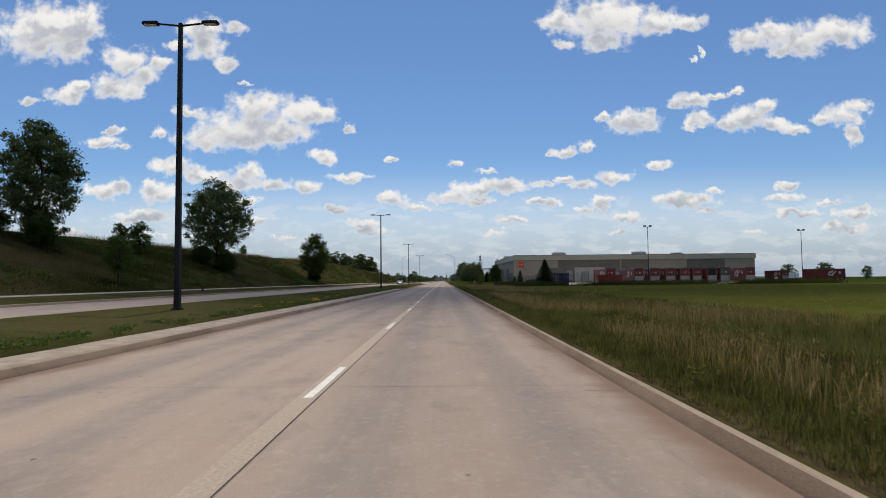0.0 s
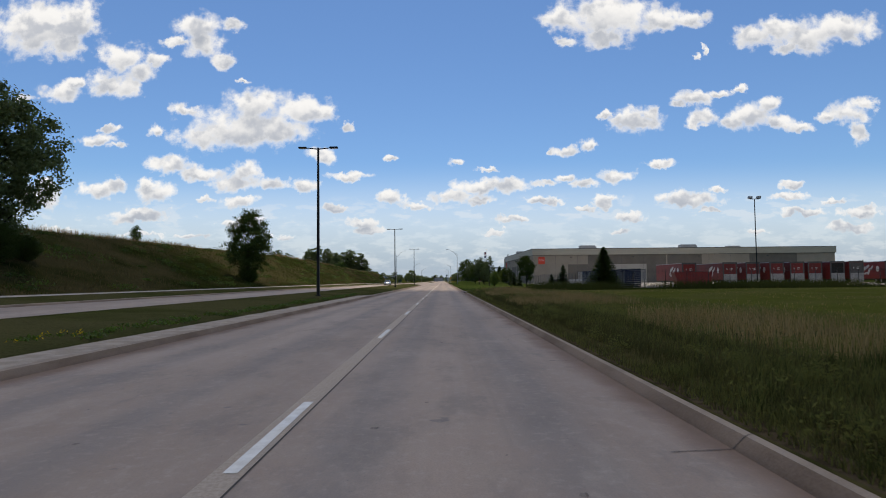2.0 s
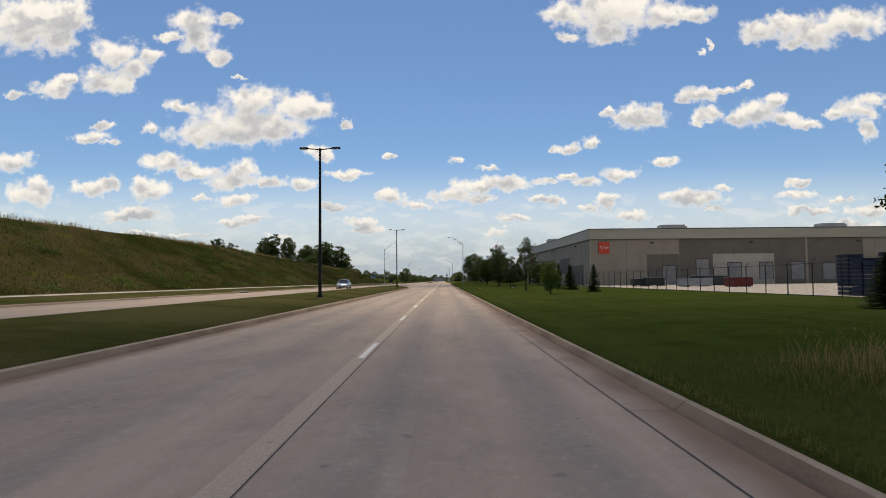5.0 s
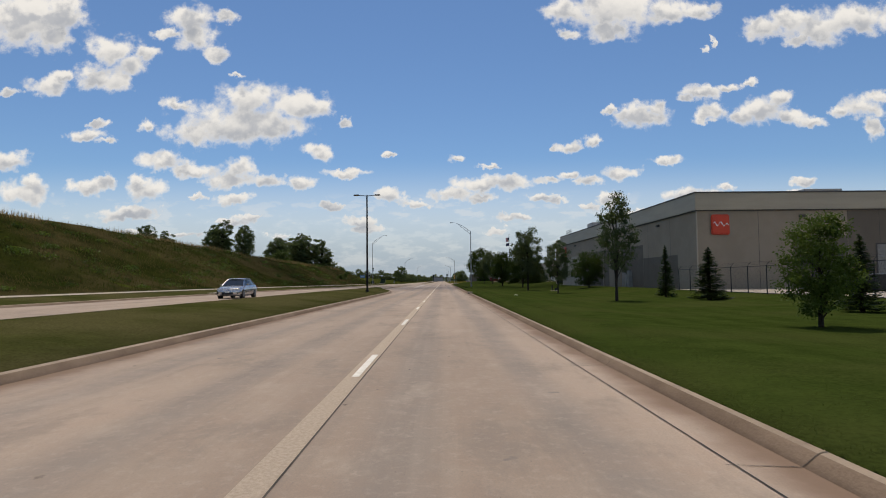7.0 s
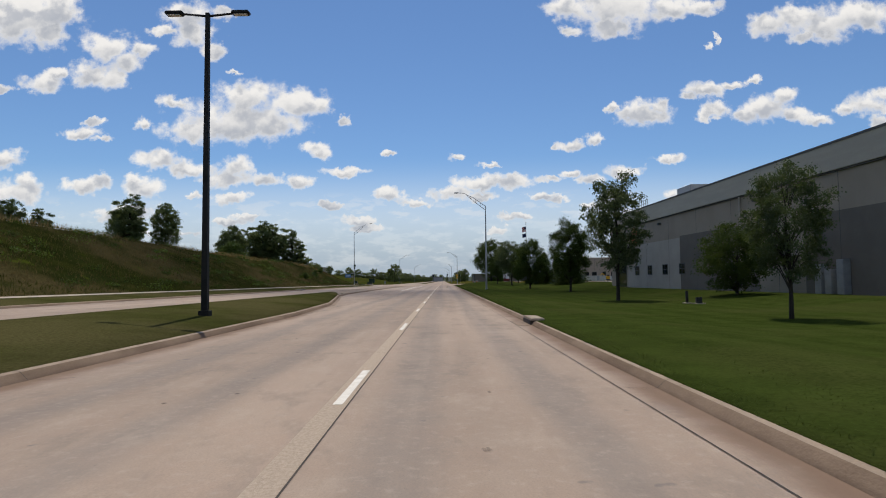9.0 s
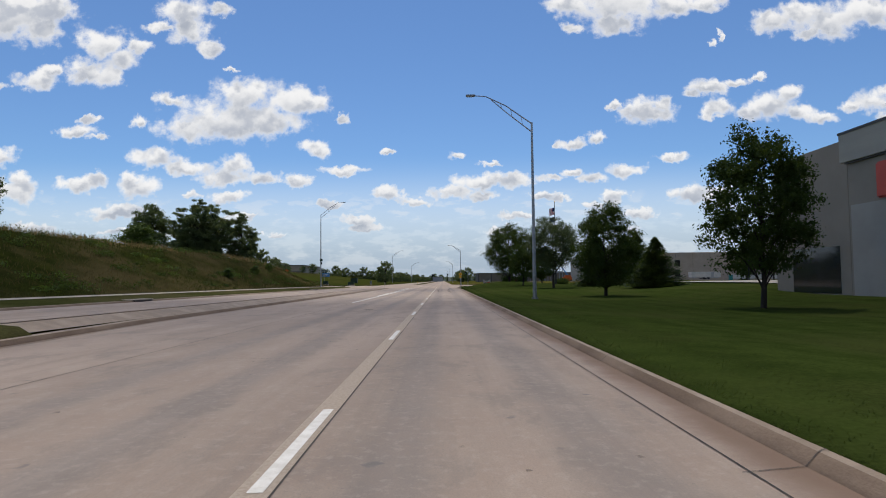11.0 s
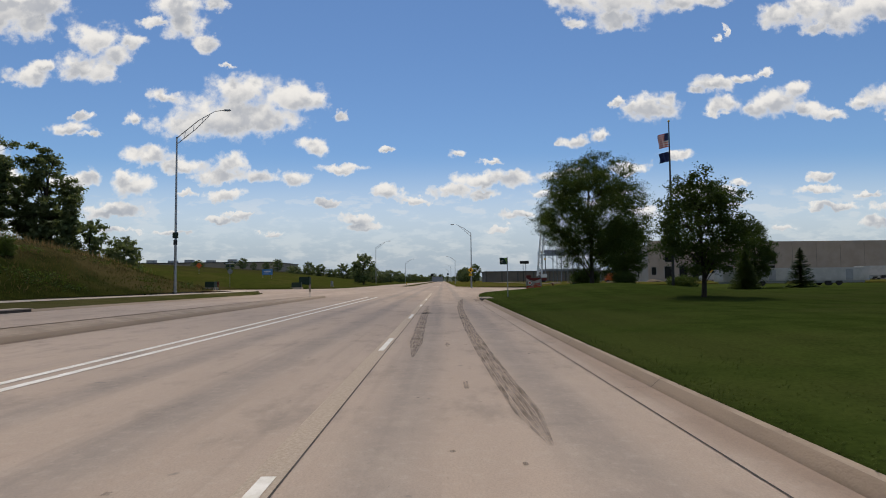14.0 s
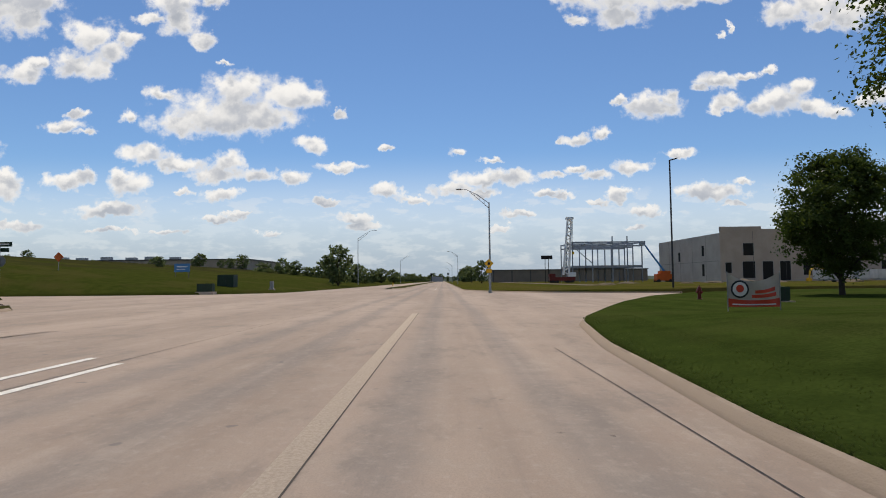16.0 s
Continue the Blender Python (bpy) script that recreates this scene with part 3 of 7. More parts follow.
def lawn_cols(flat):
    return [lambda y: (kerb_x(y) + 0.18, 0.02)] + [lambda y, o=o: (kerb_x(y) + o, -0.3 if 465.95 < y < 477.05 else lawn_z(kerb_x(y) + o, y)) for o in LX]


strip("meadow", lawn_cols(0), steps(-60, 128, 4), M_MEADOW, label="unmown meadow of green and straw-coloured grass", category="grass")
strip("lawn", lawn_cols(0), steps(128, 412, 4) + steps(413, 465.9, 1.5) + [466], M_LAWN, label="mown green lawn with faint mowing stripes", category="grass")
strip("lawn", lawn_cols(0), [477] + steps(477.1, 510, 1.5) + steps(520, 1500, 35), M_ROUGH, label="rough green verge beyond the junction", category="grass")
strip("bare_edge", [lambda y: (KERB + 0.2, 0.10), lambda y: (KERB + 0.23, 0.16), lambda y: (KERB + 0.44 + 0.24 * noise.noise(Vector((0, y * 0.9, 0))), 0.168), lambda y: (KERB + 0.75, 0.12)], steps(-20, 126, 0.8), M_EDGE, label="bare dark soil and thatch along the kerb", category="ground")
# left side: verge, footpath, bank
def far_or(y, o):
    x = lerp(LEFT_EDGE, y)
    return x + o


BY = steps(-60, 424, 6) + steps(425, 461, 1)
strip("verge", [lambda y: (-26.0, left_z(y) + 0.42), lambda y: (max(min(-24.2, far_or(y, -0.6)), -25.9), left_z(y) + 0.25), lambda y: (max(far_or(y, -0.17), -25.8), left_z(y) + 0.13)], [y for y in BY if y <= 446],
      M_MEDIAN, label="grass verge beside the footpath", category="grass")
strip("footpath", [lambda y: (-27.5, left_z(y) + 0.5), lambda y: (-26.0, left_z(y) + 0.44)], [y for y in BY if y <= 446], M_WALK, label="pale concrete footpath below the bank", category="footpath")
BX = [-27.5, -28.5, -30, -32, -34.5, -37, -40, -42.5, -45, -48, -51, -56, -70, -110, -200, -420]
strip("bank", [lambda y, x=x: (min(x, far_or(y, 0) - 0.2) if y > 446 else x, berm_z(min(x, far_or(y, 0) - 0.2) if y > 446 else x, y)) for x in BX[::-1]], BY, M_BERM,
      label="long grass bank with mixed green and dry growth", category="bank")
strip("field", [lambda y, x=x: (lerp(LEFT_FAR, y) + x, -0.3 if y < 478.05 else 0.3 + min(8.6, -x * 0.115) + 0.15 * noise.noise(Vector((x * 0.05, y * 0.05, 0)))) for x in (-700, -300, -150, -100, -60, -35, -18, -8, -3, -0.3)] + [lambda y: (lerp(LEFT_FAR, y) + 0.1, -0.2)],
      [478] + steps(478.1, 520, 3) + steps(530, 900, 30) + steps(950, 1500, 110), field_mat(), label="open green field beyond the junction", category="grass")

# the grass median goes on beyond the junction
FAR_MED = ((533, -10.3), (536, -9.2), (545, -8.4), (3000, -8.4))
strip("median", [lambda y: (-12.6, 0.12), lambda y: (-12.4, 0.16), lambda y: (lerp(FAR_MED, y) - 0.28, 0.16), lambda y: (lerp(FAR_MED, y) - 0.27, 0.0)], steps(534, 560, 2) + steps(580, 1500, 46), M_MEDIAN, label="grass median beyond the junction", category="grass")
kerb("kerb", lambda y: (lerp(FAR_MED, y), 0.0), steps(533, 560, 2) + steps(580, 1500, 46), 0.29, 0.14, -1, "concrete kerb of the median beyond the junction")

# ---- lane markings and joints ----
def flat(name, quads, material, z=0.005, **tags):
    verts, faces = [], []
    for q in quads:
        k = len(verts)
        verts += [(x, y, z) for x, y in q]
        faces.append(tuple(range(k, k + len(q))))
    return tagged(new(name, mesh_of(name, verts, faces, material)), kind="structure", **tags)


def rect(x0, x1, y0, y1):
    return [(x0, y0), (x1, y0), (x1, y1), (x0, y1)]


strip("gutter", [lambda y: (GUTTER, 0.002), lambda y: (kerb_x(y) + 0.01, 0.003)], steps(-60, 412, 6), M_GUTTERN, label="stained concrete gutter beside the kerb", category="gutter")
strip("gutter", [lambda y: (-7.16, 0.003), lambda y: (-6.5, 0.002)], steps(-60, 262, 7), M_GUTTERM, label="silted concrete gutter beside the median", category="gutter")
strip("gutter", [lambda y: (med_x(y) - 0.01, 0.003), lambda y: (med_x(y) + 0.26 + 0.12 * noise.noise(Vector((0, y * 0.21, 4))), 0.006)], steps(262, 312, 2) + steps(314, 424, 2), M_GUTTER, label="stained concrete gutter beside the median", category="gutter")
DASH0, CYCLE, DASH = 8.6, 12.19, 3.05
flat("joint", [rect(JOINT - 0.008, JOINT + 0.012, -40, 440)], M_JOINT, 0.004, label="dark sealed joint between the lanes", category="joint")
flat("ground_strip", [rect(JOINT - 0.3, JOINT - 0.01, -40, 440)], M_STRIP, 0.004, label="pale ground-off strip under the lane line", category="marking")
flat("joint", [rect(GUTTER - 0.008, GUTTER + 0.008, 114, 424)], M_JOINT, 0.0095, label="dark joint beside the gutter", category="joint")
k = -3
while DASH0 + k * CYCLE < 424:
    y0 = DASH0 + k * CYCLE
    if y0 < 418:
        tagged(part("lane_dash", mesh_of("lane_dash", [(0, 0, 0), (0.13, 0, 0), (0.13, DASH, 0), (0, DASH, 0)], [(0, 1, 2, 3)], M_PAINT), M_PAINT, at=pose(JOINT - 0.2, y0, 0.009)),
               "worn white painted lane dash", "lane marking", "lane dashes", "structure")
    k += 1
k = 0
while 480 + k * CYCLE < 900:
    tagged(part("lane_dash", mesh_of("lane_dash", [(0, 0, 0), (0.13, 0, 0), (0.13, DASH, 0), (0, DASH, 0)], [(0, 1, 2, 3)], M_PAINT), M_PAINT, at=pose(JOINT - 0.2, 520 + k * CYCLE, 0.009)),
           "worn white painted lane dash", "lane marking", "lane dashes", "structure")
    k += 1
flat("turn_lane_line", [[(-7.07, 331), (-6.87, 331), (-6.62, 422), (-6.82, 422)]], M_PAINT, 0.008, label="solid white line of the turn lane", category="lane marking")
flat("turn_lane_line", [[(-7.24, 350), (-7.06, 350), (-7.7, 423), (-7.9, 423)]], M_PAINT, 0.009, label="second white line diverging at the turn lane", category="lane marking")
flat("joint", [rect(-6.92, -6.90, 262, 452)], M_JOINT, 0.005, label="dark joint beside the turn lane", category="joint")
for y in [9.5, 27, 69.5, 112.3, 156, 172, 198.6, 219.5 + 4.2, 246, 268, 292 + 5.2, 327, 352.4, 376.6]:
    tagged(part("joint", mesh_of("joint", [(-7.1, 0.2, 0), (JOINT, 0.0, 0), (JOINT, 0.012, 0), (-7.1, 0.212, 0)], [(0, 1, 2, 3)], M_CRACK), M_CRACK, at=pose(0, y, 0.0045)), "thin dark cross joint in the paving", "joint", "cross joints", "structure")
    tagged(part("joint", mesh_of("joint", [(JOINT, 0.0, 0), (KERB, -0.12, 0), (KERB, -0.108, 0), (JOINT, 0.012, 0)], [(0, 1, 2, 3)], M_CRACK), M_CRACK, at=pose(0, y, 0.0046)), "thin dark cross joint in the paving", "joint", "cross joints", "structure")
M_PATCH = varied("asphalt_patch", (0.06, 0.053, 0.048), (0.14, 0.118, 0.1), 5, 0.95, bump=0.9, grain=60)
M_SKID = varied("tyre_mark", (0.12, 0.098, 0.082), (0.2, 0.16, 0.128), 5, 0.95, stretch=(6, 0.3, 1), spec=0.0)


def worn(m, lo, hi):
    """Let the surface below show through a thin film in streaks."""
    n = Nodes(m)
    f = n.math("MULTIPLY", n.ramp(n.noise(9, 4, 0.6, stretch=(2.5, 0.12, 1)), 0.35, 0.65, lo, hi), n.ramp(n.noise(1.4, 4, 0.6), 0.3, 0.6, 0.45, 1.0))
    mx = n.node("ShaderNodeMixShader", f)
    n.put(mx.inputs[1], n.node("ShaderNodeBsdfTransparent").outputs[0]), n.put(mx.inputs[2], n.b.outputs[0])
    n.put(n.t.nodes["Material Output"].inputs[0], mx.outputs[0])


worn(M_SKID, 0.15, 0.55)
worn(M_PATCH, 0.6, 1.0)


def blot(x, y, rx, ry, seed, label, material=M_PATCH, name="road_patch", z=0.011):
    rng = random.Random(seed)
    ring = [(rx * math.cos(a) * k, ry * math.sin(a) * k, 0) for a, k in [(2 * math.pi * i / 40, 0.8 + 0.16 * rng.random() + 0.13 * math.sin(i * 0.63 + seed) + 0.07 * math.sin(i * 1.4)) for i in range(40)]]
    tagged(part(name, mesh_of(name, ring, [tuple(range(40))], material), material, at=pose(x, y, z)), label, "road patch", kind="structure")


blot(-1.30, 111.3, 0.36, 0.36, 1, "dark crumbling asphalt patch across the joint")
blot(-5.45, 113.9, 0.2, 0.26, 31, "dark crumbled hollow in the concrete")
blot(-5.35, 112.9, 0.19, 0.2, 33, "dark crumbled hollow in the concrete")
blot(-1.78, 41.5, 0.33, 0.3, 12, "dark asphalt patch beside the joint")
blot(2.75, 121.3, 0.32, 0.6, 2, "dark asphalt patch beside the gutter")
blot(-0.88, 390.5, 0.36, 0.62, 3, "dark asphalt patch in the lane", z=0.0145)
blot(0.3, 369.5, 0.05, 0.4, 4, "dark oil stain in the lane", M_SKID)
blot(0.05, 375.5, 0.06, 0.5, 8, "dark oil stain in the lane", M_SKID)
blot(-4.3, 319, 0.3, 0.36, 5, "dark irregular tar stain", M_PATCH)
blot(-5.0, 317.6, 0.5, 0.1, 6, "thin curved tar stain", M_SKID)
for i, (x, y) in enumerate(((-4.2, 189.5), (-3.4, 186.2), (0.3, 238), (0.55, 241), (1.6, 314), (-2.0, 160), (0.6, 351.2), (-3.1, 352.0), (1.1, 416.0), (2.4, 402.6), (2.55, 403.3), (-4.8, 44), (-5.6, 3.8), (1.9, 250))):
    blot(x, y, 0.025 + 0.015 * (i % 3), 0.04 + 0.02 * (i % 4), 20 + i, "small dark spall in the concrete", M_SKID)


def spalls(seed, count):
    """Small chipped hollows strewn over the slabs, too many to count."""
    rng = random.Random(seed)
    verts, faces = [], []
    for _ in range(count):
        x, y = rng.uniform(-6.3, 2.4), rng.uniform(2, 424)
        r, k, m = rng.uniform(0.012, 0.05) ** 1.0, len(verts), rng.randint(5, 8)
        for i in range(m):
            a, w = 2 * math.pi * i / m, r * rng.uniform(0.5, 1.3)
            verts.append((x + w * math.cos(a), y + 1.3 * w * math.sin(a), 0.0075))
        faces.append(tuple(range(k, k + m)))
    tagged(new("road_spalls", mesh_of("road_spalls", verts, faces, M_SKID)), "small dark chipped spalls in the concrete", "spalls", kind="stuff")


spalls(17, 520)


def skid(pts, width, label):
    verts, faces = [], []
    # a tread leaves three bands with pale gaps
    for a, b in ((-0.5, -0.28), (-0.24, -0.02), (0.0, 0.24), (0.27, 0.5)):
        k = len(verts)
        for i, (x, y) in enumerate(pts):
            w = width * (0.15 if i in (0, len(pts) - 1) else 1.0)
            verts += [(x + a * w, y, 0.0125), (x + b * w, y, 0.0125)]
        faces += [(k + 2 * i, k + 2 * i + 1, k + 2 * i + 3, k + 2 * i + 2) for i in range(len(pts) - 1)]
    tagged(new("tyre_mark", mesh_of("tyre_mark", verts, faces, M_SKID)), label, "tyre mark", kind="structure")


skid([(-0.7, 373), (-0.76, 376), (-0.85, 382), (-0.95, 390), (-1.0, 399)], 0.34, "dark rubber skid mark on the concrete")
skid([(1.0, 366), (0.98, 367.5), (0.92, 370), (0.86, 374), (0.82, 380), (0.85, 388), (0.95, 396), (1.25, 406), (1.7, 414)], 0.34, "dark rubber skid mark curving towards the kerb")


def inlet(y, label, half=1.4, deep=0.85):
    ob = empty("storm_drain", 0, y, 0, label=label, category="storm drain", group="storm drains")
    # solid block, dark in colour to stand in for the shaded opening
    part("mouth", boxes((KERB - 0.035, KERB + 0.3, 0.1 - half, half - 0.1, 0.01, 0.152)), M_JOINT, ob, "dark block for the inlet's opening")
    part("lid", boxes((KERB - 0.02, KERB + deep, -half, half, 0.154, 0.235), bevel=0.025), M_PAVE, ob, "pale concrete lid")
    part("apron", boxes((KERB - 0.5, KERB - 0.04, -0.2 - half, 0.2 + half, -0.02, 0.009)), M_GUTTER, ob)


for y, half, deep in ((129.8, 0.9, 0.5), (255.0, 1.0, 0.48), (409.6, 1.8, 0.85)):
    inlet(y, "kerbside storm drain with a pale concrete lid", half, deep)
for y in (200, 243, 330, 392):
    ob = empty("storm_drain", -22.5, y, left_z(y), label="far kerb drain, its opening drawn as a dark block", category="storm drain", group="far drains")
    # the opening's shade is a solid dark-coloured block here too
    part("mouth", boxes((-0.12, 0.05, -1.3, 1.3, 0.01, 0.14)), M_JOINT, ob)
    part("lid", boxes((-0.9, 0.04, -1.5, 1.5, 0.142, 0.2), bevel=0.015), M_WALK, ob)

def kerb_line(line, y, toward, lean, top):
    """A dark line across a kerb and its gutter, just proud of both: a joint, also used for tyre scuffs."""
    x, z = line(y)
    prof = ((-0.62, 0.009), (-0.03, 0.009), (-0.006, 0.012), *((o - 0.003, h * top + 0.004) for o, h in KERB_SECTION[1:]), (0.245, top + 0.009))
    verts, faces = [], []
    for o, h in prof:
        verts += [(x + toward * o, y + lean * o, z + h), (x + toward * o, y + lean * o + 0.014, z + h)]
    faces = [(2 * i, 2 * i + 1, 2 * i + 3, 2 * i + 2) for i in range(len(prof) - 1)]
    tagged(new("joint", mesh_of("joint", verts, faces, M_JOINT)), "thin dark line across the kerb", "joint", "kerb joints", "structure")


rk = random.Random(3)
for y in [3 + i * 6.1 for i in range(67)]:
    kerb_line(lambda v: (kerb_x(v), 0.0), y + rk.uniform(-0.6, 0.6), 1, rk.uniform(-0.25, 0.25), 0.14)
for y in [5 + i * 6.1 for i in range(42)]:
    kerb_line(lambda v: (med_x(v), 0.01), y + rk.uniform(-0.6, 0.6), -1, rk.uniform(-0.25, 0.25), 0.17)
# tyre scuffs over the kerb, drawn with the joint's strip and colour
for y, lean in ((21.9, 0.5), (22.1, 0.45), (22.35, 0.5), (18.4, 0.6), (17.7, 0.35)):
    kerb_line(lambda v: (KERB, 0.0), y, 1, lean, 0.14)
# ---- trees and shrubs ----
def quads_mesh(name, centres, us, vs, material):
    """Many loose leaf faces: a kite round each centre."""
    c, u, v = np.asarray(centres), np.asarray(us), np.asarray(vs)
    n = len(c)
    pts = np.stack([c - v, c + u * 0.55 - v * 0.1, c + v, c - u * 0.55 - v * 0.1], 1).reshape(-1, 3)
    me = bpy.data.meshes.new(name)
    me.vertices.add(4 * n)
    me.vertices.foreach_set("co", pts.astype(np.float32).ravel())
    me.loops.add(4 * n)
    me.loops.foreach_set("vertex_index", np.arange(4 * n, dtype=np.int32))
    me.polygons.add(n)
    me.polygons.foreach_set("loop_start", np.arange(0, 4 * n, 4, dtype=np.int32))
    me.update(calc_edges=True)
    me.materials.append(material)
    return me


def unit(rng, n):
    a = rng.normal(size=(n, 3))
    return a / np.linalg.norm(a, axis=1, keepdims=True)


def broadleaf(seed, height, width, clear, material, leaves=7000, size=0.26, clumps=110, lean=0.0, peak=0.55, flare=0.0):
    """Meshes of a broad-leaved tree: trunk with limbs, and a crown of leaf clumps with gaps."""
    rng = np.random.default_rng(seed)
    cz, rz, rx = (clear + height) / 2, (height - clear) / 2, width / 2
    bm = bmesh.new()
    r0 = 0.0115 * height + 0.03
    wob = rng.normal(0, 0.02 * height, (5, 2))
    pts = [(0, 0, -0.4)] + [(wob[i][0] * (i + 1) / 6 + lean * f * height * 0.1, wob[i][1] * (i + 1) / 6, height * f) for i, f in enumerate((0.15, 0.35, 0.55, 0.72, 0.86))]
    tube(bm, pts, [r0 * 1.35, r0, r0 * 0.8, r0 * 0.55, r0 * 0.3, r0 * 0.1], 9)
    # clump centres: near the outline and through the inside, thinned by chance to leave gaps
    cs = []
    lobes = rng.normal(size=(9, 3))
    lobes /= np.linalg.norm(lobes, axis=1, keepdims=True)
    depth = rng.uniform(0.88, 1.07, 9)
    while len(cs) < max(10, clumps // 2):
        d = rng.normal(size=3)
        d /= np.linalg.norm(d)
        r = rng.uniform(0.25, 1.0) ** 0.55
        shape = float((depth * np.maximum(lobes @ d, 0) ** 3).sum() / (np.maximum(lobes @ d, 0) ** 3).sum())
        zz = d[2] * r * shape
        taper = 1.0 - 0.12 * max(0, (zz - peak + 0.55)) - 0.2 * max(0, -zz - 0.3)
        taper *= (1.0 + 0.12 * max(0, -d[2])) * (1.0 + flare * zz)
        cs.append((d[0] * r * rx * shape * taper + lean * 0.5 * zz, d[1] * r * rx * shape * taper, cz + zz * rz))
    me = bpy.data.meshes.new("trunk")
    bm.to_mesh(me)
    bm.free()
    me.materials.append(M_BARK)
    bm = bmesh.new()
    cs = np.array(cs)
    cs[:, :2] *= (0.97 * rx - 0.9 * (0.17 * rx + 0.12)) / np.quantile(np.hypot(cs[:, 0], cs[:, 1]), 0.975)
    for c in cs[rng.permutation(len(cs))[:34]]:
        h = min(max(clear * 0.7, c[2] - 0.45 * np.hypot(c[0], c[1]) - 0.12 * height), height * 0.8)
        f = h / height
        a = Vector((0, 0, h))
        b = Vector(c)
        mid = a.lerp(b, 0.5) + Vector((0, 0, 0.06 * height * rng.uniform(0.2, 1)))
        rr = r0 * (0.42 - 0.3 * f)
        tube(bm, [a, mid, b], [rr, rr * 0.6, rr * 0.15], 5, False)
    boughs = bpy.data.meshes.new("branchwork")
    bm.to_mesh(boughs)
    bm.free()
    boughs.materials.append(M_BARK)
    # each bough carries several tufts of leaves
    tufts = np.repeat(cs, 3, 0) + unit(rng, 3 * len(cs)) * rng.uniform(0.3, 1.0, (3 * len(cs), 1)) * (0.17 * rx + 0.12) * [1, 1, 0.75]
    cs, clumps = tufts, len(tufts)
    cr = 0.11 * rx + 0.18
    which = rng.integers(0, clumps, leaves)
    spread = unit(rng, leaves) * (rng.uniform(0, 1, (leaves, 1)) ** 0.8) * cr * rng.uniform(0.6, 1.3, (clumps, 1))[which] * [1.15, 1.15, 0.8]
    cen = cs[which] + spread
    cen[:, 2] = np.maximum(cen[:, 2], rng.uniform(0.02, 0.12, leaves) * height)
    nrm = unit(rng, leaves) * 0.9 + spread / np.maximum(np.linalg.norm(spread, axis=1, keepdims=True), 1e-6) * 0.8 + [0, 0, 0.4]
    u = np.cross(nrm, unit(rng, leaves))
    u /= np.linalg.norm(u, axis=1, keepdims=True)
    v = np.cross(nrm / np.linalg.norm(nrm, axis=1, keepdims=True), u)
    s = size * rng.uniform(0.55, 1.2, (leaves, 1))
    return me, boughs, quads_mesh("crown", cen, u * s * 0.8, v * s * 0.75, material)


def spruce_meshes(seed, height, width, sprays=3600):
    """A conical spruce: drooping whorls of needle sprays round a thin trunk."""
    rng = np.random.default_rng(seed)
    bm = bmesh.new()
    tube(bm, [(0, 0, -0.3), (0, 0, height * 0.5), (0, 0, height * 0.97)], [0.03 * height, 0.018 * height, 0.004 * height], 8)
    me = bpy.data.meshes.new("trunk")
    bm.to_mesh(me)
    bm.free()
    me.materials.append(M_BARK)
    # whorls of boughs that droop, lift at the tip and carry fans of side sprays
    per = 22
    nb = sprays // 11
    tiers = max(9, round(height / 0.34))
    f = (rng.integers(0, tiers, nb) + rng.normal(0, 0.38, nb)) / tiers
    f = np.clip(f, 0, 0.985) ** 1.12
    z0 = height * (0.06 + 0.92 * f)
    reach = width / 2 * (1 - f) ** 0.9 * rng.uniform(0.72, 1.06, nb) + 0.05
    ang = rng.uniform(0, 2 * math.pi, nb)
    s = np.tile(np.linspace(0.1, 1.0, per), nb)
    b = np.repeat(np.arange(nb), per)
    wide = 0.3 * reach[b] * (1.15 - s)
    off = rng.uniform(-1, 1, nb * per)
    rr = reach[b] * s - np.abs(off) * wide * 0.5
    drop = -0.34 * rr + 0.3 * rr * s * s
    a = ang[b]
    cen = np.stack([rr * np.cos(a) - off * wide * np.sin(a), rr * np.sin(a) + off * wide * np.cos(a), z0[b] + drop + rng.normal(0, 0.006 * height, nb * per)], 1)
    out = np.stack([np.cos(a + off * 0.7), np.sin(a + off * 0.7), -0.25 + 0.55 * s], 1)
    side = np.stack([-np.sin(a), np.cos(a), rng.normal(0, 0.35, nb * per)], 1)
    size = (0.016 * height + 0.05) * rng.uniform(0.6, 1.25, (nb * per, 1))
    size = size * (0.55 + 0.45 * (1 - f[b]))[:, None]
    return me, None, quads_mesh("needles", cen, side * size * 0.55, out * size * 1.15, M_NEEDLE)


KINDS = {}


def tree(kind, x, y, z, scale, rz, label, category="tree", stretch=1.0, name="tree"):
    """Plant a tree of a kind made once; scale is by height."""
    trunk, boughs, crown, h = KINDS[kind]
    ob = new(name)
    ob.matrix_basis = pose(x, y, z, 0, 0, rz)
    k = scale / h
    ob.scale = (k * stretch, k * stretch, k)
    tagged(ob, label, category)
    if trunk is not None:
        part("trunk", trunk, None, ob)
    if boughs is not None:
        part("branchwork", boughs, None, ob)["kind"] = "stuff"
    part("crown", crown, None, ob)
    return ob


def kind(key, h, meshes):
    KINDS[key] = (*meshes, h)


kind("cottonwood", 14, broadleaf(11, 14, 11.5, 0.9, M_LEAF4, 34000, 0.21, 420))
kind("cottonwood2", 14, broadleaf(12, 14, 9.5, 0.6, M_LEAF4, 32000, 0.2, 360, 0.2))
kind("maple", 10, broadleaf(13, 10, 7.6, 1.3, M_LEAF, 36000, 0.13, 380))
kind("maple2", 10, broadleaf(14, 10, 8.2, 0.9, M_LEAF, 42000, 0.13, 520, -0.1))
kind("ash", 10, broadleaf(15, 10, 6.6, 1.9, M_LEAF2, 28000, 0.12, 260, 0.25))
kind("young_ash", 8.5, broadleaf(36, 8.5, 4.6, 1.6, M_LEAF2, 11500, 0.11, 210, 0.1))
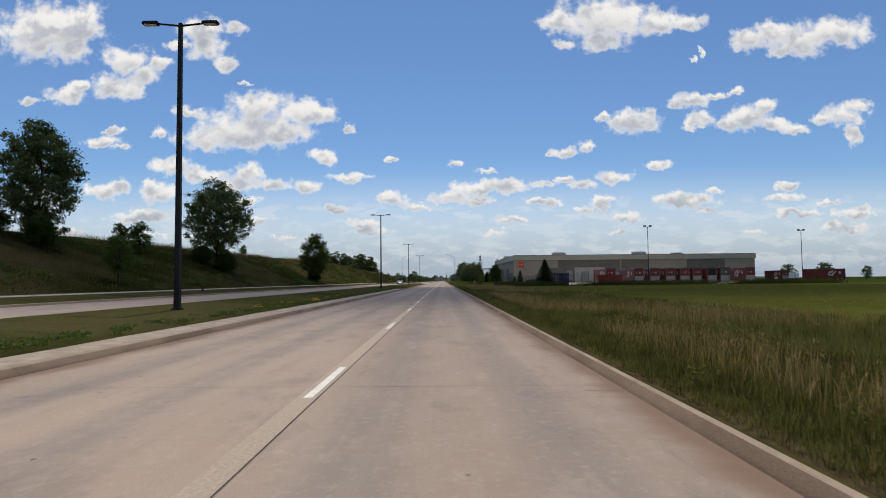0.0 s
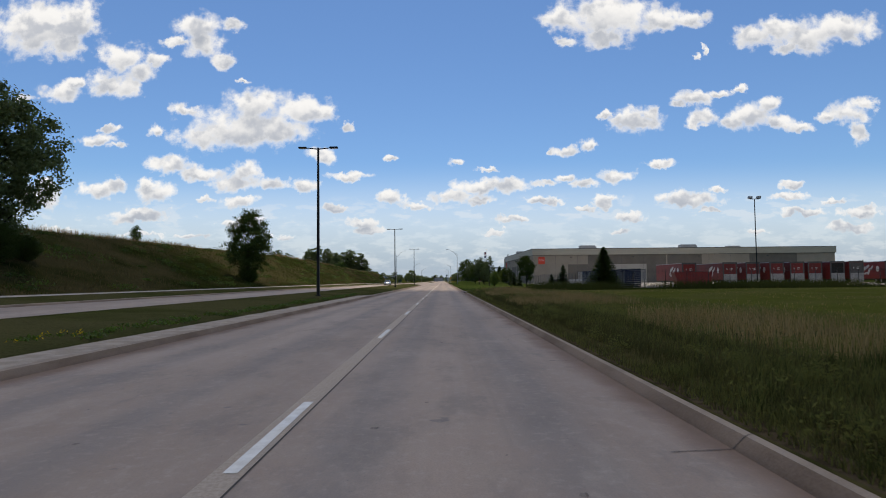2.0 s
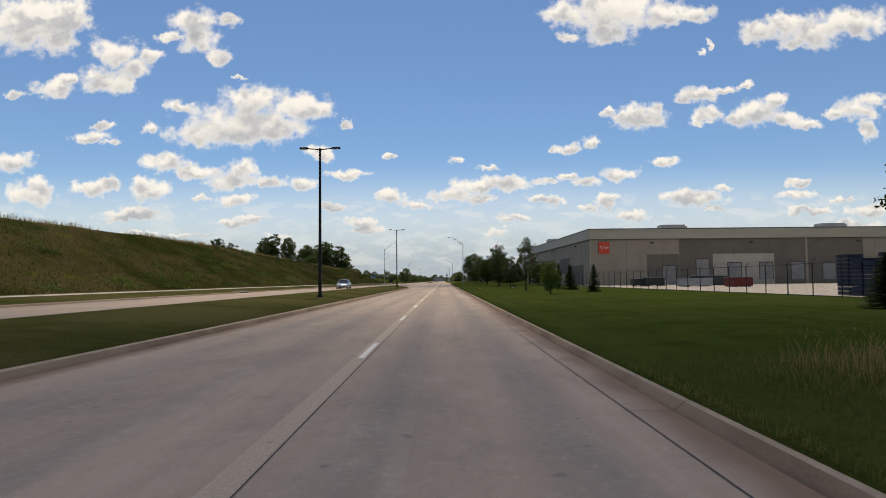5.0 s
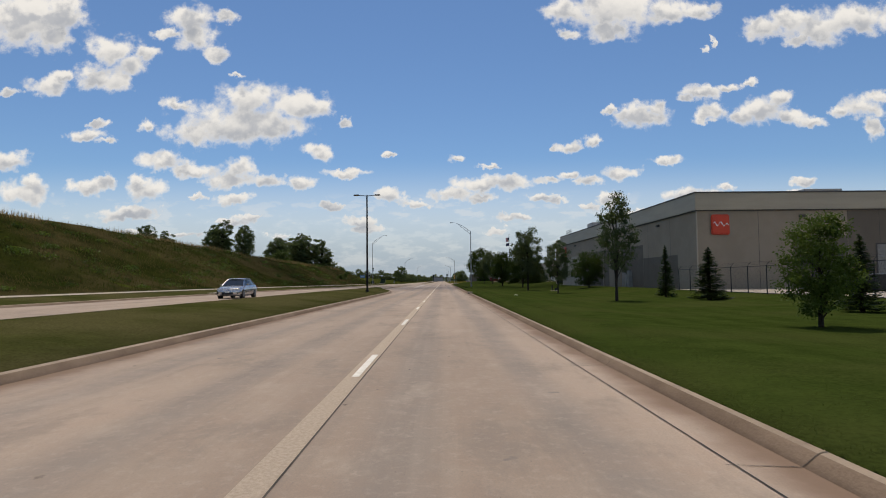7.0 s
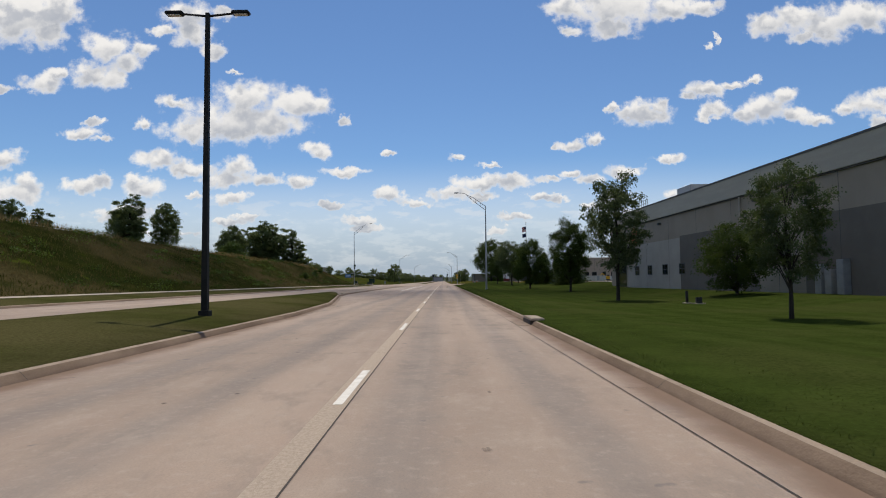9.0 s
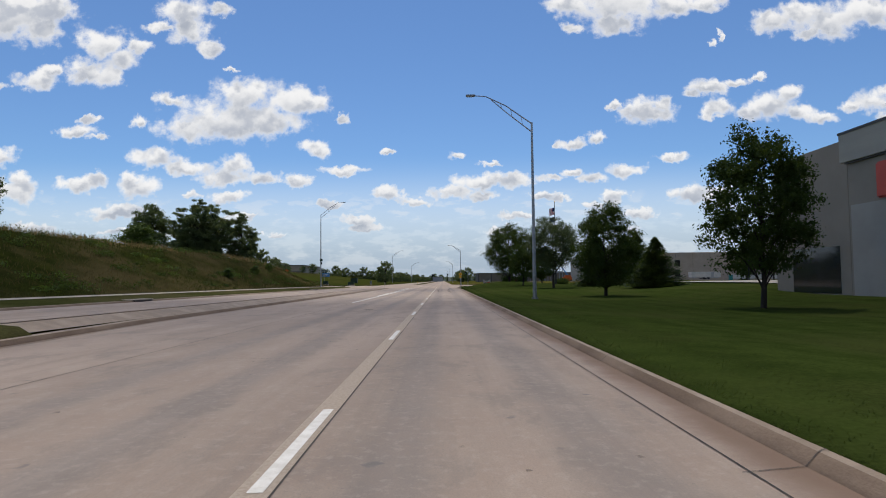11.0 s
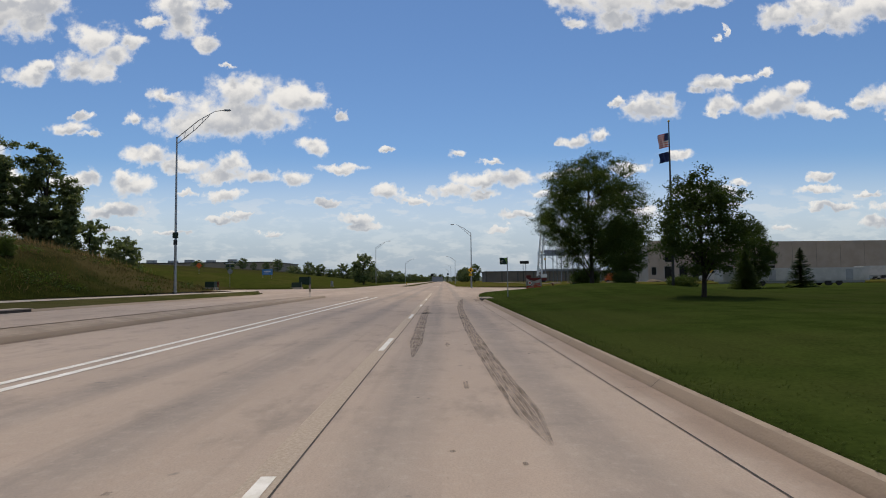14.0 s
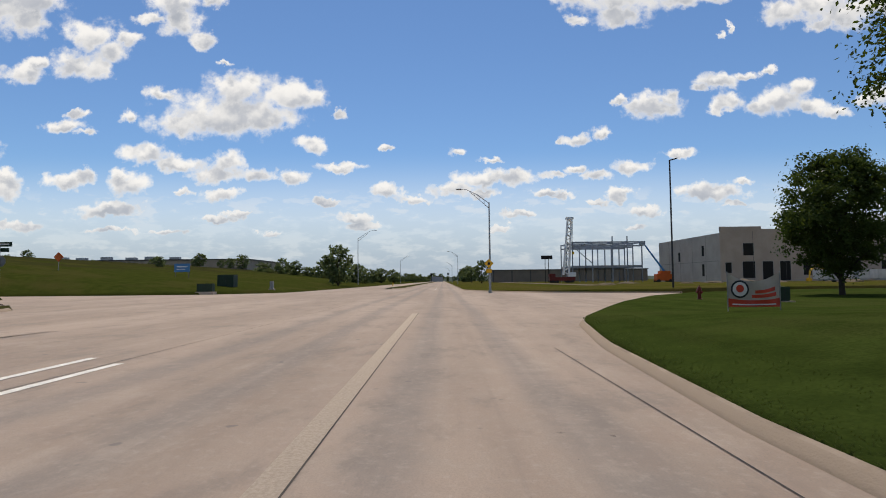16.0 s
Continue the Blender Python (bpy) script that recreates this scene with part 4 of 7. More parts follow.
kind("elm", 14, broadleaf(17, 14, 12.4, 0.9, M_LEAF, 140000, 0.1, 700, flare=0.08))
kind("low_ash", 11, broadleaf(25, 11, 9.4, 2.5, M_LEAF2, 84000, 0.09, 480, -0.1, flare=0.12))
kind("poplar", 14, broadleaf(18, 14, 6.0, 0.9, M_LEAF4, 30000, 0.17, 260, flare=0.3))
kind("sapling", 5, broadleaf(19, 5, 3.3, 1.2, M_LEAF, 10000, 0.1, 160))
kind("light_sapling", 5, broadleaf(19, 5, 3.3, 1.2, M_LEAF3, 9000, 0.1, 150))
kind("bright_bush", 4, broadleaf(20, 4, 3.0, 0.1, M_LEAF3, 10000, 0.1, 180))
kind("light_tree", 8, broadleaf(27, 8, 6.4, 1.6, M_LEAF3, 18000, 0.14, 300))
kind("bushy", 4, broadleaf(28, 4, 2.9, 0.2, M_LEAF3, 14000, 0.075, 260, 0.15))
kind("dense", 8, broadleaf(21, 8, 6.6, 0.9, M_LEAF, 40000, 0.13, 560))
kind("juniper", 6, broadleaf(22, 6, 6.6, 0.05, M_LEAF, 20000, 0.12, 380))
kind("shrub", 1.4, broadleaf(23, 1.4, 3.2, 0.0, M_LEAF, 9000, 0.08, 300))
kind("far", 10, broadleaf(24, 10, 9.0, 0.4, M_LEAF4, 3000, 0.45, 150))
kind("spruce", 6, spruce_meshes(31, 6, 4.2, 14000))
kind("spruce2", 8, spruce_meshes(32, 8, 7.4, 22000))
kind("thin_spruce", 4, spruce_meshes(33, 4, 2.1, 4200))


def bank(x, y):
    return berm_z(x, y)


BIG = "tall dark green cottonwood tree on the grass bank"
tree("cottonwood2", -43, 65, bank(-43, 65) - 0.4, 14.0, 20, BIG)
tree("cottonwood", -37.7, 103, bank(-37.7, 103) - 0.3, 15.2, 70, "broad dark cottonwood standing on the bank")
tree("maple2", -31.8, 153, bank(-31.8, 153) - 0.2, 12.2, 40, "round-headed dark tree low on the bank", stretch=0.86)
tree("bright_bush", -41.5, 84, bank(-41.5, 84) - 0.2, 4.6, 10, "light green bush on the bank's crest", "bush", 1.2)
tree("light_sapling", -44, 84, bank(-44, 84) - 0.2, 3.6, 80, "small light green sapling on the bank")
tree("light_sapling", -31.5, 60, bank(-31.5, 60) - 0.3, 5.2, 140, "scrubby sapling on the foot of the bank")
tree("bright_bush", -48, 148, bank(-48, 148) - 0.2, 2.6, 10, "small bush on the bank's crest", "bush")
for i, (x, y, h, k, s) in enumerate(((-62, 352, 13.5, "poplar", 1.3), (-58, 359, 12.5, "cottonwood2", 0.85), (-67, 360, 12, "cottonwood", 0.85), (-55, 431, 18, "poplar", 1.35), (-60, 437, 18.5, "poplar", 1.45),
                                    (-66, 441, 18.5, "poplar", 1.45), (-51, 438, 17.5, "poplar", 1.35), (-58.5, 428, 17.8, "poplar", 1.3), (-64, 417.5, 14.8, "cottonwood2", 0.95), (-67, 419, 13, "poplar", 1.3), (-78, 341, 11.5, "cottonwood2", 0.85), (-73.5, 343, 10, "poplar", 1.2))):
    tree(k, x, y, bank(x, y) - 0.3, h, 47 * i, "tall poplar in the clump behind the bank's crest", "tree", s)
for i, (x, y, h) in enumerate(((-47, 441, 8.0), (-44.5, 445, 6.5), (-56, 428, 6.5), (-43, 442, 5.0), (-49, 436, 8.5), (-62, 430, 8))):
    tree("far", x, y, bank(x, y) - 0.2, h, 31 * i, "rounded green shrub below the poplars", "shrub")
tree("bright_bush", -59, 402, bank(-59, 402) - 0.2, 7.2, 40, "broad light green bush behind the bank's crest", "bush", 1.7)
for i, y in enumerate((378, 396, 410)):
    tree("bright_bush", -33 - i * 1.5, y, bank(-33 - i * 1.5, y) - 0.3, 1.8, 60 * i, "weedy bush on the bank's slope", "bush", 1.6)


def lz(x, y):
    return lawn_z(x, y)


tree("spruce", 24.3, 143, lz(24.3, 143), 6.3, 0, "dark blue-green spruce beside the fence", "spruce tree", 1.35, name="spruce_tree")
tree("thin_spruce", 19, 147, lz(19, 147), 3.8, 50, "slim young spruce on the lawn", "spruce tree", 1.4, name="spruce_tree")
tree("thin_spruce", 18.6, 155, lz(18.6, 155), 2.4, 90, "small bushy spruce on the lawn", "spruce tree", 1.7, name="spruce_tree")
tree("sapling", 13.0, 144.5, lz(13, 144.5), 5.2, 0, "young round-headed tree on the lawn", "tree", 1.0)
tree("bushy", 12.95, 202, lz(12.95, 202), 3.9, 0, "dense yellow-green bush tree on the lawn")
tree("thin_spruce", 20.2, 210.5, lz(20, 210), 3.9, 120, "young spruce on the lawn", "spruce tree", 1.1, name="spruce_tree")
tree("thin_spruce", 20.9, 229, lz(20.9, 229), 4.3, 20, "young spruce beside the warehouse corner", "spruce tree", 1.4, name="spruce_tree")
tree("thin_spruce", 20.8, 238, lz(20.8, 238), 5.0, 200, "slender sparse spruce beside the warehouse", "spruce tree", 0.75, name="spruce_tree")
tree("young_ash", 13.75, 229.4, lz(14, 229), 8.6, 0, "slender grey-green ash on the lawn", "tree", 0.82)
tree("ash", 14.4, 257.6, lz(14.4, 257.6), 6.6, 90, "grey-green ash on the lawn", "tree", 0.85)
tree("juniper", 24.4, 283, lz(24.4, 283), 6.2, 0, "dense rounded evergreen clump beside the warehouse", "shrub", 1.0)
tree("ash", 13.9, 281, lz(13.9, 281), 10.2, 30, "tall grey-green ash in front of the warehouse", "tree", 0.85)
tree("maple", 17.9, 318.5, lz(17.9, 318), 10.2, 10, "leafy maple leaning over the lawn", "tree", 0.9)
tree("maple2", 15.8, 343.7, lz(15.8, 343.7), 9.2, 55, "broad dark maple on the lawn", "tree", 1.0)
tree("low_ash", 15.3, 369, lz(15.3, 369), 10.2, 140, "open-crowned grey-green ash on the lawn", "tree", 1.0)
tree("maple", 14.3, 393.6, lz(14.3, 393.6), 6.9, 100, "round-headed maple on the lawn", "tree", 1.15)
tree("elm", 14.9, 421.3, lz(14.9, 421.3) - 0.1, 13.4, 0, "large spreading tree near the junction corner", "tree", 1.04)
tree("dense", 27, 451, lz(27, 451), 9.9, 40, "dense dark round tree beside the drive", "tree", 1.05)
tree("shrub", 15.1, 424.8, lz(15.1, 424.8), 1.7, 0, "low spreading dark shrub under the tree", "shrub")
tree("shrub", 17.2, 418, lz(17.2, 418), 1.2, 70, "low spreading dark shrub under the tree", "shrub", 1.1)
tree("shrub", 29, 434, lz(29, 434), 1.6, 20, "clipped dark shrub near the flagpole", "shrub", 1.2)
tree("spruce2", 24.6, 381, lz(24.6, 381), 8.2, 0, "dark conical spruce on the lawn", "spruce tree", 1.15, name="spruce_tree")
tree("spruce2", 31.0, 382, lz(31, 382), 8.4, 80, "broad dark spruce on the lawn", "spruce tree", 1.3, name="spruce_tree")
tree("spruce2", 26.4, 360, lz(26.4, 360), 6.4, 160, "dark conical spruce behind the maple", "spruce tree", 1.4, name="spruce_tree")
tree("thin_spruce", 41, 430, lz(41, 430), 4.9, 10, "small spruce near the white wall", "spruce tree", 1.4, name="spruce_tree")
tree("spruce2", 34.6, 430, lz(34.6, 430), 4.6, 60, "small spruce near the white wall", "spruce tree", 0.9, name="spruce_tree")
tree("maple2", 38, 434.5, lz(38, 434.5), 8.2, 60, "round tree near the white wall", "tree", 0.8)
tree("maple", 78, 441, lz(78, 441), 9.6, 20, "round dark tree beside the parking area", stretch=1.1)
tree("maple2", 87, 431, lz(87, 431), 7.2, 80, "round dark tree beside the parking area", stretch=1.0)
tree("light_tree", 63.8, 402, lz(63.8, 402), 8.2, 20, "light green tree beside the parking area")

# distance: rows of trees along the road, one mass each
rng_far = random.Random(5)


def far_row(x0, y0, x1, y1, n, h0, h1, label, z=0.2, side=7.0):
    for i in range(n):
        f = (i + 0.5) / n
        x, y = x0 + (x1 - x0) * f + rng_far.uniform(-side, side) * 0.4, y0 + (y1 - y0) * f + rng_far.uniform(-8, 8)
        tree("far", x, y, z, rng_far.uniform(h0, h1), rng_far.uniform(0, 360), label, "tree", rng_far.uniform(0.8, 1.3))


far_row(-30, 600, -25, 1500, 44, 4, 8, "distant green roadside tree", 0.5)
far_row(-82, 640, -34, 660, 12, 6, 10, "distant green tree at the field's end", 0.5)
tree("far", -26, 560, 0.4, 10.5, 20, "distant round tree beside the road")
tree("far", -31, 585, 0.4, 8, 90, "distant green tree beside the road")
tree("far", 14.5, 640, 0.3, 9.0, 20, "distant round roadside tree", stretch=0.9)
far_row(13, 720, 24, 1200, 16, 7, 12, "distant green roadside tree")
far_row(-120, 1000, -700, 1300, 26, 10, 18, "distant tree in a hazy belt", 1)
far_row(30, 1300, 300, 1400, 16, 10, 15, "distant tree in a hazy belt", 0)
far_row(160, 300, 420, 360, 12, 7, 10, "tree in the belt behind the warehouse", 0)
far_row(-330, 640, -130, 700, 10, 6, 10, "tree on the skyline of the field", 5.0)
far_row(-100, 1250, 60, 1600, 14, 9, 16, "distant tree in a hazy belt", 0)

# scrub under the trees of the bank, bushes on the field
for i, (x, y, h, w) in enumerate(((-40.5, 62, 3.4, 1.3), (-44, 60, 3.0, 1.4), (-35.5, 101, 3.6, 1.3), (-38.8, 99, 3.2, 1.5), (-36.6, 106, 2.6, 1.4), (-31, 151.5, 2.6, 1.2), (-32.8, 154.5, 2.2, 1.3), (-45, 68, 3.2, 1.3))):
    tree("dense", x, y, bank(x, y) - 0.3, h, 50 * i, "dark scrubby undergrowth below a tree on the bank", "undergrowth", w, "undergrowth")
for i, (x, y, z, h) in enumerate(((-118, 700, 8.6, 5), (-104, 695, 8.4, 4.2), (-92, 640, 7.6, 5.5), (-84, 650, 7.0, 4.5), (-76, 640, 6.4, 6.0), (-66, 660, 5.2, 6.5), (-58, 650, 4.2, 6), (-130, 600, 8.7, 4), (-165, 640, 8.8, 4.5), (-70, 560, 5.4, 3.0))):
    tree("far", x, y, z, h, 40 * i, "bushy green tree on the rough top of the field", "tree", 1.2)
# ---- more materials ----
M_WALL = varied("tan_panel", (0.28, 0.235, 0.183), (0.32, 0.27, 0.212), 0.35, 0.85, bump=0.1, grain=30)
M_WALLD = varied("taupe_panel", (0.135, 0.116, 0.095), (0.162, 0.14, 0.115), 0.35, 0.85, bump=0.1, grain=30)
M_WALLG = varied("grey_panel", (0.36, 0.325, 0.275), (0.41, 0.37, 0.315), 0.35, 0.85, bump=0.1, grain=30)
M_FASCIA = varied("fascia_metal", (0.35, 0.315, 0.25), (0.40, 0.36, 0.285), 0.6, 0.55, stretch=(0.3, 0.3, 2))
M_TRIMD = mat("dark_trim", (0.06, 0.055, 0.05), 0.6)
# near-black matt colour that stands in for the unlit inside of openings
M_OPENING_DARK = mat("opening_dark_paint", (0.02, 0.019, 0.018), 0.95, spec=0.1)
M_RED = varied("red_paint", (0.165, 0.014, 0.01), (0.085, 0.01, 0.008), 0.35, 0.5)
M_SIGNRED = varied("sign_red", (0.62, 0.07, 0.035), (0.56, 0.06, 0.03), 1.0, 0.4)
M_WHITE = varied("white_paint", (0.74, 0.74, 0.73), (0.66, 0.66, 0.65), 1.2, 0.5)
M_DOCK = varied("grey_door_paint", (0.2, 0.195, 0.185), (0.27, 0.262, 0.25), 1.2, 0.6)
M_OFFW = varied("off_white_paint", (0.40, 0.39, 0.365), (0.5, 0.485, 0.455), 1.2, 0.6)
M_GREYMET = varied("grey_metal", (0.33, 0.34, 0.35), (0.26, 0.27, 0.28), 1.5, 0.5, 0.4)
M_DULL = varied("dull_grey_paint", (0.045, 0.043, 0.042), (0.08, 0.075, 0.072), 2.5, 0.7)
M_BLACK = varied("black_metal", (0.02, 0.02, 0.021), (0.035, 0.035, 0.035), 4, 0.5, 0.2)
M_RUBBER = varied("rubber", (0.02, 0.02, 0.02), (0.035, 0.034, 0.033), 8, 0.85)
M_BLUE = varied("blue_plastic", (0.005, 0.009, 0.027), (0.009, 0.017, 0.046), 3, 0.5)
M_GLASS = mat("dark_glass", (0.02, 0.024, 0.028), 0.06, 0.0, 0.6)
M_LOT = varied("lot_concrete", (0.31, 0.27, 0.22), (0.38, 0.33, 0.28), 0.3, 0.9, bump=0.1)
M_STEEL = varied("primed_steel", (0.20, 0.23, 0.27), (0.26, 0.29, 0.33), 1, 0.6, 0.2)
M_PRECAST = varied("bare_precast", (0.30, 0.275, 0.245), (0.36, 0.332, 0.298), 0.3, 0.9, bump=0.1)
M_PRECASTT = varied("tan_precast", (0.325, 0.262, 0.212), (0.385, 0.315, 0.26), 0.3, 0.9, bump=0.1)
M_YELLOW = varied("yellow_paint", (0.62, 0.36, 0.02), (0.55, 0.31, 0.02), 2, 0.5)
M_ORANGE = varied("orange_paint", (0.58, 0.12, 0.02), (0.5, 0.1, 0.02), 2, 0.5)
M_GREEN = varied("green_enamel", (0.008, 0.024, 0.014), (0.012, 0.034, 0.02), 2, 0.6)
M_LIME = mat("lime_print", (0.16, 0.28, 0.04), 0.5)
M_NAVY = varied("navy_cloth", (0.012, 0.02, 0.07), (0.02, 0.03, 0.1), 3, 0.8)
M_LAMP = mat("lamp_lens", (0.5, 0.5, 0.48), 0.25)
M_SILVER = varied("silver_car_paint", (0.52, 0.53, 0.55), (0.5, 0.51, 0.53), 1.5, 0.22, 0.75)
M_WOOD = varied("grey_timber", (0.22, 0.18, 0.14), (0.3, 0.25, 0.2), 3, 0.9)


def cyl(bm, x, y, z0, z1, r, r2=None, sides=12):
    return tube(bm, [(x, y, z0), (x, y, z1)], [r, r if r2 is None else r2], sides)


# ---- street lamps ----
def median_lamp(x, y, z, top=11.9):
    ob = empty("street_lamp", x, y, z, label="tall dark square lamp post with two arms on the median", category="street lamp", group="median lamps")
    bm = bmesh.new()
    bmesh.ops.create_cone(bm, cap_ends=True, segments=4, radius1=0.165, radius2=0.105, depth=top)
    bmesh.ops.rotate(bm, cent=(0, 0, 0), matrix=Matrix.Rotation(radians(45), 3, "Z"), verts=bm.verts)
    bmesh.ops.translate(bm, vec=(0, 0, top / 2), verts=bm.verts)
    part("post", bm, M_POLE, ob)
    part("base_cover", boxes((-0.2, 0.2, -0.2, 0.2, -0.3, 0.14), bevel=0.02), M_POLE, ob)
    for s in (-1, 1):
        bm = bmesh.new()
        tube(bm, [(0, 0, top - 0.12), (s * 1.0, 0, top - 0.02)], [0.05, 0.04], 8)
        part("arm", bm, M_POLE, ob)
        bm = boxes((min(s * 0.95, s * 1.65), max(s * 0.95, s * 1.65), -0.17, 0.17, top - 0.07, top + 0.07), bevel=0.04)
        head = part("lamp_head", bm, M_POLE, ob)
        part("lens", boxes((min(s * 1.05, s * 1.55), max(s * 1.05, s * 1.55), -0.12, 0.12, top - 0.085, top - 0.071)), M_LAMP, head)
    return ob


for x, y, top in ((-10.9, 26, 12.5), (-10.0, 102.6, 12.4), (-9.6, 178.6, 12.0), (-9.25, 255.6, 11.8)):
    median_lamp(x, y, 0.43, top)


def arm_lamp(x, y, z, side, top, reach, label, slope=0.48):
    """A galvanised mast with a trussed arm that rises towards the road."""
    ob = empty("street_lamp", x, y, z, label=label, category="street lamp", group="mast lamps")
    bm = bmesh.new()
    tube(bm, [(0, 0, -0.3), (0, 0, top * 0.5), (0, 0, top)], [0.15, 0.115, 0.08], 12)
    part("post", bm, M_GALV, ob)
    bm = bmesh.new()
    cyl(bm, 0, 0, -0.2, 0.1, 0.24)
    part("base_plate", bm, M_GALV, ob)
    rise = reach * slope
    bm = bmesh.new()
    tube(bm, [(0, 0, top - 0.1), (side * reach * 0.45, 0, top + rise * 0.62), (side * reach * 0.8, 0, top + rise * 0.97), (side * reach, 0, top + rise)], [0.05, 0.045, 0.04, 0.035], 8)
    part("upper_arm", bm, M_GALV, ob)
    bm = bmesh.new()
    tube(bm, [(0, 0, top - 0.75), (side * reach * 0.4, 0, top + rise * 0.3), (side * reach * 0.7, 0, top + rise * 0.84)], [0.045, 0.04, 0.035], 8)
    for f in (0.16, 0.34, 0.52):
        tube(bm, [(side * reach * f, 0, top - 0.75 + (rise * 0.3 + 0.75) * f / 0.4 if f < 0.4 else top + rise * (0.3 + 0.54 * (f - 0.4) / 0.3)), (side * reach * (f + 0.02), 0, top - 0.1 + (rise * 0.62 + 0.1) * f / 0.45 if f < 0.45 else top + rise * 0.7)], 0.022, 6)
    part("lower_arm", bm, M_GALV, ob)
    bm = boxes((min(side * (reach - 0.1), side * (reach + 0.65)), max(side * (reach - 0.1), side * (reach + 0.65)), -0.15, 0.15, top + rise - 0.07, top + rise + 0.08), bevel=0.05)
    head = part("lamp_head", bm, M_GREYMET, ob)
    part("lens", boxes((min(side * (reach + 0.1), side * (reach + 0.55)), max(side * (reach + 0.1), side * (reach + 0.55)), -0.11, 0.11, top + rise - 0.085, top + rise - 0.071)), M_LAMP, head)
    return ob


GAL = "galvanised mast lamp with a trussed arm over the road"
arm_lamp(6.9, 330.5, 0.2, -1, 13.5, 4.4, GAL)
arm_lamp(5.9, 487.5, 0.2, -1, 11.4, 3.6, GAL)
arm_lamp(5.9, 655, 0.2, -1, 11.4, 3.6, GAL)
arm_lamp(5.9, 810, 0.2, -1, 11.4, 3.6, GAL)
arm_lamp(5.9, 980, 0.2, -1, 11.4, 3.6, GAL)
arm_lamp(-27.9, 423.5, 0.7, 1, 16.3, 5.0, "galvanised mast lamp with a trussed arm beside the footpath", 0.56)
arm_lamp(-25.5, 592, 0.5, 1, 14.0, 5.0, GAL)
arm_lamp(-24.5, 760, 0.5, 1, 13.0, 5.0, GAL)


def lot_lamp(x, y, z, top, label):
    ob = empty("lot_lamp", x, y, z, label=label, category="light pole", group="yard lamps")
    bm = bmesh.new()
    cyl(bm, 0, 0, 0.8, top, 0.1, 0.07, 8)
    part("post", bm, M_POLE, ob)
    bm = bmesh.new()
    cyl(bm, 0, 0, -0.1, 0.85, 0.3)
    part("footing", bm, M_WALK, ob)
    part("crossbar", boxes((-0.75, 0.75, -0.04, 0.04, top - 0.1, top)), M_POLE, ob)
    for s in (-0.7, 0.7):
        part("lamp_head", boxes((s - 0.3, s + 0.3, -0.3, 0.3, top - 0.02, top + 0.42), bevel=0.06), M_GREYMET, ob)


lot_lamp(51.5, 151.5, 0.2, 14.3, "dark yard light pole with two floodlights")
lot_lamp(100, 169, 0.2, 14.3, "dark yard light pole with two floodlights")


def single_lamp(x, y, z, top, label, back=0.05, tip=15):
    ob = empty("lot_lamp", x, y, z, label=label, category="light pole", group="drive lamps")
    bm = bmesh.new()
    cyl(bm, 0, 0, 0.0, top, 0.12, 0.09, 8)
    part("post", bm, M_BLACK, ob)
    bm = boxes((-back, 0.95, -0.2, 0.2, top - 0.06, top + 0.06), bevel=0.04)
    bmesh.ops.rotate(bm, cent=(0, 0, top), matrix=Matrix.Rotation(radians(-tip), 3, "Y"), verts=bm.verts)
    part("lamp_head", bm, M_BLACK, ob)


single_lamp(27.2, 482, 0.35, 15.4, "black pole lamp beside the building site")
single_lamp(56.4, 396.8, lawn_z(56.4, 396.8), 11.2, "black pole lamp beside the parking area", 0.95, 4)

# ---- warehouse ----
WARE, WARE_TURN = (30.2, 253.0), 1.2            # its near corner, and its turn from the road, both set to fit the camera's view


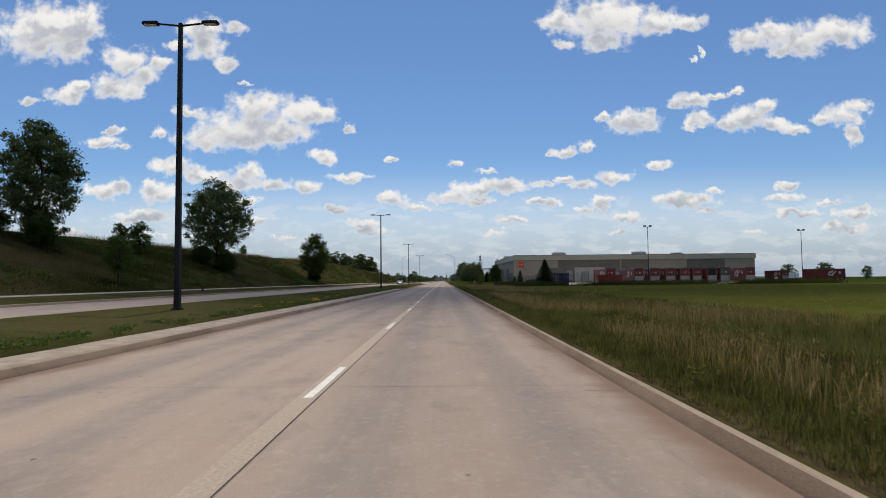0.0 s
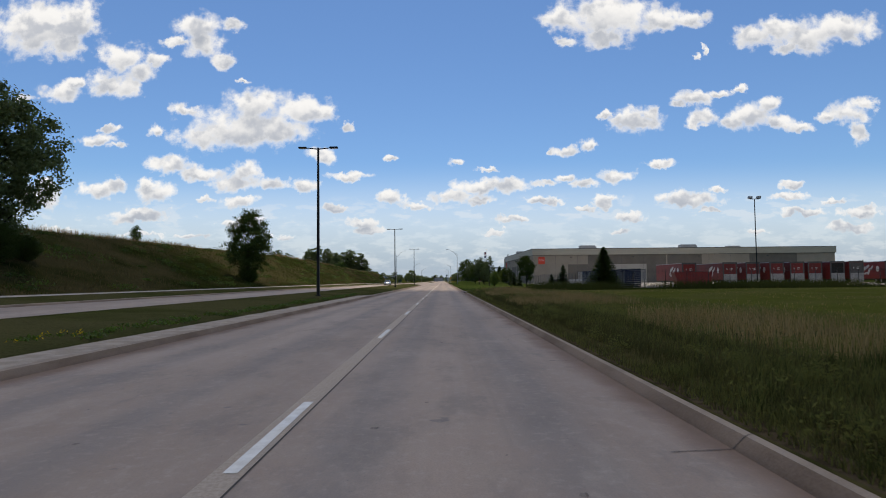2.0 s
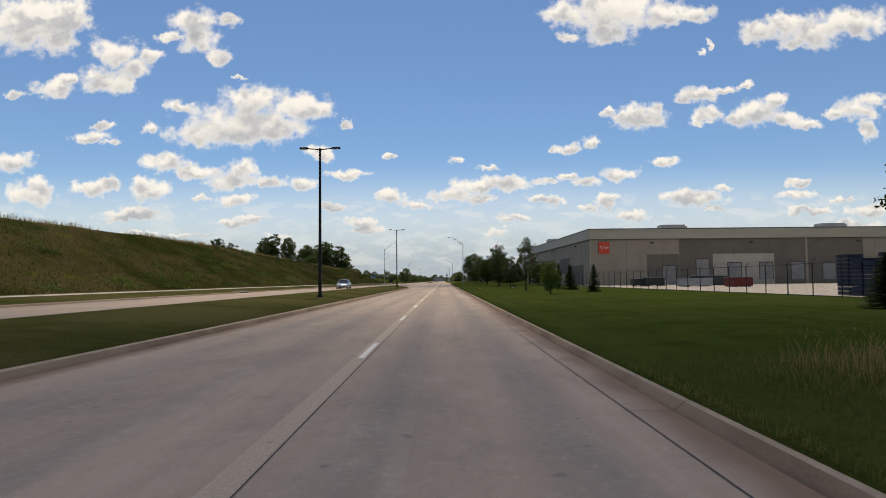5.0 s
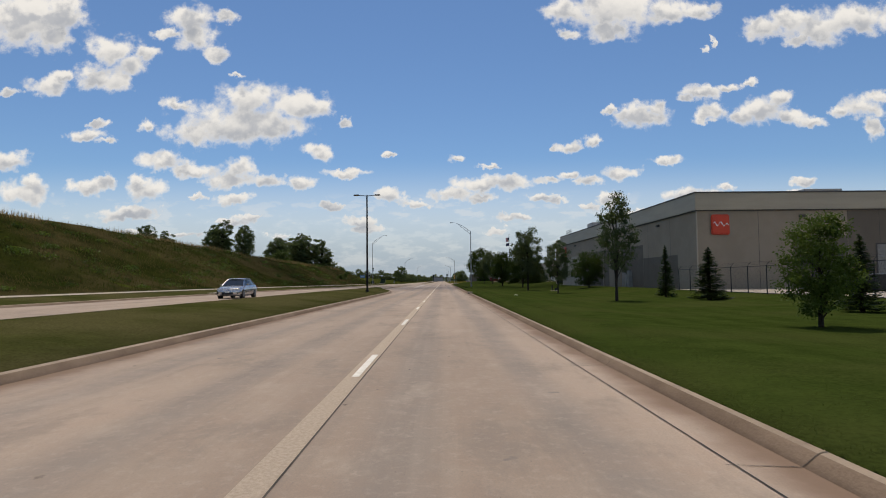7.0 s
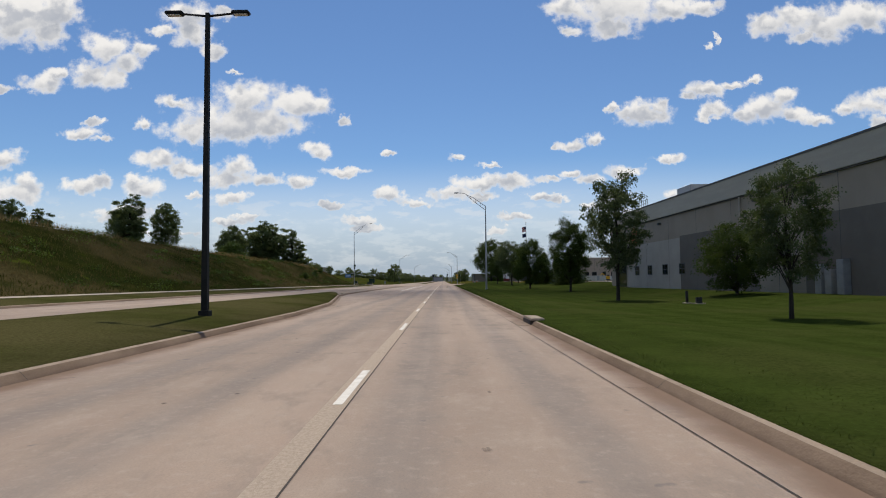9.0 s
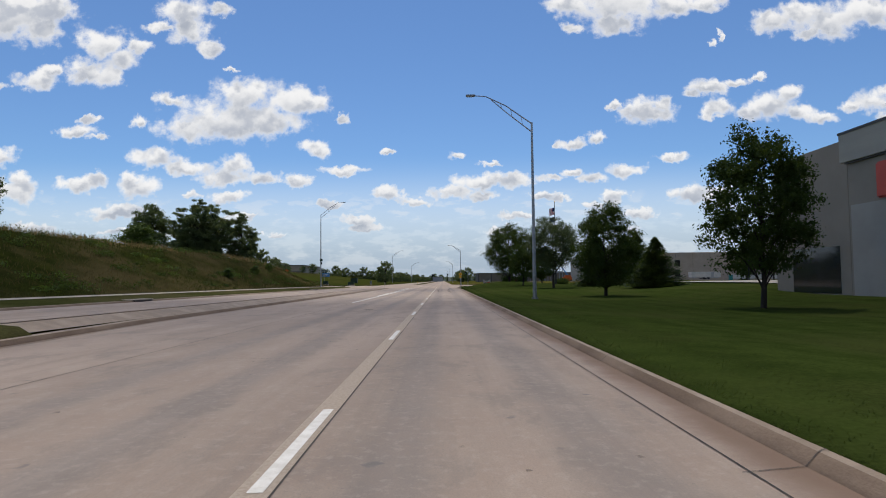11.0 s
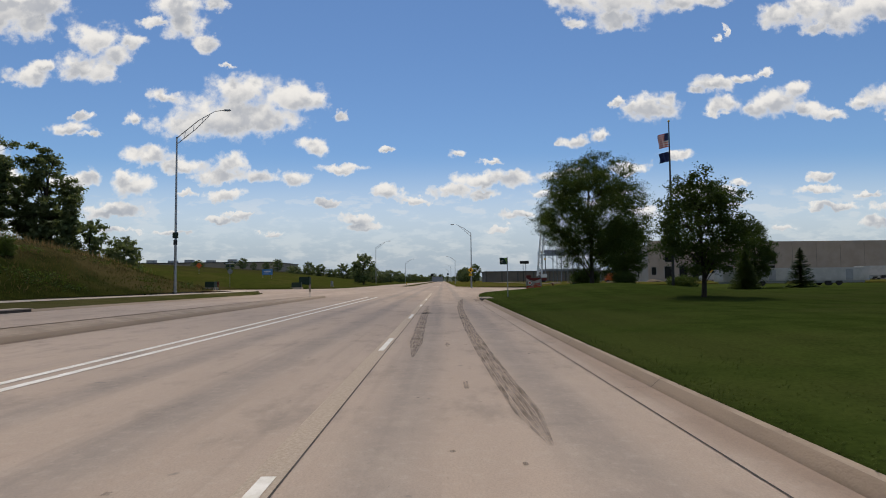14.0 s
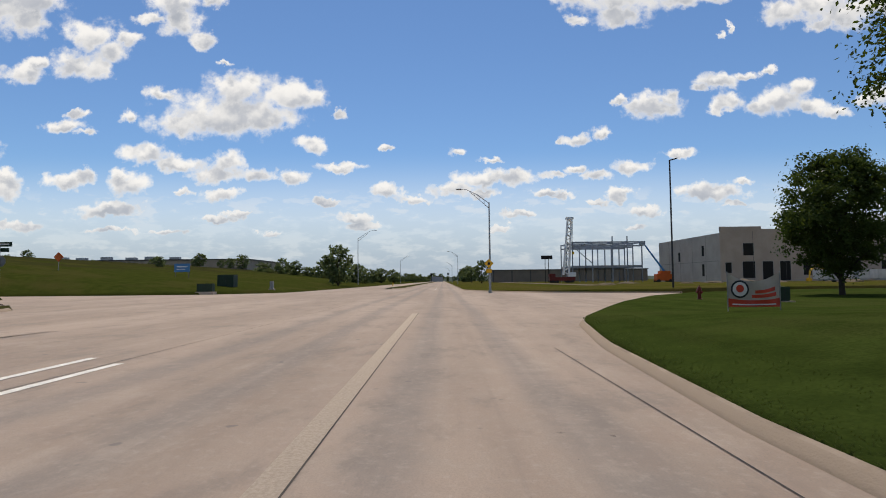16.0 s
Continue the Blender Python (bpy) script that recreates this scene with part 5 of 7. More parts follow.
def warehouse():
    X0, Y0, X1, Y1, TOP, BAND = *WARE, 131.0, 327.0, 11.75, 9.65
    ob = empty("warehouse", X0, Y0, 0, WARE_TURN, label="long low tan warehouse of painted concrete panels", category="warehouse")
    L, D = X1 - X0, Y1 - Y0
    part("wall", boxes((0.0, L, 0.0, 0.3, -0.4, BAND)), M_WALL, ob)
    part("wall", boxes((0.0, 0.3, 0.302, D, -0.4, BAND)), M_WALL, ob)
    part("wall", boxes((L - 0.3, L, 0.302, D, -0.4, BAND)), M_WALL, ob)
    part("wall", boxes((0.302, L - 0.302, D - 0.3, D, -0.4, BAND)), M_WALL, ob)
    part("roof", boxes((0.1, L - 0.1, 0.1, D - 0.1, TOP - 0.9, TOP - 0.6)), M_WALK, ob)
    for b in ((-0.35, L + 0.35, -0.35, 0.25, BAND, TOP), (-0.35, 0.25, 0.252, D + 0.3, BAND, TOP), (L - 0.25, L + 0.35, 0.252, D + 0.3, BAND, TOP), (0.252, L - 0.252, D - 0.25, D + 0.3, BAND, TOP)):
        part("fascia", boxes(b), M_FASCIA, ob, "pale metal fascia band")
    part("drip_edge", boxes((-0.42, L + 0.42, -0.42, -0.352, TOP - 0.12, TOP + 0.05)), M_TRIMD, ob)
    part("drip_edge", boxes((-0.42, -0.352, -0.352, D + 0.35, TOP - 0.12, TOP + 0.05)), M_TRIMD, ob)
    # solid dark strips painted as the shade line below the fascia
    part("shade_strip", boxes((-0.2, L, -0.2, -0.003, BAND - 0.12, BAND - 0.004)), M_TRIMD, ob)
    part("shade_strip", boxes((-0.2, -0.003, -0.002, D, BAND - 0.12, BAND - 0.004)), M_TRIMD, ob)
    # painted panels of the front and of the side, proud of the wall
    for i, (a, b, z0, z1, m) in enumerate(((11.4, 18.0, 0, 6.5, M_WALLD), (18.05, 44, 0, 9.5, M_WALLD), (24.9, 37.5, 0, 6.5, M_WALLG), (44.5, 56, 0, 9.5, M_WALLD), (56.1, 68, 0, 5.5, M_WALLG), (72, 88, 0, 9.5, M_WALLD))):
        part("panel", boxes((a, b, -0.012 - 0.003 * (i % 3), -0.001, z0, z1)), m, ob)
    for i, (a, b, z0, z1, m) in enumerate(((6, 18.5, 0, 4.6, M_WALLD), (18.6, 29, 0, 6.6, M_WALLD), (36, 53.9, 0, 6.8, M_WALLD), (54, 73.8, 0, 6.6, M_WALLG))):
        part("panel", boxes((-0.012 - 0.003 * (i % 3), -0.001, a, b, z0, z1)), m, ob)
    # joints between the tilt-up panels
    for k in range(1, 13):
        part("joint", boxes((k * 7.3 - 0.02, k * 7.3 + 0.02, -0.026, -0.02, 0, BAND - 0.13)), M_TRIMD, ob)
    for k in range(1, 9):
        part("joint", boxes((-0.026, -0.02, k * 8.2 - 0.02, k * 8.2 + 0.02, 0, BAND - 0.13)), M_TRIMD, ob)
    bm = bmesh.new()
    cyl(bm, -0.12, -0.08, 0.0, BAND - 0.1, 0.09)
    part("downpipe", bm, M_WALLG, ob)
    bm = bmesh.new()
    cyl(bm, -0.14, 39.0, 0.0, BAND - 0.1, 0.09)
    part("downpipe", bm, M_WALLG, ob)
    # dock doors
    for a, z0, z1 in ((14.6, 0.1, 4.1), (21.5, 1.3, 5.4), (28, 1.2, 4.6), (34.5, 1.2, 4.6), (41, 1.2, 4.6), (47.5, 1.2, 4.6), (59.5, 1.2, 4.6), (66, 1.2, 4.6)):
        d = part("dock_door", boxes((a, a + 2.6, -0.05, -0.028, z0, z1)), M_DOCK, ob, "grey sectional dock door")
        part("door_frame", boxes((a - 0.18, a, -0.07, -0.028, z0, z1 + 0.18), (a + 2.6, a + 2.78, -0.07, -0.028, z0, z1 + 0.18), (a, a + 2.6, -0.07, -0.028, z1, z1 + 0.18)), M_TRIMD, d)
        for k in range(1, 6):
            part("slat_joint", boxes((a + 0.02, a + 2.58, -0.056, -0.05, z0 + (z1 - z0) * k / 6, z0 + (z1 - z0) * k / 6 + 0.03)), M_GREYMET, d)
    # side windows
    for y in (53.4, 58.8, 64.3, 69.5):
        w = part("window", boxes((-0.05, -0.02, y - 0.75, y + 0.75, 2.2, 3.35)), M_GLASS, ob)
        part("window_frame", boxes((-0.07, -0.02, y - 0.85, y - 0.75, 2.1, 3.45), (-0.07, -0.02, y + 0.75, y + 0.85, 2.1, 3.45), (-0.07, -0.02, y - 0.75, y + 0.75, 3.35, 3.45), (-0.09, -0.02, y - 0.75, y + 0.75, 2.1, 2.2)), M_TRIMD, w)
        part("mullion", boxes((-0.065, -0.051, y - 0.03, y + 0.03, 2.2, 3.35), (-0.065, -0.051, y - 0.75, y + 0.75, 2.76, 2.81)), M_TRIMD, w)
    # wall lights
    for x in (12.5, 33, 55, 78):
        part("wall_light", boxes((x - 0.35, x + 0.35, -0.42, -0.03, 8.7, 9.0), bevel=0.06), M_TRIMD, ob)
    for y in (12, 36, 60):
        part("wall_light", boxes((-0.42, -0.03, y - 0.3, y + 0.3, 8.7, 9.0), bevel=0.06), M_TRIMD, ob)
    # electric gear on the side wall
    for y, h in ((24.0, 2.6), (25.4, 1.9), (26.6, 2.3)):
        part("meter_cabinet", boxes((-0.6, -0.03, y - 0.4, y + 0.4, 0.3, h + 0.3), bevel=0.03), M_GREYMET, ob)
    part("roof_hatch", boxes((8, 9.6, 4, 5.4, TOP - 0.6, TOP - 0.2)), M_GREYMET, ob)
    return ob


warehouse()


def roof_unit(x, y, w, d, h):
    ob = empty("roof_unit", x, y, 11.15, label="grey ventilation unit on the warehouse roof", category="roof unit", group="roof units")
    part("casing", boxes((-w / 2, w / 2, -d / 2, d / 2, 0.2, h), bevel=0.05), M_GREYMET, ob)
    part("curb", boxes((-w / 2 + 0.1, w / 2 - 0.1, -d / 2 + 0.1, d / 2 - 0.1, 0, 0.2)), M_TRIMD, ob)
    part("hood", boxes((w / 2, w / 2 + 0.5, -d / 2 + 0.2, d / 2 - 0.2, h * 0.4, h * 0.85), bevel=0.05), M_GREYMET, ob)


for x, y, w, d, h in ((50, 262, 5, 3, 2.0), (84.5, 262, 5, 3, 2.0), (103, 268, 4, 3, 1.7), (33, 312, 2.5, 4.5, 2.5), (66, 300, 5, 3, 2.2)):
    roof_unit(x, y, w, d, h)
ob = empty("roof_rail", 29, 318, 11.15, label="thin metal guard rail on the roof edge", category="guard rail")
for k in range(7):
    part("post", boxes((-0.03, 0.03, k * 0.9 - 0.03, k * 0.9 + 0.03, 0, 1.7)), M_GREYMET, ob)
for z in (1.2, 1.7):
    part("rail", boxes((-0.025, 0.025, -0.03, 5.45, z - 0.025, z + 0.025)), M_GREYMET, ob)


def swoosh(w, h, seed=0):
    """A flowing ribbon as a plain stand-in for a script emblem."""
    bm = bmesh.new()
    pts = []
    for i in range(40):
        f = i / 39
        pts.append((-w / 2 + w * f, 0, 0.28 * h * math.sin(f * 15 + 0.5) * (1 - 0.5 * f) + 0.1 * h * math.sin(f * 4)))
    rad = [0.035 * h + 0.06 * h * abs(math.sin(i * 0.5)) for i in range(40)]
    prev = None
    for p, r in zip(pts, rad):
        a, b = bm.verts.new((p[0], -0.004, p[2] - r)), bm.verts.new((p[0] + r * 0.6, -0.004, p[2] + r))
        c, d = bm.verts.new((p[0], 0.0, p[2] - r)), bm.verts.new((p[0] + r * 0.6, 0.0, p[2] + r))
        if prev:
            bm.faces.new((prev[0], a, b, prev[1]))
        prev = (a, b)
    return bm


ob = empty("wall_sign", WARE[0] + 2.65, WARE[1] + 0.02, 7.9, WARE_TURN, label="square orange-red sign with a white flowing emblem", category="sign")
part("panel", boxes((-1.1, 1.1, -0.28, -0.05, -1.2, 1.2), bevel=0.12), M_SIGNRED, ob)
part("emblem", swoosh(1.8, 0.95), M_WHITE, ob, at=pose(0, -0.29, 0.0))
ob = empty("wall_sign", WARE[0] - 1.49, 323, 7.9, 90 + WARE_TURN, label="square orange-red sign on the side wall", category="sign")
part("panel", boxes((-0.98, 0.98, 0.05, 0.28, -1.2, 1.2), bevel=0.12), M_SIGNRED, ob)

# entrance wing and its canopy
ob = empty("entrance_wing", 28.7, 327.2, 0.25, label="plain tan entrance wing of the warehouse", category="building")
part("wall", boxes((0.3, 18, 0.35, 10, -0.3, 11.2)), M_WALL, ob)
part("glazing", boxes((0.27, 0.299, 1.5, 7.5, 0.1, 3.6)), M_GLASS, ob)
M_SLATE = varied("slate_shingle", (0.05, 0.052, 0.058), (0.09, 0.092, 0.1), 2, 0.8, grain=12, bump=0.6, stretch=(1, 1, 4))
ob = empty("entrance_canopy", 41.5, 351, 1.05, label="drive-through canopy with a hipped slate roof on tan columns", category="canopy")
bm = boxes((-5.6, 5.6, -4.6, 4.6, 4.9, 5.05))
lo = [bm.verts.new(p) for p in ((-5.6, -4.6, 5.06), (5.6, -4.6, 5.06), (5.6, 4.6, 5.06), (-5.6, 4.6, 5.06))]
hi = [bm.verts.new(p) for p in ((-1.6, 0, 7.0), (1.6, 0, 7.0))]
for f in ((lo[0], lo[1], hi[1], hi[0]), (lo[1], lo[2], hi[1]), (lo[2], lo[3], hi[0], hi[1]), (lo[3], lo[0], hi[0])):
    bm.faces.new(f)
part("roof", bm, M_SLATE, ob, "hipped slate-grey roof")
for b in ((-4.6, 4.6, -3.6, -3.2, 4.0, 4.88), (-4.6, 4.6, 3.2, 3.6, 4.0, 4.88), (-4.6, -4.2, -3.2, 3.2, 4.0, 4.88), (4.2, 4.6, -3.2, 3.2, 4.0, 4.88)):
    part("beam", boxes(b), M_WALLG, ob)
for x in (-4.3, 4.3):
    for y in (-3.3, 3.3):
        bm = bmesh.new()
        cyl(bm, x, y, -0.4, 4.0, 0.3, sides=16)
        part("column", bm, M_WALLG, ob)

# ---- paved yard, fence and yard things ----
strip("yard", [lambda y: (26.6, 0.31), lambda y: (70, 0.30), lambda y: (95, 0.30)], [139, 180, 220, 252.6], M_LOT, label="pale concrete yard behind the fence", category="yard")
strip("parking", [lambda y: (33, lawn_z(33, y) + 0.03), lambda y: (36, lawn_z(36, y) + 0.03), lambda y: (60, lawn_z(60, y) + 0.03), lambda y: (110, lawn_z(110, y) + 0.04)], [342, 350, 366, 384], M_LOT, label="pale concrete parking area", category="parking")


def fence(x0, y0, x1, y1, label):
    d = math.hypot(x1 - x0, y1 - y0)
    n = max(1, round(d / 3.0))
    ob = empty("fence", x0, y0, lawn_z(x0, y0), math.degrees(math.atan2(y1 - y0, x1 - x0)), label=label, category="fence", group="yard fence")
    bm = bmesh.new()
    cyl(bm, 0, 0, -0.2, 2.3, 0.04, sides=7)
    tube(bm, [(0, 0, 2.3), (0, -0.28, 2.65)], 0.02, 5)
    post = bpy.data.meshes.new("post")
    bm.to_mesh(post)
    bm.free()
    post.materials.append(M_BLACK)
    for i in range(n + 1):
        part("post", post, None, ob, at=pose(d * i / n, 0, 0))
    for z in (0.08, 2.27):
        part("rail", boxes((0, d, -0.02, 0.02, z - 0.02, z + 0.02)), M_BLACK, ob)
    for i, z in enumerate((2.42, 2.53, 2.64)):
        part("wire", boxes((0, d, -0.09 * (i + 1) - 0.005, -0.09 * (i + 1) + 0.005, z - 0.005, z + 0.005)), M_BLACK, ob)
    # mesh wires, joined
    bm = bmesh.new()
    k = int(d / 0.22)
    for i in range(k):
        a = i * 0.22
        for s in (1, -1):
            vs = [bm.verts.new((a - 0.004, 0, 0.1)), bm.verts.new((a + 0.004, 0, 0.1)), bm.verts.new((a + s * 0.9 + 0.004, 0, 2.25)), bm.verts.new((a + s * 0.9 - 0.004, 0, 2.25))]
            bm.faces.new(vs)
    part("mesh", bm, M_BLACK, ob)


fence(25.6, 138, 25.6, 196, "black chain-link fence with barbed wire arms")
fence(25.6, 196, 25.9, 251, "black chain-link fence with barbed wire arms")
fence(25.6, 138, 80, 138, "black chain-link fence along the meadow")


def daubs(*ovals):
    """Flat tilted ovals, each a little proud of the one before: across, up, half width, half height, turn."""
    bm = bmesh.new()
    for i, (cx, cz, rx, rz, turn) in enumerate(ovals):
        c, d = math.cos(turn), math.sin(turn)
        ring = [(rx * math.cos(a), rz * math.sin(a)) for a in (2 * math.pi * k / 14 for k in range(14))]
        bm.faces.new([bm.verts.new((cx + u * c - w * d, -0.002 * i, cz + u * d + w * c)) for u, w in ring])
    return bm


def trailer(x, y, label, emblem=True, door=M_RED, rz=0):
    """Box trailer whose rear stands to the meadow, with a lift gate folded up under the doors."""
    ob = empty("trailer", x, y, 0.30, rz, label=label, category="trailer", group="yard trailers")
    W, L, H, F = 1.3, 13.6, 4.1, 0.85
    part("box", boxes((-W, W, 0.06, L, F, H), bevel=0.03), M_RED, ob, "glossy red box")
    part("top_rail", boxes((-W - 0.02, -W - 0.002, 0.07, L, H - 0.13, H - 0.02), (W + 0.002, W + 0.02, 0.07, L, H - 0.13, H - 0.02)), M_GALV, ob, "bright metal rail")
    part("rear_frame", boxes((-W - 0.01, -W + 0.22, -0.04, 0.058, F - 0.1, H + 0.05), (W - 0.22, W + 0.01, -0.04, 0.058, F - 0.1, H + 0.05), (-W + 0.22, W - 0.22, -0.04, 0.058, H - 0.26, H + 0.05)), M_DULL, ob, "dull dark grey metal door frame")
    part("roller_door", boxes(*((-W + 0.23, W - 0.23, 0.0, 0.05, z, z + 0.36) for z in [F + 1.1 + 0.37 * i for i in range(5)])), door, ob)
    part("lift_gate", boxes((-W + 0.1, W - 0.1, -0.14, -0.05, F - 0.62, F + 1.12), (-W + 0.1, W - 0.1, -0.17, -0.142, F + 0.22, F + 0.28), bevel=0.01), M_DOCK, ob, "worn grey steel lift gate")
    if emblem:
        part("emblem", daubs((4.4, 3.0, 0.95, 0.28, 0.5), (3.6, 2.5, 0.8, 0.22, 1.1), (5.0, 2.2, 0.7, 0.25, 1.2), (5.8, 2.9, 0.6, 0.2, 0.8), (4.3, 1.9, 0.75, 0.2, 0.2)), M_OFFW, ob, "white flowing emblem", at=pose(-W - 0.008, 9.4, 0, 0, 0, -90))
        part("emblem", daubs((1.9, 2.7, 0.42, 0.55, 0)), M_OFFW, ob, "pale round emblem", at=pose(-W - 0.006, 3.9, 0, 0, 0, -90))
        part("emblem", daubs((-0.55, 2.9, 0.07, 0.17, 0.2), (0.25, 3.0, 0.3, 0.06, 0.1), (0.25, 2.75, 0.3, 0.05, 0.1)), M_OFFW, ob, "small pale emblem", at=pose(0, -0.005, 0))
    part("underframe", boxes((-0.5, 0.5, 0.4, L - 0.3, F - 0.3, F - 0.02)), M_BLACK, ob)
    for yy in (1.3, 2.6):
        for s in (-1, 1):
            bm = bmesh.new()
            tube(bm, [(s * 0.72, yy, 0.5), (s * 1.24, yy, 0.5)], 0.5, 16)
            w = part("wheel", bm, M_RUBBER, ob)
            bm = bmesh.new()
            tube(bm, [(s * 1.2, yy, 0.5), (s * 1.26, yy, 0.5)], 0.27, 12)
            part("rim", bm, M_GALV, w)
    for s in (-0.7, 0.7):
        part("landing_leg", boxes((s - 0.07, s + 0.07, L - 3.1, L - 2.96, 0, F)), M_BLACK, ob)


RED = "red box trailer with white emblem parked in the yard"
for i, x in enumerate((45.5, 53.2, 57.7, 61.6, 65.6, 69.2, 72.7, 76.2, 83.5)):
    if i == 6:
        # the dark inside is painted on the closed roller slats
        trailer(x, 164, "red box trailer, its open rear drawn as dark slats", False, M_OPENING_DARK)
    elif i == 7:
        trailer(x, 164, "red box trailer with a dull dark rear door", True, M_DULL)
    else:
        trailer(x, 164 + (i % 3) * 0.5, RED)
trailer(142, 216, "red box trailer parked broadside beyond the yard", rz=90)
trailer(139, 247, "red box trailer far off beside the delivery truck")


def skip(x, y):
    """Open steel skip with sloping ends and upright ribs."""
    ob = empty("skip", x, y, 0.3, label="red open steel skip in front of the trailers", category="skip")
    bm = bmesh.new()
    w, h = 3.2, 2.3
    for a, b in ((-0.95, -0.9), (0.9, 0.95)):
        lo = [bm.verts.new(p) for p in ((-w + 0.6, a, 0.15), (w - 0.25, a, 0.15), (w, a, h), (-w, a, h))]
        hi = [bm.verts.new(p) for p in ((-w + 0.6, b, 0.15), (w - 0.25, b, 0.15), (w, b, h), (-w, b, h))]
        bm.faces.new(lo), bm.faces.new(hi[::-1])
        for k in range(4):
            bm.faces.new((lo[k], hi[k], hi[(k + 1) % 4], lo[(k + 1) % 4]))
    bmesh.ops.recalc_face_normals(bm, faces=bm.faces)
    part("side", bm, M_RED, ob)
    bm = bmesh.new()
    for p in (((-w, h), (-w + 0.6, 0.15)), ((-w + 0.6, 0.15), (w - 0.25, 0.15)), ((w - 0.25, 0.15), (w, h))):
        (x0, z0), (x1, z1) = p
        bm.faces.new([bm.verts.new(q) for q in ((x0, -0.9, z0), (x0, 0.9, z0), (x1, 0.9, z1), (x1, -0.9, z1))])
    shell = part("hull", bm, M_RED, ob)
    sol = shell.modifiers.new("thickness", "SOLIDIFY")
    sol.thickness = 0.04
    for k in range(6):
        part("rib", boxes((-2.3 + k * 0.95, -2.2 + k * 0.95, -1.05, -0.952, 0.2, h - 0.1)), M_RED, ob)
    part("rim", boxes((-w - 0.05, w + 0.05, -1.06, -0.9, h - 0.08, h + 0.04), (-w - 0.05, w + 0.05, 0.9, 1.0, h - 0.08, h + 0.04)), M_RED, ob)
    part("skid", boxes((-2.2, 2.6, -0.7, -0.5, 0, 0.15), (-2.2, 2.6, 0.5, 0.7, 0, 0.15)), M_BLACK, ob)


skip(43.2, 157.5)


def box_truck(x, y, z, rz):
    ob = empty("box_truck", x, y, z, rz, label="white delivery truck parked beyond the trailers", category="truck")
    part("cargo_box", boxes((-2.2, 4.2, -1.15, 1.15, 0.85, 3.1), bevel=0.04), M_WHITE, ob)
    part("cab", boxes((-4.0, -2.25, -1.05, 1.05, 0.5, 2.3), bevel=0.2), M_WHITE, ob)
    part("bonnet", boxes((-4.9, -3.9, -0.95, 0.95, 0.5, 1.35), bevel=0.18), M_WHITE, ob)
    part("side_window", boxes((-3.6, -2.6, -1.062, -1.048, 1.45, 2.05)), M_GLASS, ob)
    part("windscreen", boxes((-4.012, -3.99, -0.85, 0.85, 1.45, 2.1)), M_GLASS, ob)
    part("chassis", boxes((-4.6, 4.1, -0.45, 0.45, 0.5, 0.84)), M_BLACK, ob)
    for xx in (-3.9, 2.6):
        for s in (-1, 1):
            bm = bmesh.new()
            tube(bm, [(xx, s * 0.75, 0.45), (xx, s * 1.1, 0.45)], 0.45, 14)
            part("wheel", bm, M_RUBBER, ob)


box_truck(142, 251, 0.3, 0)


def crate_stack(x, y, n, label):
    ob = empty("crate_stack", x, y, 0.35, label=label, category="crate stack", group="blue crate stacks")
    for i in range(n):
        part("crate", boxes((-0.55, 0.55, -0.6, 0.6, i * 0.28 + 0.01, i * 0.28 + 0.25), bevel=0.02), M_BLUE, ob)


rs = random.Random(8)
for i in range(21):
    for x in (28.3, 29.6):
        crate_stack(x + rs.uniform(-0.06, 0.06), 144.5 + i * 1.36, 8 + rs.choice((0, 1, 2)), "stack of dark blue plastic crates beside the fence")
for i, (x, y, w, d, h, m, lab) in enumerate(((33, 232, 1.1, 1.0, 1.2, M_BLACK, "dark steel bin in the yard"), (35, 231, 1.6, 1.1, 1.4, M_BLACK, "dark steel bin in the yard"), (41, 214, 1.4, 1.2, 1.3, M_RED, "red steel tub in the yard"),
                                           (38.2, 222, 2.4, 1.2, 1.2, M_GREYMET, "grey pallet rack in the yard"), (37, 236, 2.2, 1.0, 0.9, M_GREYMET, "grey pallet rack in the yard"), (45, 232, 3.0, 1.4, 1.6, M_BLACK, "dark skip in the yard"))):
    ob = empty("yard_bin", x, y, 0.36, 5 * i, label=lab, category="bin")
    part("tub", boxes((-w, w, -d, d, 0.12, h), bevel=0.05), m, ob)
    part("rim", boxes((-w - 0.05, w + 0.05, -d - 0.05, d + 0.05, h, h + 0.08), bevel=0.02), M_GREYMET, ob)
    for s in (-1, 1):
        part("skid", boxes((s * w * 0.7 - 0.08, s * w * 0.7 + 0.08, -d, d, 0, 0.12)), M_BLACK, ob)

# ---- flagpole ----
def cloth(w, h, rows, seed, sag):
    """Verts and faces of a softly folded flag that hangs from x = 0."""
    bm = bmesh.new()
    nx, nz = 18, 13
    grid = [[bm.verts.new((-w * i / nx * (1 - 0.25 * sag), 0.22 * math.sin(i * 0.75 + j * 0.3 + seed) * (i / nx), -h * j / nz - sag * w * 0.55 * (i / nx) ** 1.2)) for i in range(nx + 1)] for j in range(nz + 1)]
    return bm, grid, nx, nz


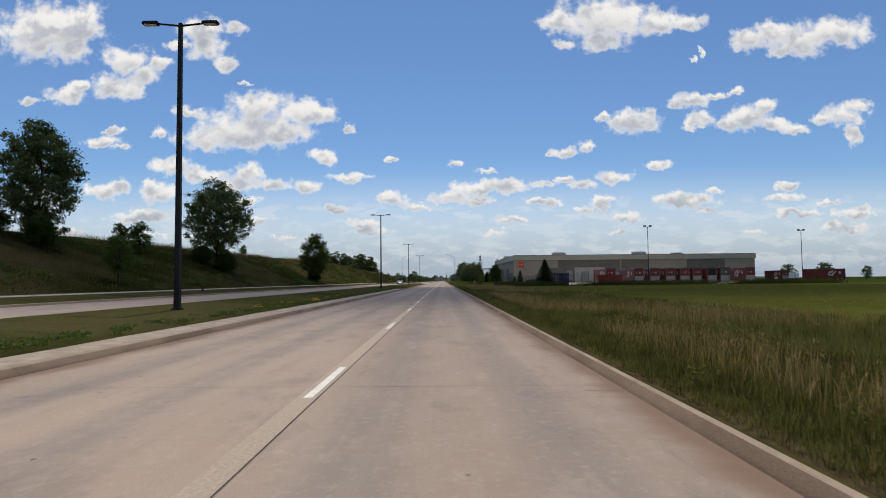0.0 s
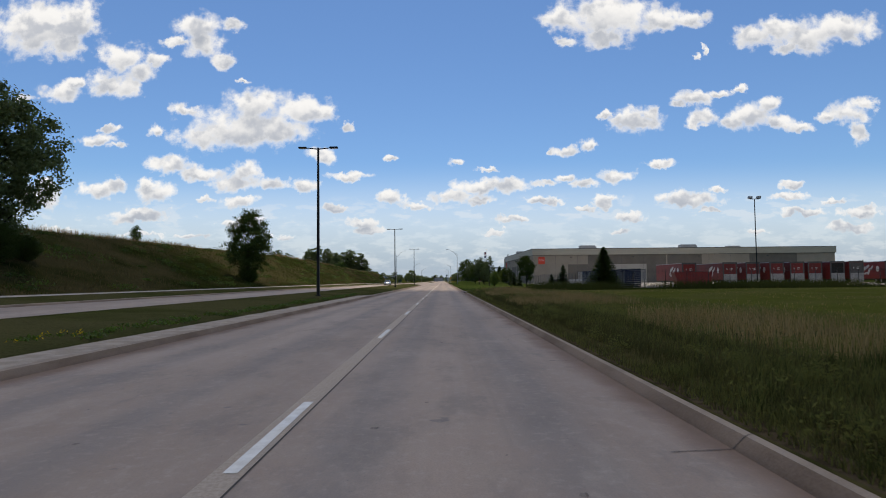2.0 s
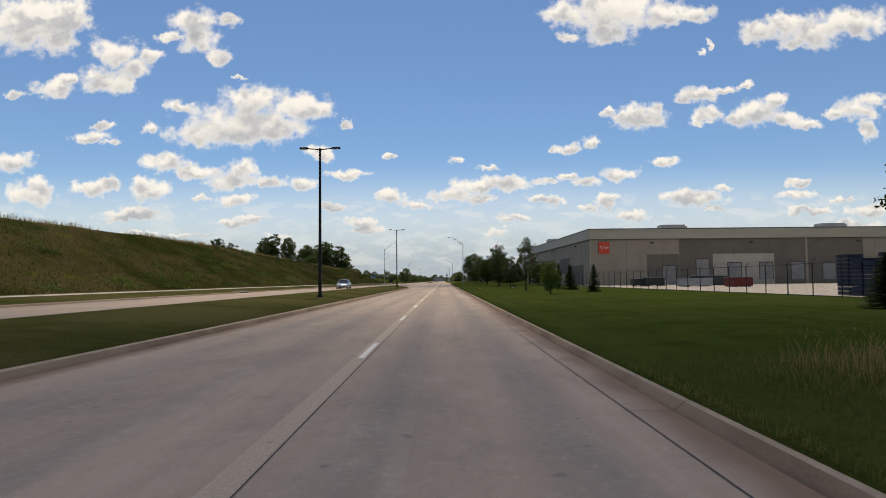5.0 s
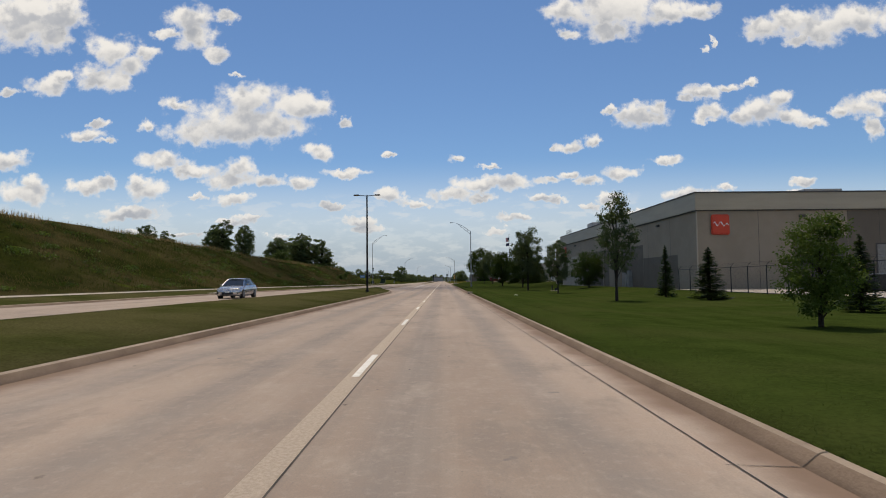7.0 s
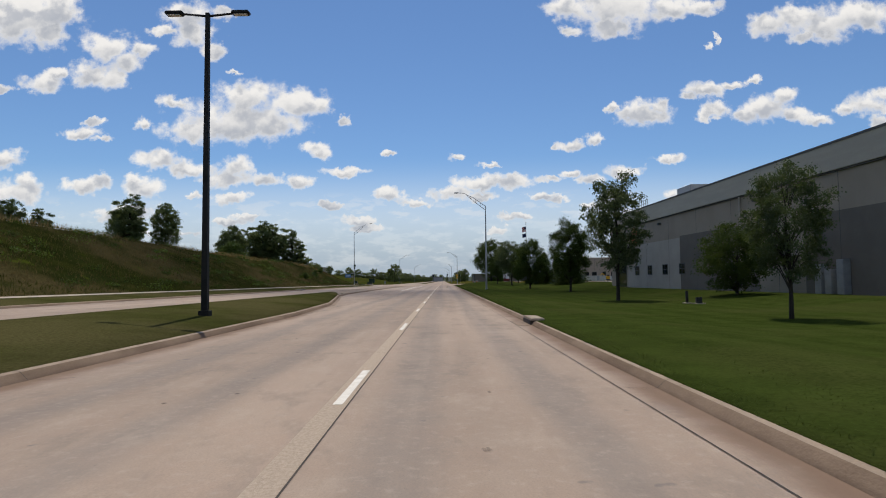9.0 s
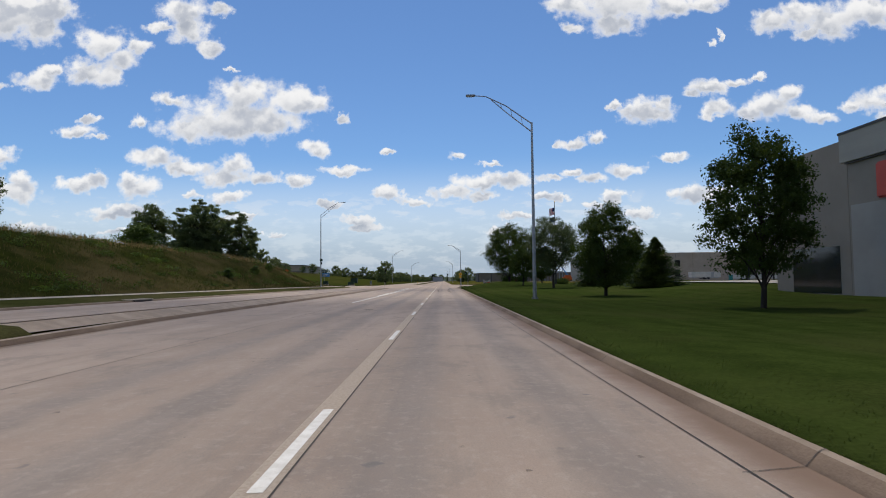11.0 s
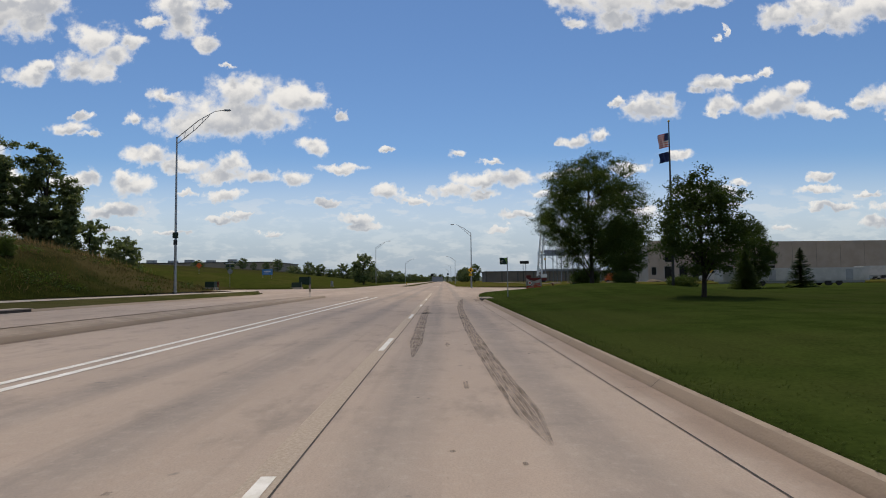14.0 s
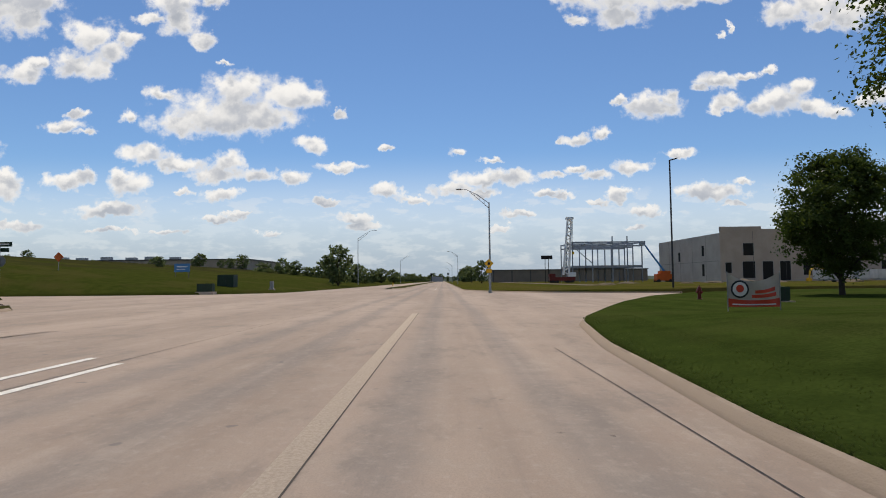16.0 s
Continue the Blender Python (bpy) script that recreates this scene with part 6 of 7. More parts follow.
def flagpole():
    ob = empty("flagpole", 27.5, 433, lawn_z(27.5, 433) - 0.1, label="tall dark flagpole flying two flags", category="flagpole")
    bm = bmesh.new()
    tube(bm, [(0, 0, 0), (0, 0, 11), (0, 0, 20.3)], [0.17, 0.13, 0.06], 12)
    part("pole", bm, M_BLACK, ob)
    bm = bmesh.new()
    bmesh.ops.create_uvsphere(bm, u_segments=12, v_segments=8, radius=0.14)
    bmesh.ops.translate(bm, vec=(0, 0, 20.42), verts=bm.verts)
    part("finial", bm, M_YELLOW, ob)
    bm = bmesh.new()
    cyl(bm, 0, 0, -0.1, 0.15, 0.4)
    part("collar", bm, M_WALK, ob)
    top = new("flag")
    top.parent = ob
    top.matrix_basis = pose(-0.1, 0, 19.0)
    top["label"] = "striped red and white flag with a blue corner"
    for col, m in (("red", M_SIGNRED), ("white", M_WHITE), ("blue", M_NAVY)):
        bm, g, nx, nz = cloth(1.35, 1.7, 13, 0.3, 0.4)
        for j in range(nz):
            for i in range(nx):
                which = "blue" if (j < 7 and i < 7) else ("red" if j % 2 == 0 else "white")
                if which == col:
                    bm.faces.new((g[j][i], g[j + 1][i], g[j + 1][i + 1], g[j][i + 1]))
        bmesh.ops.delete(bm, geom=[v for v in bm.verts if not v.link_faces], context="VERTS")
        part(col + "_cloth", bm, m, top, smooth=True)
    bm, g, nx, nz = cloth(1.3, 1.2, 13, 1.4, 0.4)
    for j in range(nz):
        for i in range(nx):
            bm.faces.new((g[j][i], g[j + 1][i], g[j + 1][i + 1], g[j][i + 1]))
    f = part("flag", bm, M_NAVY, ob, "plain dark blue flag", True, at=pose(-0.1, 0, 16.7))


flagpole()

# ---- the silver saloon on the opposite carriageway ----
def car(x, y, z, rz):
    ob = empty("car", x, y, z, rz, label="silver four-door saloon on the opposite carriageway", category="car")

    def skin(rows, name, material, parent, label=""):
        """Loft closed sections along the car's length; a section is (y, half width, z low, z high, crown)."""
        bm = bmesh.new()
        rings = []
        for yy, w, z0, z1, tuck in rows:
            sec = [(-w * 0.9, z0), (-w, z0 + (z1 - z0) * 0.25), (-w, z0 + (z1 - z0) * 0.6), (-w * tuck, z1 - 0.04), (-w * tuck * 0.85, z1), (0, z1 + 0.025), (w * tuck * 0.85, z1), (w * tuck, z1 - 0.04), (w, z0 + (z1 - z0) * 0.6), (w, z0 + (z1 - z0) * 0.25), (w * 0.9, z0)]
            rings.append([bm.verts.new((a, yy, b)) for a, b in sec])
        for a, b in zip(rings, rings[1:]):
            for k in range(len(a)):
                bm.faces.new((a[k], a[(k + 1) % len(a)], b[(k + 1) % len(a)], b[k]))
        bm.faces.new(rings[0][::-1])
        bm.faces.new(rings[-1])
        bmesh.ops.recalc_face_normals(bm, faces=bm.faces)
        return part(name, bm, material, parent, label, True)

    body = skin([(-2.22, 0.62, 0.32, 0.62, 0.92), (-2.12, 0.80, 0.24, 0.72, 0.9), (-1.8, 0.88, 0.2, 0.80, 0.9), (-1.3, 0.9, 0.2, 0.88, 0.9), (-0.8, 0.91, 0.2, 0.95, 0.93), (0, 0.91, 0.2, 0.97, 0.94),
                 (1.2, 0.91, 0.2, 0.99, 0.94), (1.75, 0.89, 0.22, 1.02, 0.88), (2.1, 0.84, 0.28, 1.0, 0.85), (2.24, 0.72, 0.38, 0.85, 0.85)], "body", M_SILVER, ob)
    # glasshouse: pillars and roof in paint, windows in dark glass
    def cabin(rows, name, m, label="", smooth=True):
        bm = bmesh.new()
        rings = [[bm.verts.new(p) for p in ((-w0, yy, z0), (-w1, yy2, z1), (w1, yy2, z1), (w0, yy, z0))] for yy, w0, z0, yy2, w1, z1 in rows]
        for a, b in zip(rings, rings[1:]):
            for k in range(3):
                bm.faces.new((a[k], a[k + 1], b[k + 1], b[k]))
        bm.faces.new(rings[0][::-1])
        bm.faces.new(rings[-1])
        bmesh.ops.recalc_face_normals(bm, faces=bm.faces)
        return part(name, bm, m, ob, label, False)
    cabin([(-1.05, 0.78, 0.93, -0.28, 0.58, 1.40), (0.0, 0.84, 0.95, 0.0, 0.62, 1.44), (0.7, 0.84, 0.97, 0.7, 0.62, 1.45), (1.75, 0.76, 1.0, 1.15, 0.58, 1.40)], "windows", M_GLASS, "dark tinted glass")
    bm = bmesh.new()
    rr = [[bm.verts.new(p) for p in ((-w, yy, z - 0.02), (-w * 0.9, yy, z + 0.035), (0, yy, z + 0.06), (w * 0.9, yy, z + 0.035), (w, yy, z - 0.02))] for yy, w, z in ((-0.36, 0.6, 1.37), (0.0, 0.645, 1.42), (0.7, 0.645, 1.43), (1.2, 0.6, 1.37))]
    for a, b in zip(rr, rr[1:]):
        for k in range(4):
            bm.faces.new((a[k], a[k + 1], b[k + 1], b[k]))
    part("roof", bm, M_SILVER, ob, smooth=True)
    for s in (-1, 1):
        bm = bmesh.new()
        tube(bm, [(s * 0.8, -1.08, 0.93), (s * 0.6, -0.3, 1.41)], 0.035, 6)
        tube(bm, [(s * 0.845, 0.28, 0.95), (s * 0.63, 0.3, 1.43)], 0.035, 6)
        tube(bm, [(s * 0.77, 1.76, 1.0), (s * 0.59, 1.16, 1.41)], 0.05, 6)
        tube(bm, [(s * 0.61, -0.3, 1.41), (s * 0.64, 0.3, 1.45), (s * 0.6, 1.16, 1.41)], 0.03, 6)
        part("pillars", bm, M_SILVER, ob)
        part("mirror", boxes((s * 0.98 - 0.1, s * 0.98 + 0.1, -0.72, -0.58, 0.95, 1.08), bevel=0.03), M_SILVER, ob)
        part("headlight", boxes((min(s * 0.45, s * 0.82), max(s * 0.45, s * 0.82), -2.16, -1.86, 0.6, 0.74), bevel=0.05), M_LAMP, ob, "clear headlight")
        part("fog_light", boxes((min(s * 0.58, s * 0.76), max(s * 0.58, s * 0.76), -2.2, -2.1, 0.34, 0.46), bevel=0.03), M_BLACK, ob)
        part("tail_light", boxes((min(s * 0.5, s * 0.82), max(s * 0.5, s * 0.82), 2.1, 2.2, 0.75, 0.92), bevel=0.03), M_RED, ob, "red tail light")
        for yy in (-1.36, 1.3):
            bm = bmesh.new()
            tube(bm, [(s * 0.70, yy, 0.31), (s * 0.9, yy, 0.31)], 0.36, 20)
            part("wheel_arch", bm, M_BLACK, ob)
            bm = bmesh.new()
            tube(bm, [(s * 0.7, yy, 0.315), (s * 0.74, yy, 0.315), (s * 0.9, yy, 0.315), (s * 0.925, yy, 0.315)], [0.28, 0.315, 0.315, 0.28], 20)
            w = part("wheel", bm, M_RUBBER, ob)
            bm = bmesh.new()
            for k in range(5):
                a = 2 * math.pi * k / 5
                tube(bm, [(s * 0.935, yy, 0.315), (s * 0.93, yy + 0.2 * math.cos(a), 0.315 + 0.2 * math.sin(a))], [0.05, 0.035], 5)
            tube(bm, [(s * 0.915, yy, 0.315), (s * 0.93, yy, 0.315)], 0.215, 16)
            part("rim", bm, M_GALV, w)
        part("door_handle", boxes((s * 0.915 - 0.015, s * 0.915 + 0.015, 0.05, 0.22, 0.78, 0.82)), M_SILVER, ob)
        part("door_handle", boxes((s * 0.915 - 0.015, s * 0.915 + 0.015, 0.95, 1.12, 0.8, 0.84)), M_SILVER, ob)
    part("grille", boxes((-0.42, 0.42, -2.25, -2.15, 0.3, 0.46), bevel=0.02), M_BLACK, ob)
    part("upper_grille", boxes((-0.38, 0.38, -2.2, -2.1, 0.58, 0.66), bevel=0.02), M_BLACK, ob)
    part("number_plate", boxes((-0.16, 0.16, -2.27, -2.252, 0.42, 0.54)), M_WHITE, ob)
    part("floor_pan", boxes((-0.78, 0.78, -1.9, 1.9, 0.17, 0.24)), M_BLACK, ob)


car(-15.6, 227.4, left_z(227) + 0.03, 0)

# ---- roadside signs and furniture near the junction ----
def post_sign(name, x, y, z, h, label, category, rz=0):
    ob = empty(name, x, y, z, rz, label=label, category=category)
    part("post", boxes((-0.03, 0.03, -0.03, 0.03, -0.2, h), bevel=0.006), M_GALV, ob)
    return ob


def text_part(words, size, material, parent, at, label=""):
    cu = bpy.data.curves.new("writing", "FONT")
    cu.body, cu.size, cu.align_x, cu.align_y, cu.extrude = words, size, "CENTER", "CENTER", 0.002
    tmp = bpy.data.objects.new("writing", cu)
    me = bpy.data.meshes.new_from_object(tmp)
    bpy.data.objects.remove(tmp)
    me.materials.clear()
    me.materials.append(material)
    return part("writing", me, material, parent, label, at=at)


ob = post_sign("wayfinding_sign", 5.0, 407.6, 0.15, 3.25, "dark green wayfinding sign on a galvanised post", "sign")
part("panel", boxes((-0.6, -0.03, -0.05, -0.032, 2.68, 3.2), bevel=0.005), M_GREEN, ob)
bm = bmesh.new()
bm.faces.new([bm.verts.new(p) for p in ((-0.25, -0.053, 3.19), (-0.05, -0.053, 3.19), (-0.05, -0.053, 2.7))])
part("corner_print", bm, M_LIME, ob, "lime green triangle")
text_part("52", 0.21, M_OFFW, ob, pose(-0.42, -0.054, 2.92, 90, 0, 0), "white number 52")

ob = post_sign("street_name_sign", -33.2, 455, 0.9, 3.95, "street name blades above a stop sign's grey back", "sign")
part("name_blade", boxes((-0.9, 0.9, -0.02, 0.02, 3.6, 3.95)), M_GREEN, ob, "green name blade")
part("name_blade", boxes((-0.65, 0.65, 0.03, 0.06, 3.2, 3.5)), M_GREEN, ob, "green name blade")
part("bar", boxes((-0.7, 0.7, -0.026, -0.021, 3.72, 3.83)), M_WHITE, ob)
bm = bmesh.new()
bmesh.ops.create_cone(bm, cap_ends=True, segments=8, radius1=0.42, radius2=0.42, depth=0.01)
bmesh.ops.rotate(bm, cent=(0, 0, 0), matrix=Matrix.Rotation(radians(90), 3, "X") @ Matrix.Rotation(radians(22.5), 3, "Z"), verts=bm.verts)
bmesh.ops.translate(bm, vec=(0, 0.06, 2.5), verts=bm.verts)
part("stop_plate", bm, M_GALV, ob, "grey back of an octagonal plate")

ob = post_sign("lane_marker", -12.85, 418.8, 0.175, 1.2, "narrow dull tan marker post on the median nose", "marker post")
part("plate", boxes((-0.1, 0.1, -0.05, -0.032, 0.5, 1.2)), M_WOOD, ob)

ob = post_sign("warning_sign", 5.75, 487.2, 0.2, 3.9, "yellow diamond crossing sign beside the mast", "sign")
bm = boxes((-0.42, 0.42, -0.05, -0.035, -0.42, 0.42))
bmesh.ops.rotate(bm, cent=(0, 0, 0), matrix=Matrix.Rotation(radians(45), 3, "Y"), verts=bm.verts)
bmesh.ops.translate(bm, vec=(0, 0, 3.55), verts=bm.verts)
part("diamond", bm, M_YELLOW, ob)
part("plate", boxes((-0.35, 0.35, -0.05, -0.035, 2.35, 2.85)), M_YELLOW, ob)
part("symbol", boxes((-0.16, 0.16, -0.056, -0.051, 3.38, 3.68)), M_BLACK, ob)

ob = post_sign("warning_sign", -54, 495, 3.2, 2.6, "orange diamond road work sign", "sign")
bm = boxes((-0.5, 0.5, -0.05, -0.035, -0.5, 0.5))
bmesh.ops.rotate(bm, cent=(0, 0, 0), matrix=Matrix.Rotation(radians(45), 3, "Y"), verts=bm.verts)
bmesh.ops.translate(bm, vec=(0, 0, 2.3), verts=bm.verts)
part("diamond", bm, M_ORANGE, ob)

ob = post_sign("route_sign", -27.7, 423.2, 1.0, 0.4, "small dark signs strapped to the lamp mast", "sign")
part("plate", boxes((-0.3, 0.3, -0.22, -0.2, 5.3, 5.9), bevel=0.004), M_GREEN, ob)
part("plate", boxes((-0.2, 0.2, -0.22, -0.2, 4.6, 5.1), bevel=0.004), M_BLACK, ob)


def hydrant(x, y, z, label):
    ob = empty("fire_hydrant", x, y, z, label=label, category="fire hydrant", group="hydrants")
    bm = bmesh.new()
    tube(bm, [(0, 0, -0.1), (0, 0, 0.04), (0, 0, 0.045), (0, 0, 0.55), (0, 0, 0.56), (0, 0, 0.61), (0, 0, 0.62), (0, 0, 0.74), (0, 0, 0.8)], [0.17, 0.17, 0.11, 0.105, 0.15, 0.15, 0.12, 0.09, 0.03], 14)
    part("barrel", bm, M_RED, ob)
    for s in (-1, 1):
        bm = bmesh.new()
        tube(bm, [(s * 0.08, 0, 0.45), (s * 0.2, 0, 0.45)], 0.06, 10)
        part("side_cap", bm, M_RED, ob)
    bm = bmesh.new()
    tube(bm, [(0, -0.08, 0.42), (0, -0.22, 0.42)], 0.085, 12)
    part("front_cap", bm, M_RED, ob)
    part("nut", boxes((-0.03, 0.03, -0.03, 0.03, 0.79, 0.86)), M_RED, ob)


hydrant(-24.3, 62.8, left_z(62.8) + 0.25, "small red fire hydrant on the verge below the bank")
hydrant(15.6, 447, lawn_z(15.6, 447), "red fire hydrant on the lawn beside the drive")
hydrant(-35.2, 455.5, 1.1, "red fire hydrant beside the far corner")


def utility_box(x, y, z, w, d, h, label, m=M_GREEN):
    ob = empty("utility_box", x, y, z, label=label, category="utility box")
    part("cabinet", boxes((-w / 2, w / 2, -d / 2, d / 2, 0.06, h), bevel=0.03), m, ob)
    part("pad", boxes((-w / 2 - 0.15, w / 2 + 0.15, -d / 2 - 0.15, d / 2 + 0.15, -0.3, 0.06)), M_WALK, ob)
    part("door_seam", boxes((-0.012, 0.012, -d / 2 - 0.006, -d / 2, 0.12, h - 0.08)), M_BLACK, ob)


utility_box(17.6, 441.5, lawn_z(17.6, 441.5), 0.6, 0.6, 0.8, "green utility pedestal on the lawn")
utility_box(17.0, 273, lawn_z(17, 273), 0.35, 0.35, 0.45, "small dark utility pedestal on the lawn", M_BLACK)
utility_box(16.6, 274, lawn_z(16.6, 274), 0.16, 0.16, 0.85, "slim dark utility post on the lawn", M_BLACK)
utility_box(-30.8, 488.5, 0.45, 2.0, 1.0, 1.1, "dark green utility cabinet beside the side street")
utility_box(-31.0, 497, 0.9, 2.3, 1.8, 1.9, "large dark green transformer cabinet")
utility_box(-29.5, 437.5, 1.0, 1.2, 0.9, 0.8, "dark green utility cabinet at the bank's end")
utility_box(-25.5, 500, 0.6, 0.5, 0.5, 1.2, "grey utility pedestal beside the side street", M_GREYMET)

# sagging banner
def banner():
    ob = empty("banner", 10.4, 430.2, lawn_z(10.6, 430.2), -4, label="sagging red and white banner between two stakes", category="banner")
    for s in (-0.86, 0.86):
        bm = bmesh.new()
        cyl(bm, s, 0, -0.2, 1.32, 0.02, sides=6)
        part("stake", bm, M_GALV, ob)

    def sheet(z0, z1, name, m, off=0.0, x0=-0.86, x1=0.86):
        bm = bmesh.new()
        g = []
        for j in range(7):
            row = []
            for i in range(25):
                f = i / 24
                x = x0 + (x1 - x0) * f
                h = z0 + (z1 - z0) * j / 6
                sag = 0.30 * (1 - (x / 0.86) ** 2) * max(0, (h - 0.1)) / 1.2
                row.append(bm.verts.new((x, 0.05 * math.sin(x * 7 + h * 3) - off, h - sag)))
            g.append(row)
        for j in range(6):
            for i in range(24):
                bm.faces.new((g[j][i], g[j][i + 1], g[j + 1][i + 1], g[j + 1][i]))
        return part(name, bm, m, ob, smooth=True)
    sheet(0.12, 0.42, "lower_band", M_SIGNRED)
    sheet(0.42, 1.28, "cloth", varied("banner_cloth", (0.42, 0.38, 0.33), (0.5, 0.46, 0.41), 3.0, 0.9))
    bm = bmesh.new()
    bmesh.ops.create_circle(bm, cap_ends=True, segments=24, radius=0.3)
    part("roundel", bm, M_BLACK, ob, at=pose(-0.48, -0.07, 0.72, 90, 0, 0))
    bm = bmesh.new()
    bmesh.ops.create_circle(bm, cap_ends=True, segments=24, radius=0.24)
    part("roundel", bm, M_WHITE, ob, at=pose(-0.48, -0.076, 0.72, 90, 0, 0))
    bm = bmesh.new()
    bmesh.ops.create_circle(bm, cap_ends=True, segments=24, radius=0.13)
    part("roundel", bm, M_SIGNRED, ob, at=pose(-0.48, -0.082, 0.74, 90, 0, 0))
    sheet(0.72, 0.86, "bar", M_SIGNRED, 0.012, 0.05, 0.72)
    sheet(0.52, 0.66, "bar", M_SIGNRED, 0.012, -0.05, 0.74)
    sheet(0.2, 0.25, "bar", M_WHITE, 0.012, -0.7, 0.7)


banner()

# blue sign on the field
ob = empty("site_sign", -43.5, 511, 2.4, 0, label="pale blue site sign on two posts in the field", category="sign")
part("panel", boxes((-1.3, 1.3, -0.04, 0.04, 1.1, 2.5), bevel=0.01), varied("sign_blue", (0.07, 0.2, 0.42), (0.09, 0.24, 0.46), 1.0, 0.5), ob)
part("bar", boxes((-0.9, 0.9, -0.05, -0.042, 1.9, 2.05), (-0.9, 0.5, -0.05, -0.042, 1.5, 1.62)), M_WHITE, ob)
for s in (-1.1, 1.1):
    part("post", boxes((s - 0.05, s + 0.05, -0.04, 0.04, -0.3, 1.1)), M_WOOD, ob)

# ---- building site beyond the junction ----
def site_building():
    ob = empty("new_building", 64, 550, 0.5, label="unfinished two-storey building of bare precast panels", category="building")
    H = 12.4
    part("wall", boxes((0, 90, 0, 0.4, -0.5, H - 0.6)), M_PRECASTT, ob, "tan precast front")
    part("parapet", boxes((-0.05, 9.5, -0.05, 0.45, H - 0.6, H + 0.5)), M_PRECASTT, ob)
    part("parapet", boxes((9.55, 90, -0.03, 0.43, H - 0.6, H - 0.1)), M_PRECASTT, ob)
    part("wall", boxes((0, 0.4, 0.402, 40, -0.5, H - 0.9)), M_PRECAST, ob, "bare grey precast side")
    part("wall", boxes((89.6, 90, 0.402, 40, -0.5, H - 0.9)), M_PRECAST, ob)
    part("wall", boxes((0.402, 89.598, 39.6, 40, -0.5, H - 0.9)), M_PRECAST, ob)
    part("roof", boxes((0.4, 89.6, 0.4, 39.6, H - 1.4, H - 1.2)), M_PRECAST, ob)
    for x, z0, z1, w in ((5.2, 6.2, 9.0, 2.4), (1.0, 2.2, 4.6, 1.4), (5.0, 1.0, 4.8, 2.8), (9.6, 0.4, 4.8, 2.4), (13.6, 0.4, 4.8, 2.4), (19.0, 1.6, 4.8, 1.8), (23.5, 1.6, 4.8, 2.2), (30, 1.6, 4.8, 2.2), (37, 6.2, 9, 2.4), (37, 1.6, 4.8, 2.4)):
        # flat panels with the shade of an empty opening put into their colour
        w_ = part("window", boxes((x, x + w, -0.012, -0.002, z0, z1)), M_OPENING_DARK, ob, "flat dark panel for an empty opening")
        part("window_frame", boxes((x - 0.12, x, -0.04, -0.002, z0, z1), (x + w, x + w + 0.12, -0.04, -0.002, z0, z1), (x, x + w, -0.04, -0.002, z1, z1 + 0.12)), M_PRECAST, w_)
    for y, z0, z1 in ((9, 6.5, 9.0), (9, 1.5, 4.5), (24, 5.5, 8.0)):
        part("window", boxes((-0.012, -0.002, y, y + 1.3, z0, z1)), M_OPENING_DARK, ob, "flat dark panel for an empty opening")
    for k in range(1, 12):
        part("joint", boxes((k * 7.5 - 0.03, k * 7.5 + 0.03, -0.02, -0.003, 0, H - 0.62)), M_TRIMD, ob)
    for k in range(1, 5):
        part("joint", boxes((-0.02, -0.003, k * 8 - 0.03, k * 8 + 0.03, 0, H - 1)), M_TRIMD, ob)
    part("floor_joint", boxes((-0.021, -0.004, 0.4, 40, 5.0, 5.06)), M_TRIMD, ob)


site_building()


def steel_frame():
    ob = empty("steel_frame", 40, 598, 0.4, label="bare grey-blue steel frame under construction", category="steel frame")
    xs, ys = (0, 6.2, 12.4, 17.0, 21.5), (0, 9, 18)
    for x in xs:
        for y in ys:
            part("column", boxes((x - 0.16, x + 0.16, y - 0.16, y + 0.16, -0.5, 12.8 + (1.6 if x in (12.4, 17.0) and y == 0 else 0))), M_STEEL, ob)
    for y in ys:
        for z in (11.4, 12.6):
            part("beam", boxes((-0.16, 21.6, y - 0.12, y + 0.12, z - 0.22, z + 0.22)), M_STEEL, ob)
        bm = boxes((-0.16, 21.6, y - 0.12, y + 0.12, 4.6, 5.2))
        part("beam", bm, M_STEEL, ob)
    for x in xs:
        for z in (5.0, 12.5):
            part("joist", boxes((x - 0.1, x + 0.1, 0, 18, z - 0.2, z + 0.2)), M_STEEL, ob)
    bm = bmesh.new()
    tube(bm, [(0, -0.1, 11.5), (6.2, -0.1, 6.0)], 0.12, 6)
    part("brace", bm, M_STEEL, ob)
    part("deck", boxes((0, 21.5, 0, 18, 5.22, 5.42)), M_GREYMET, ob)


steel_frame()


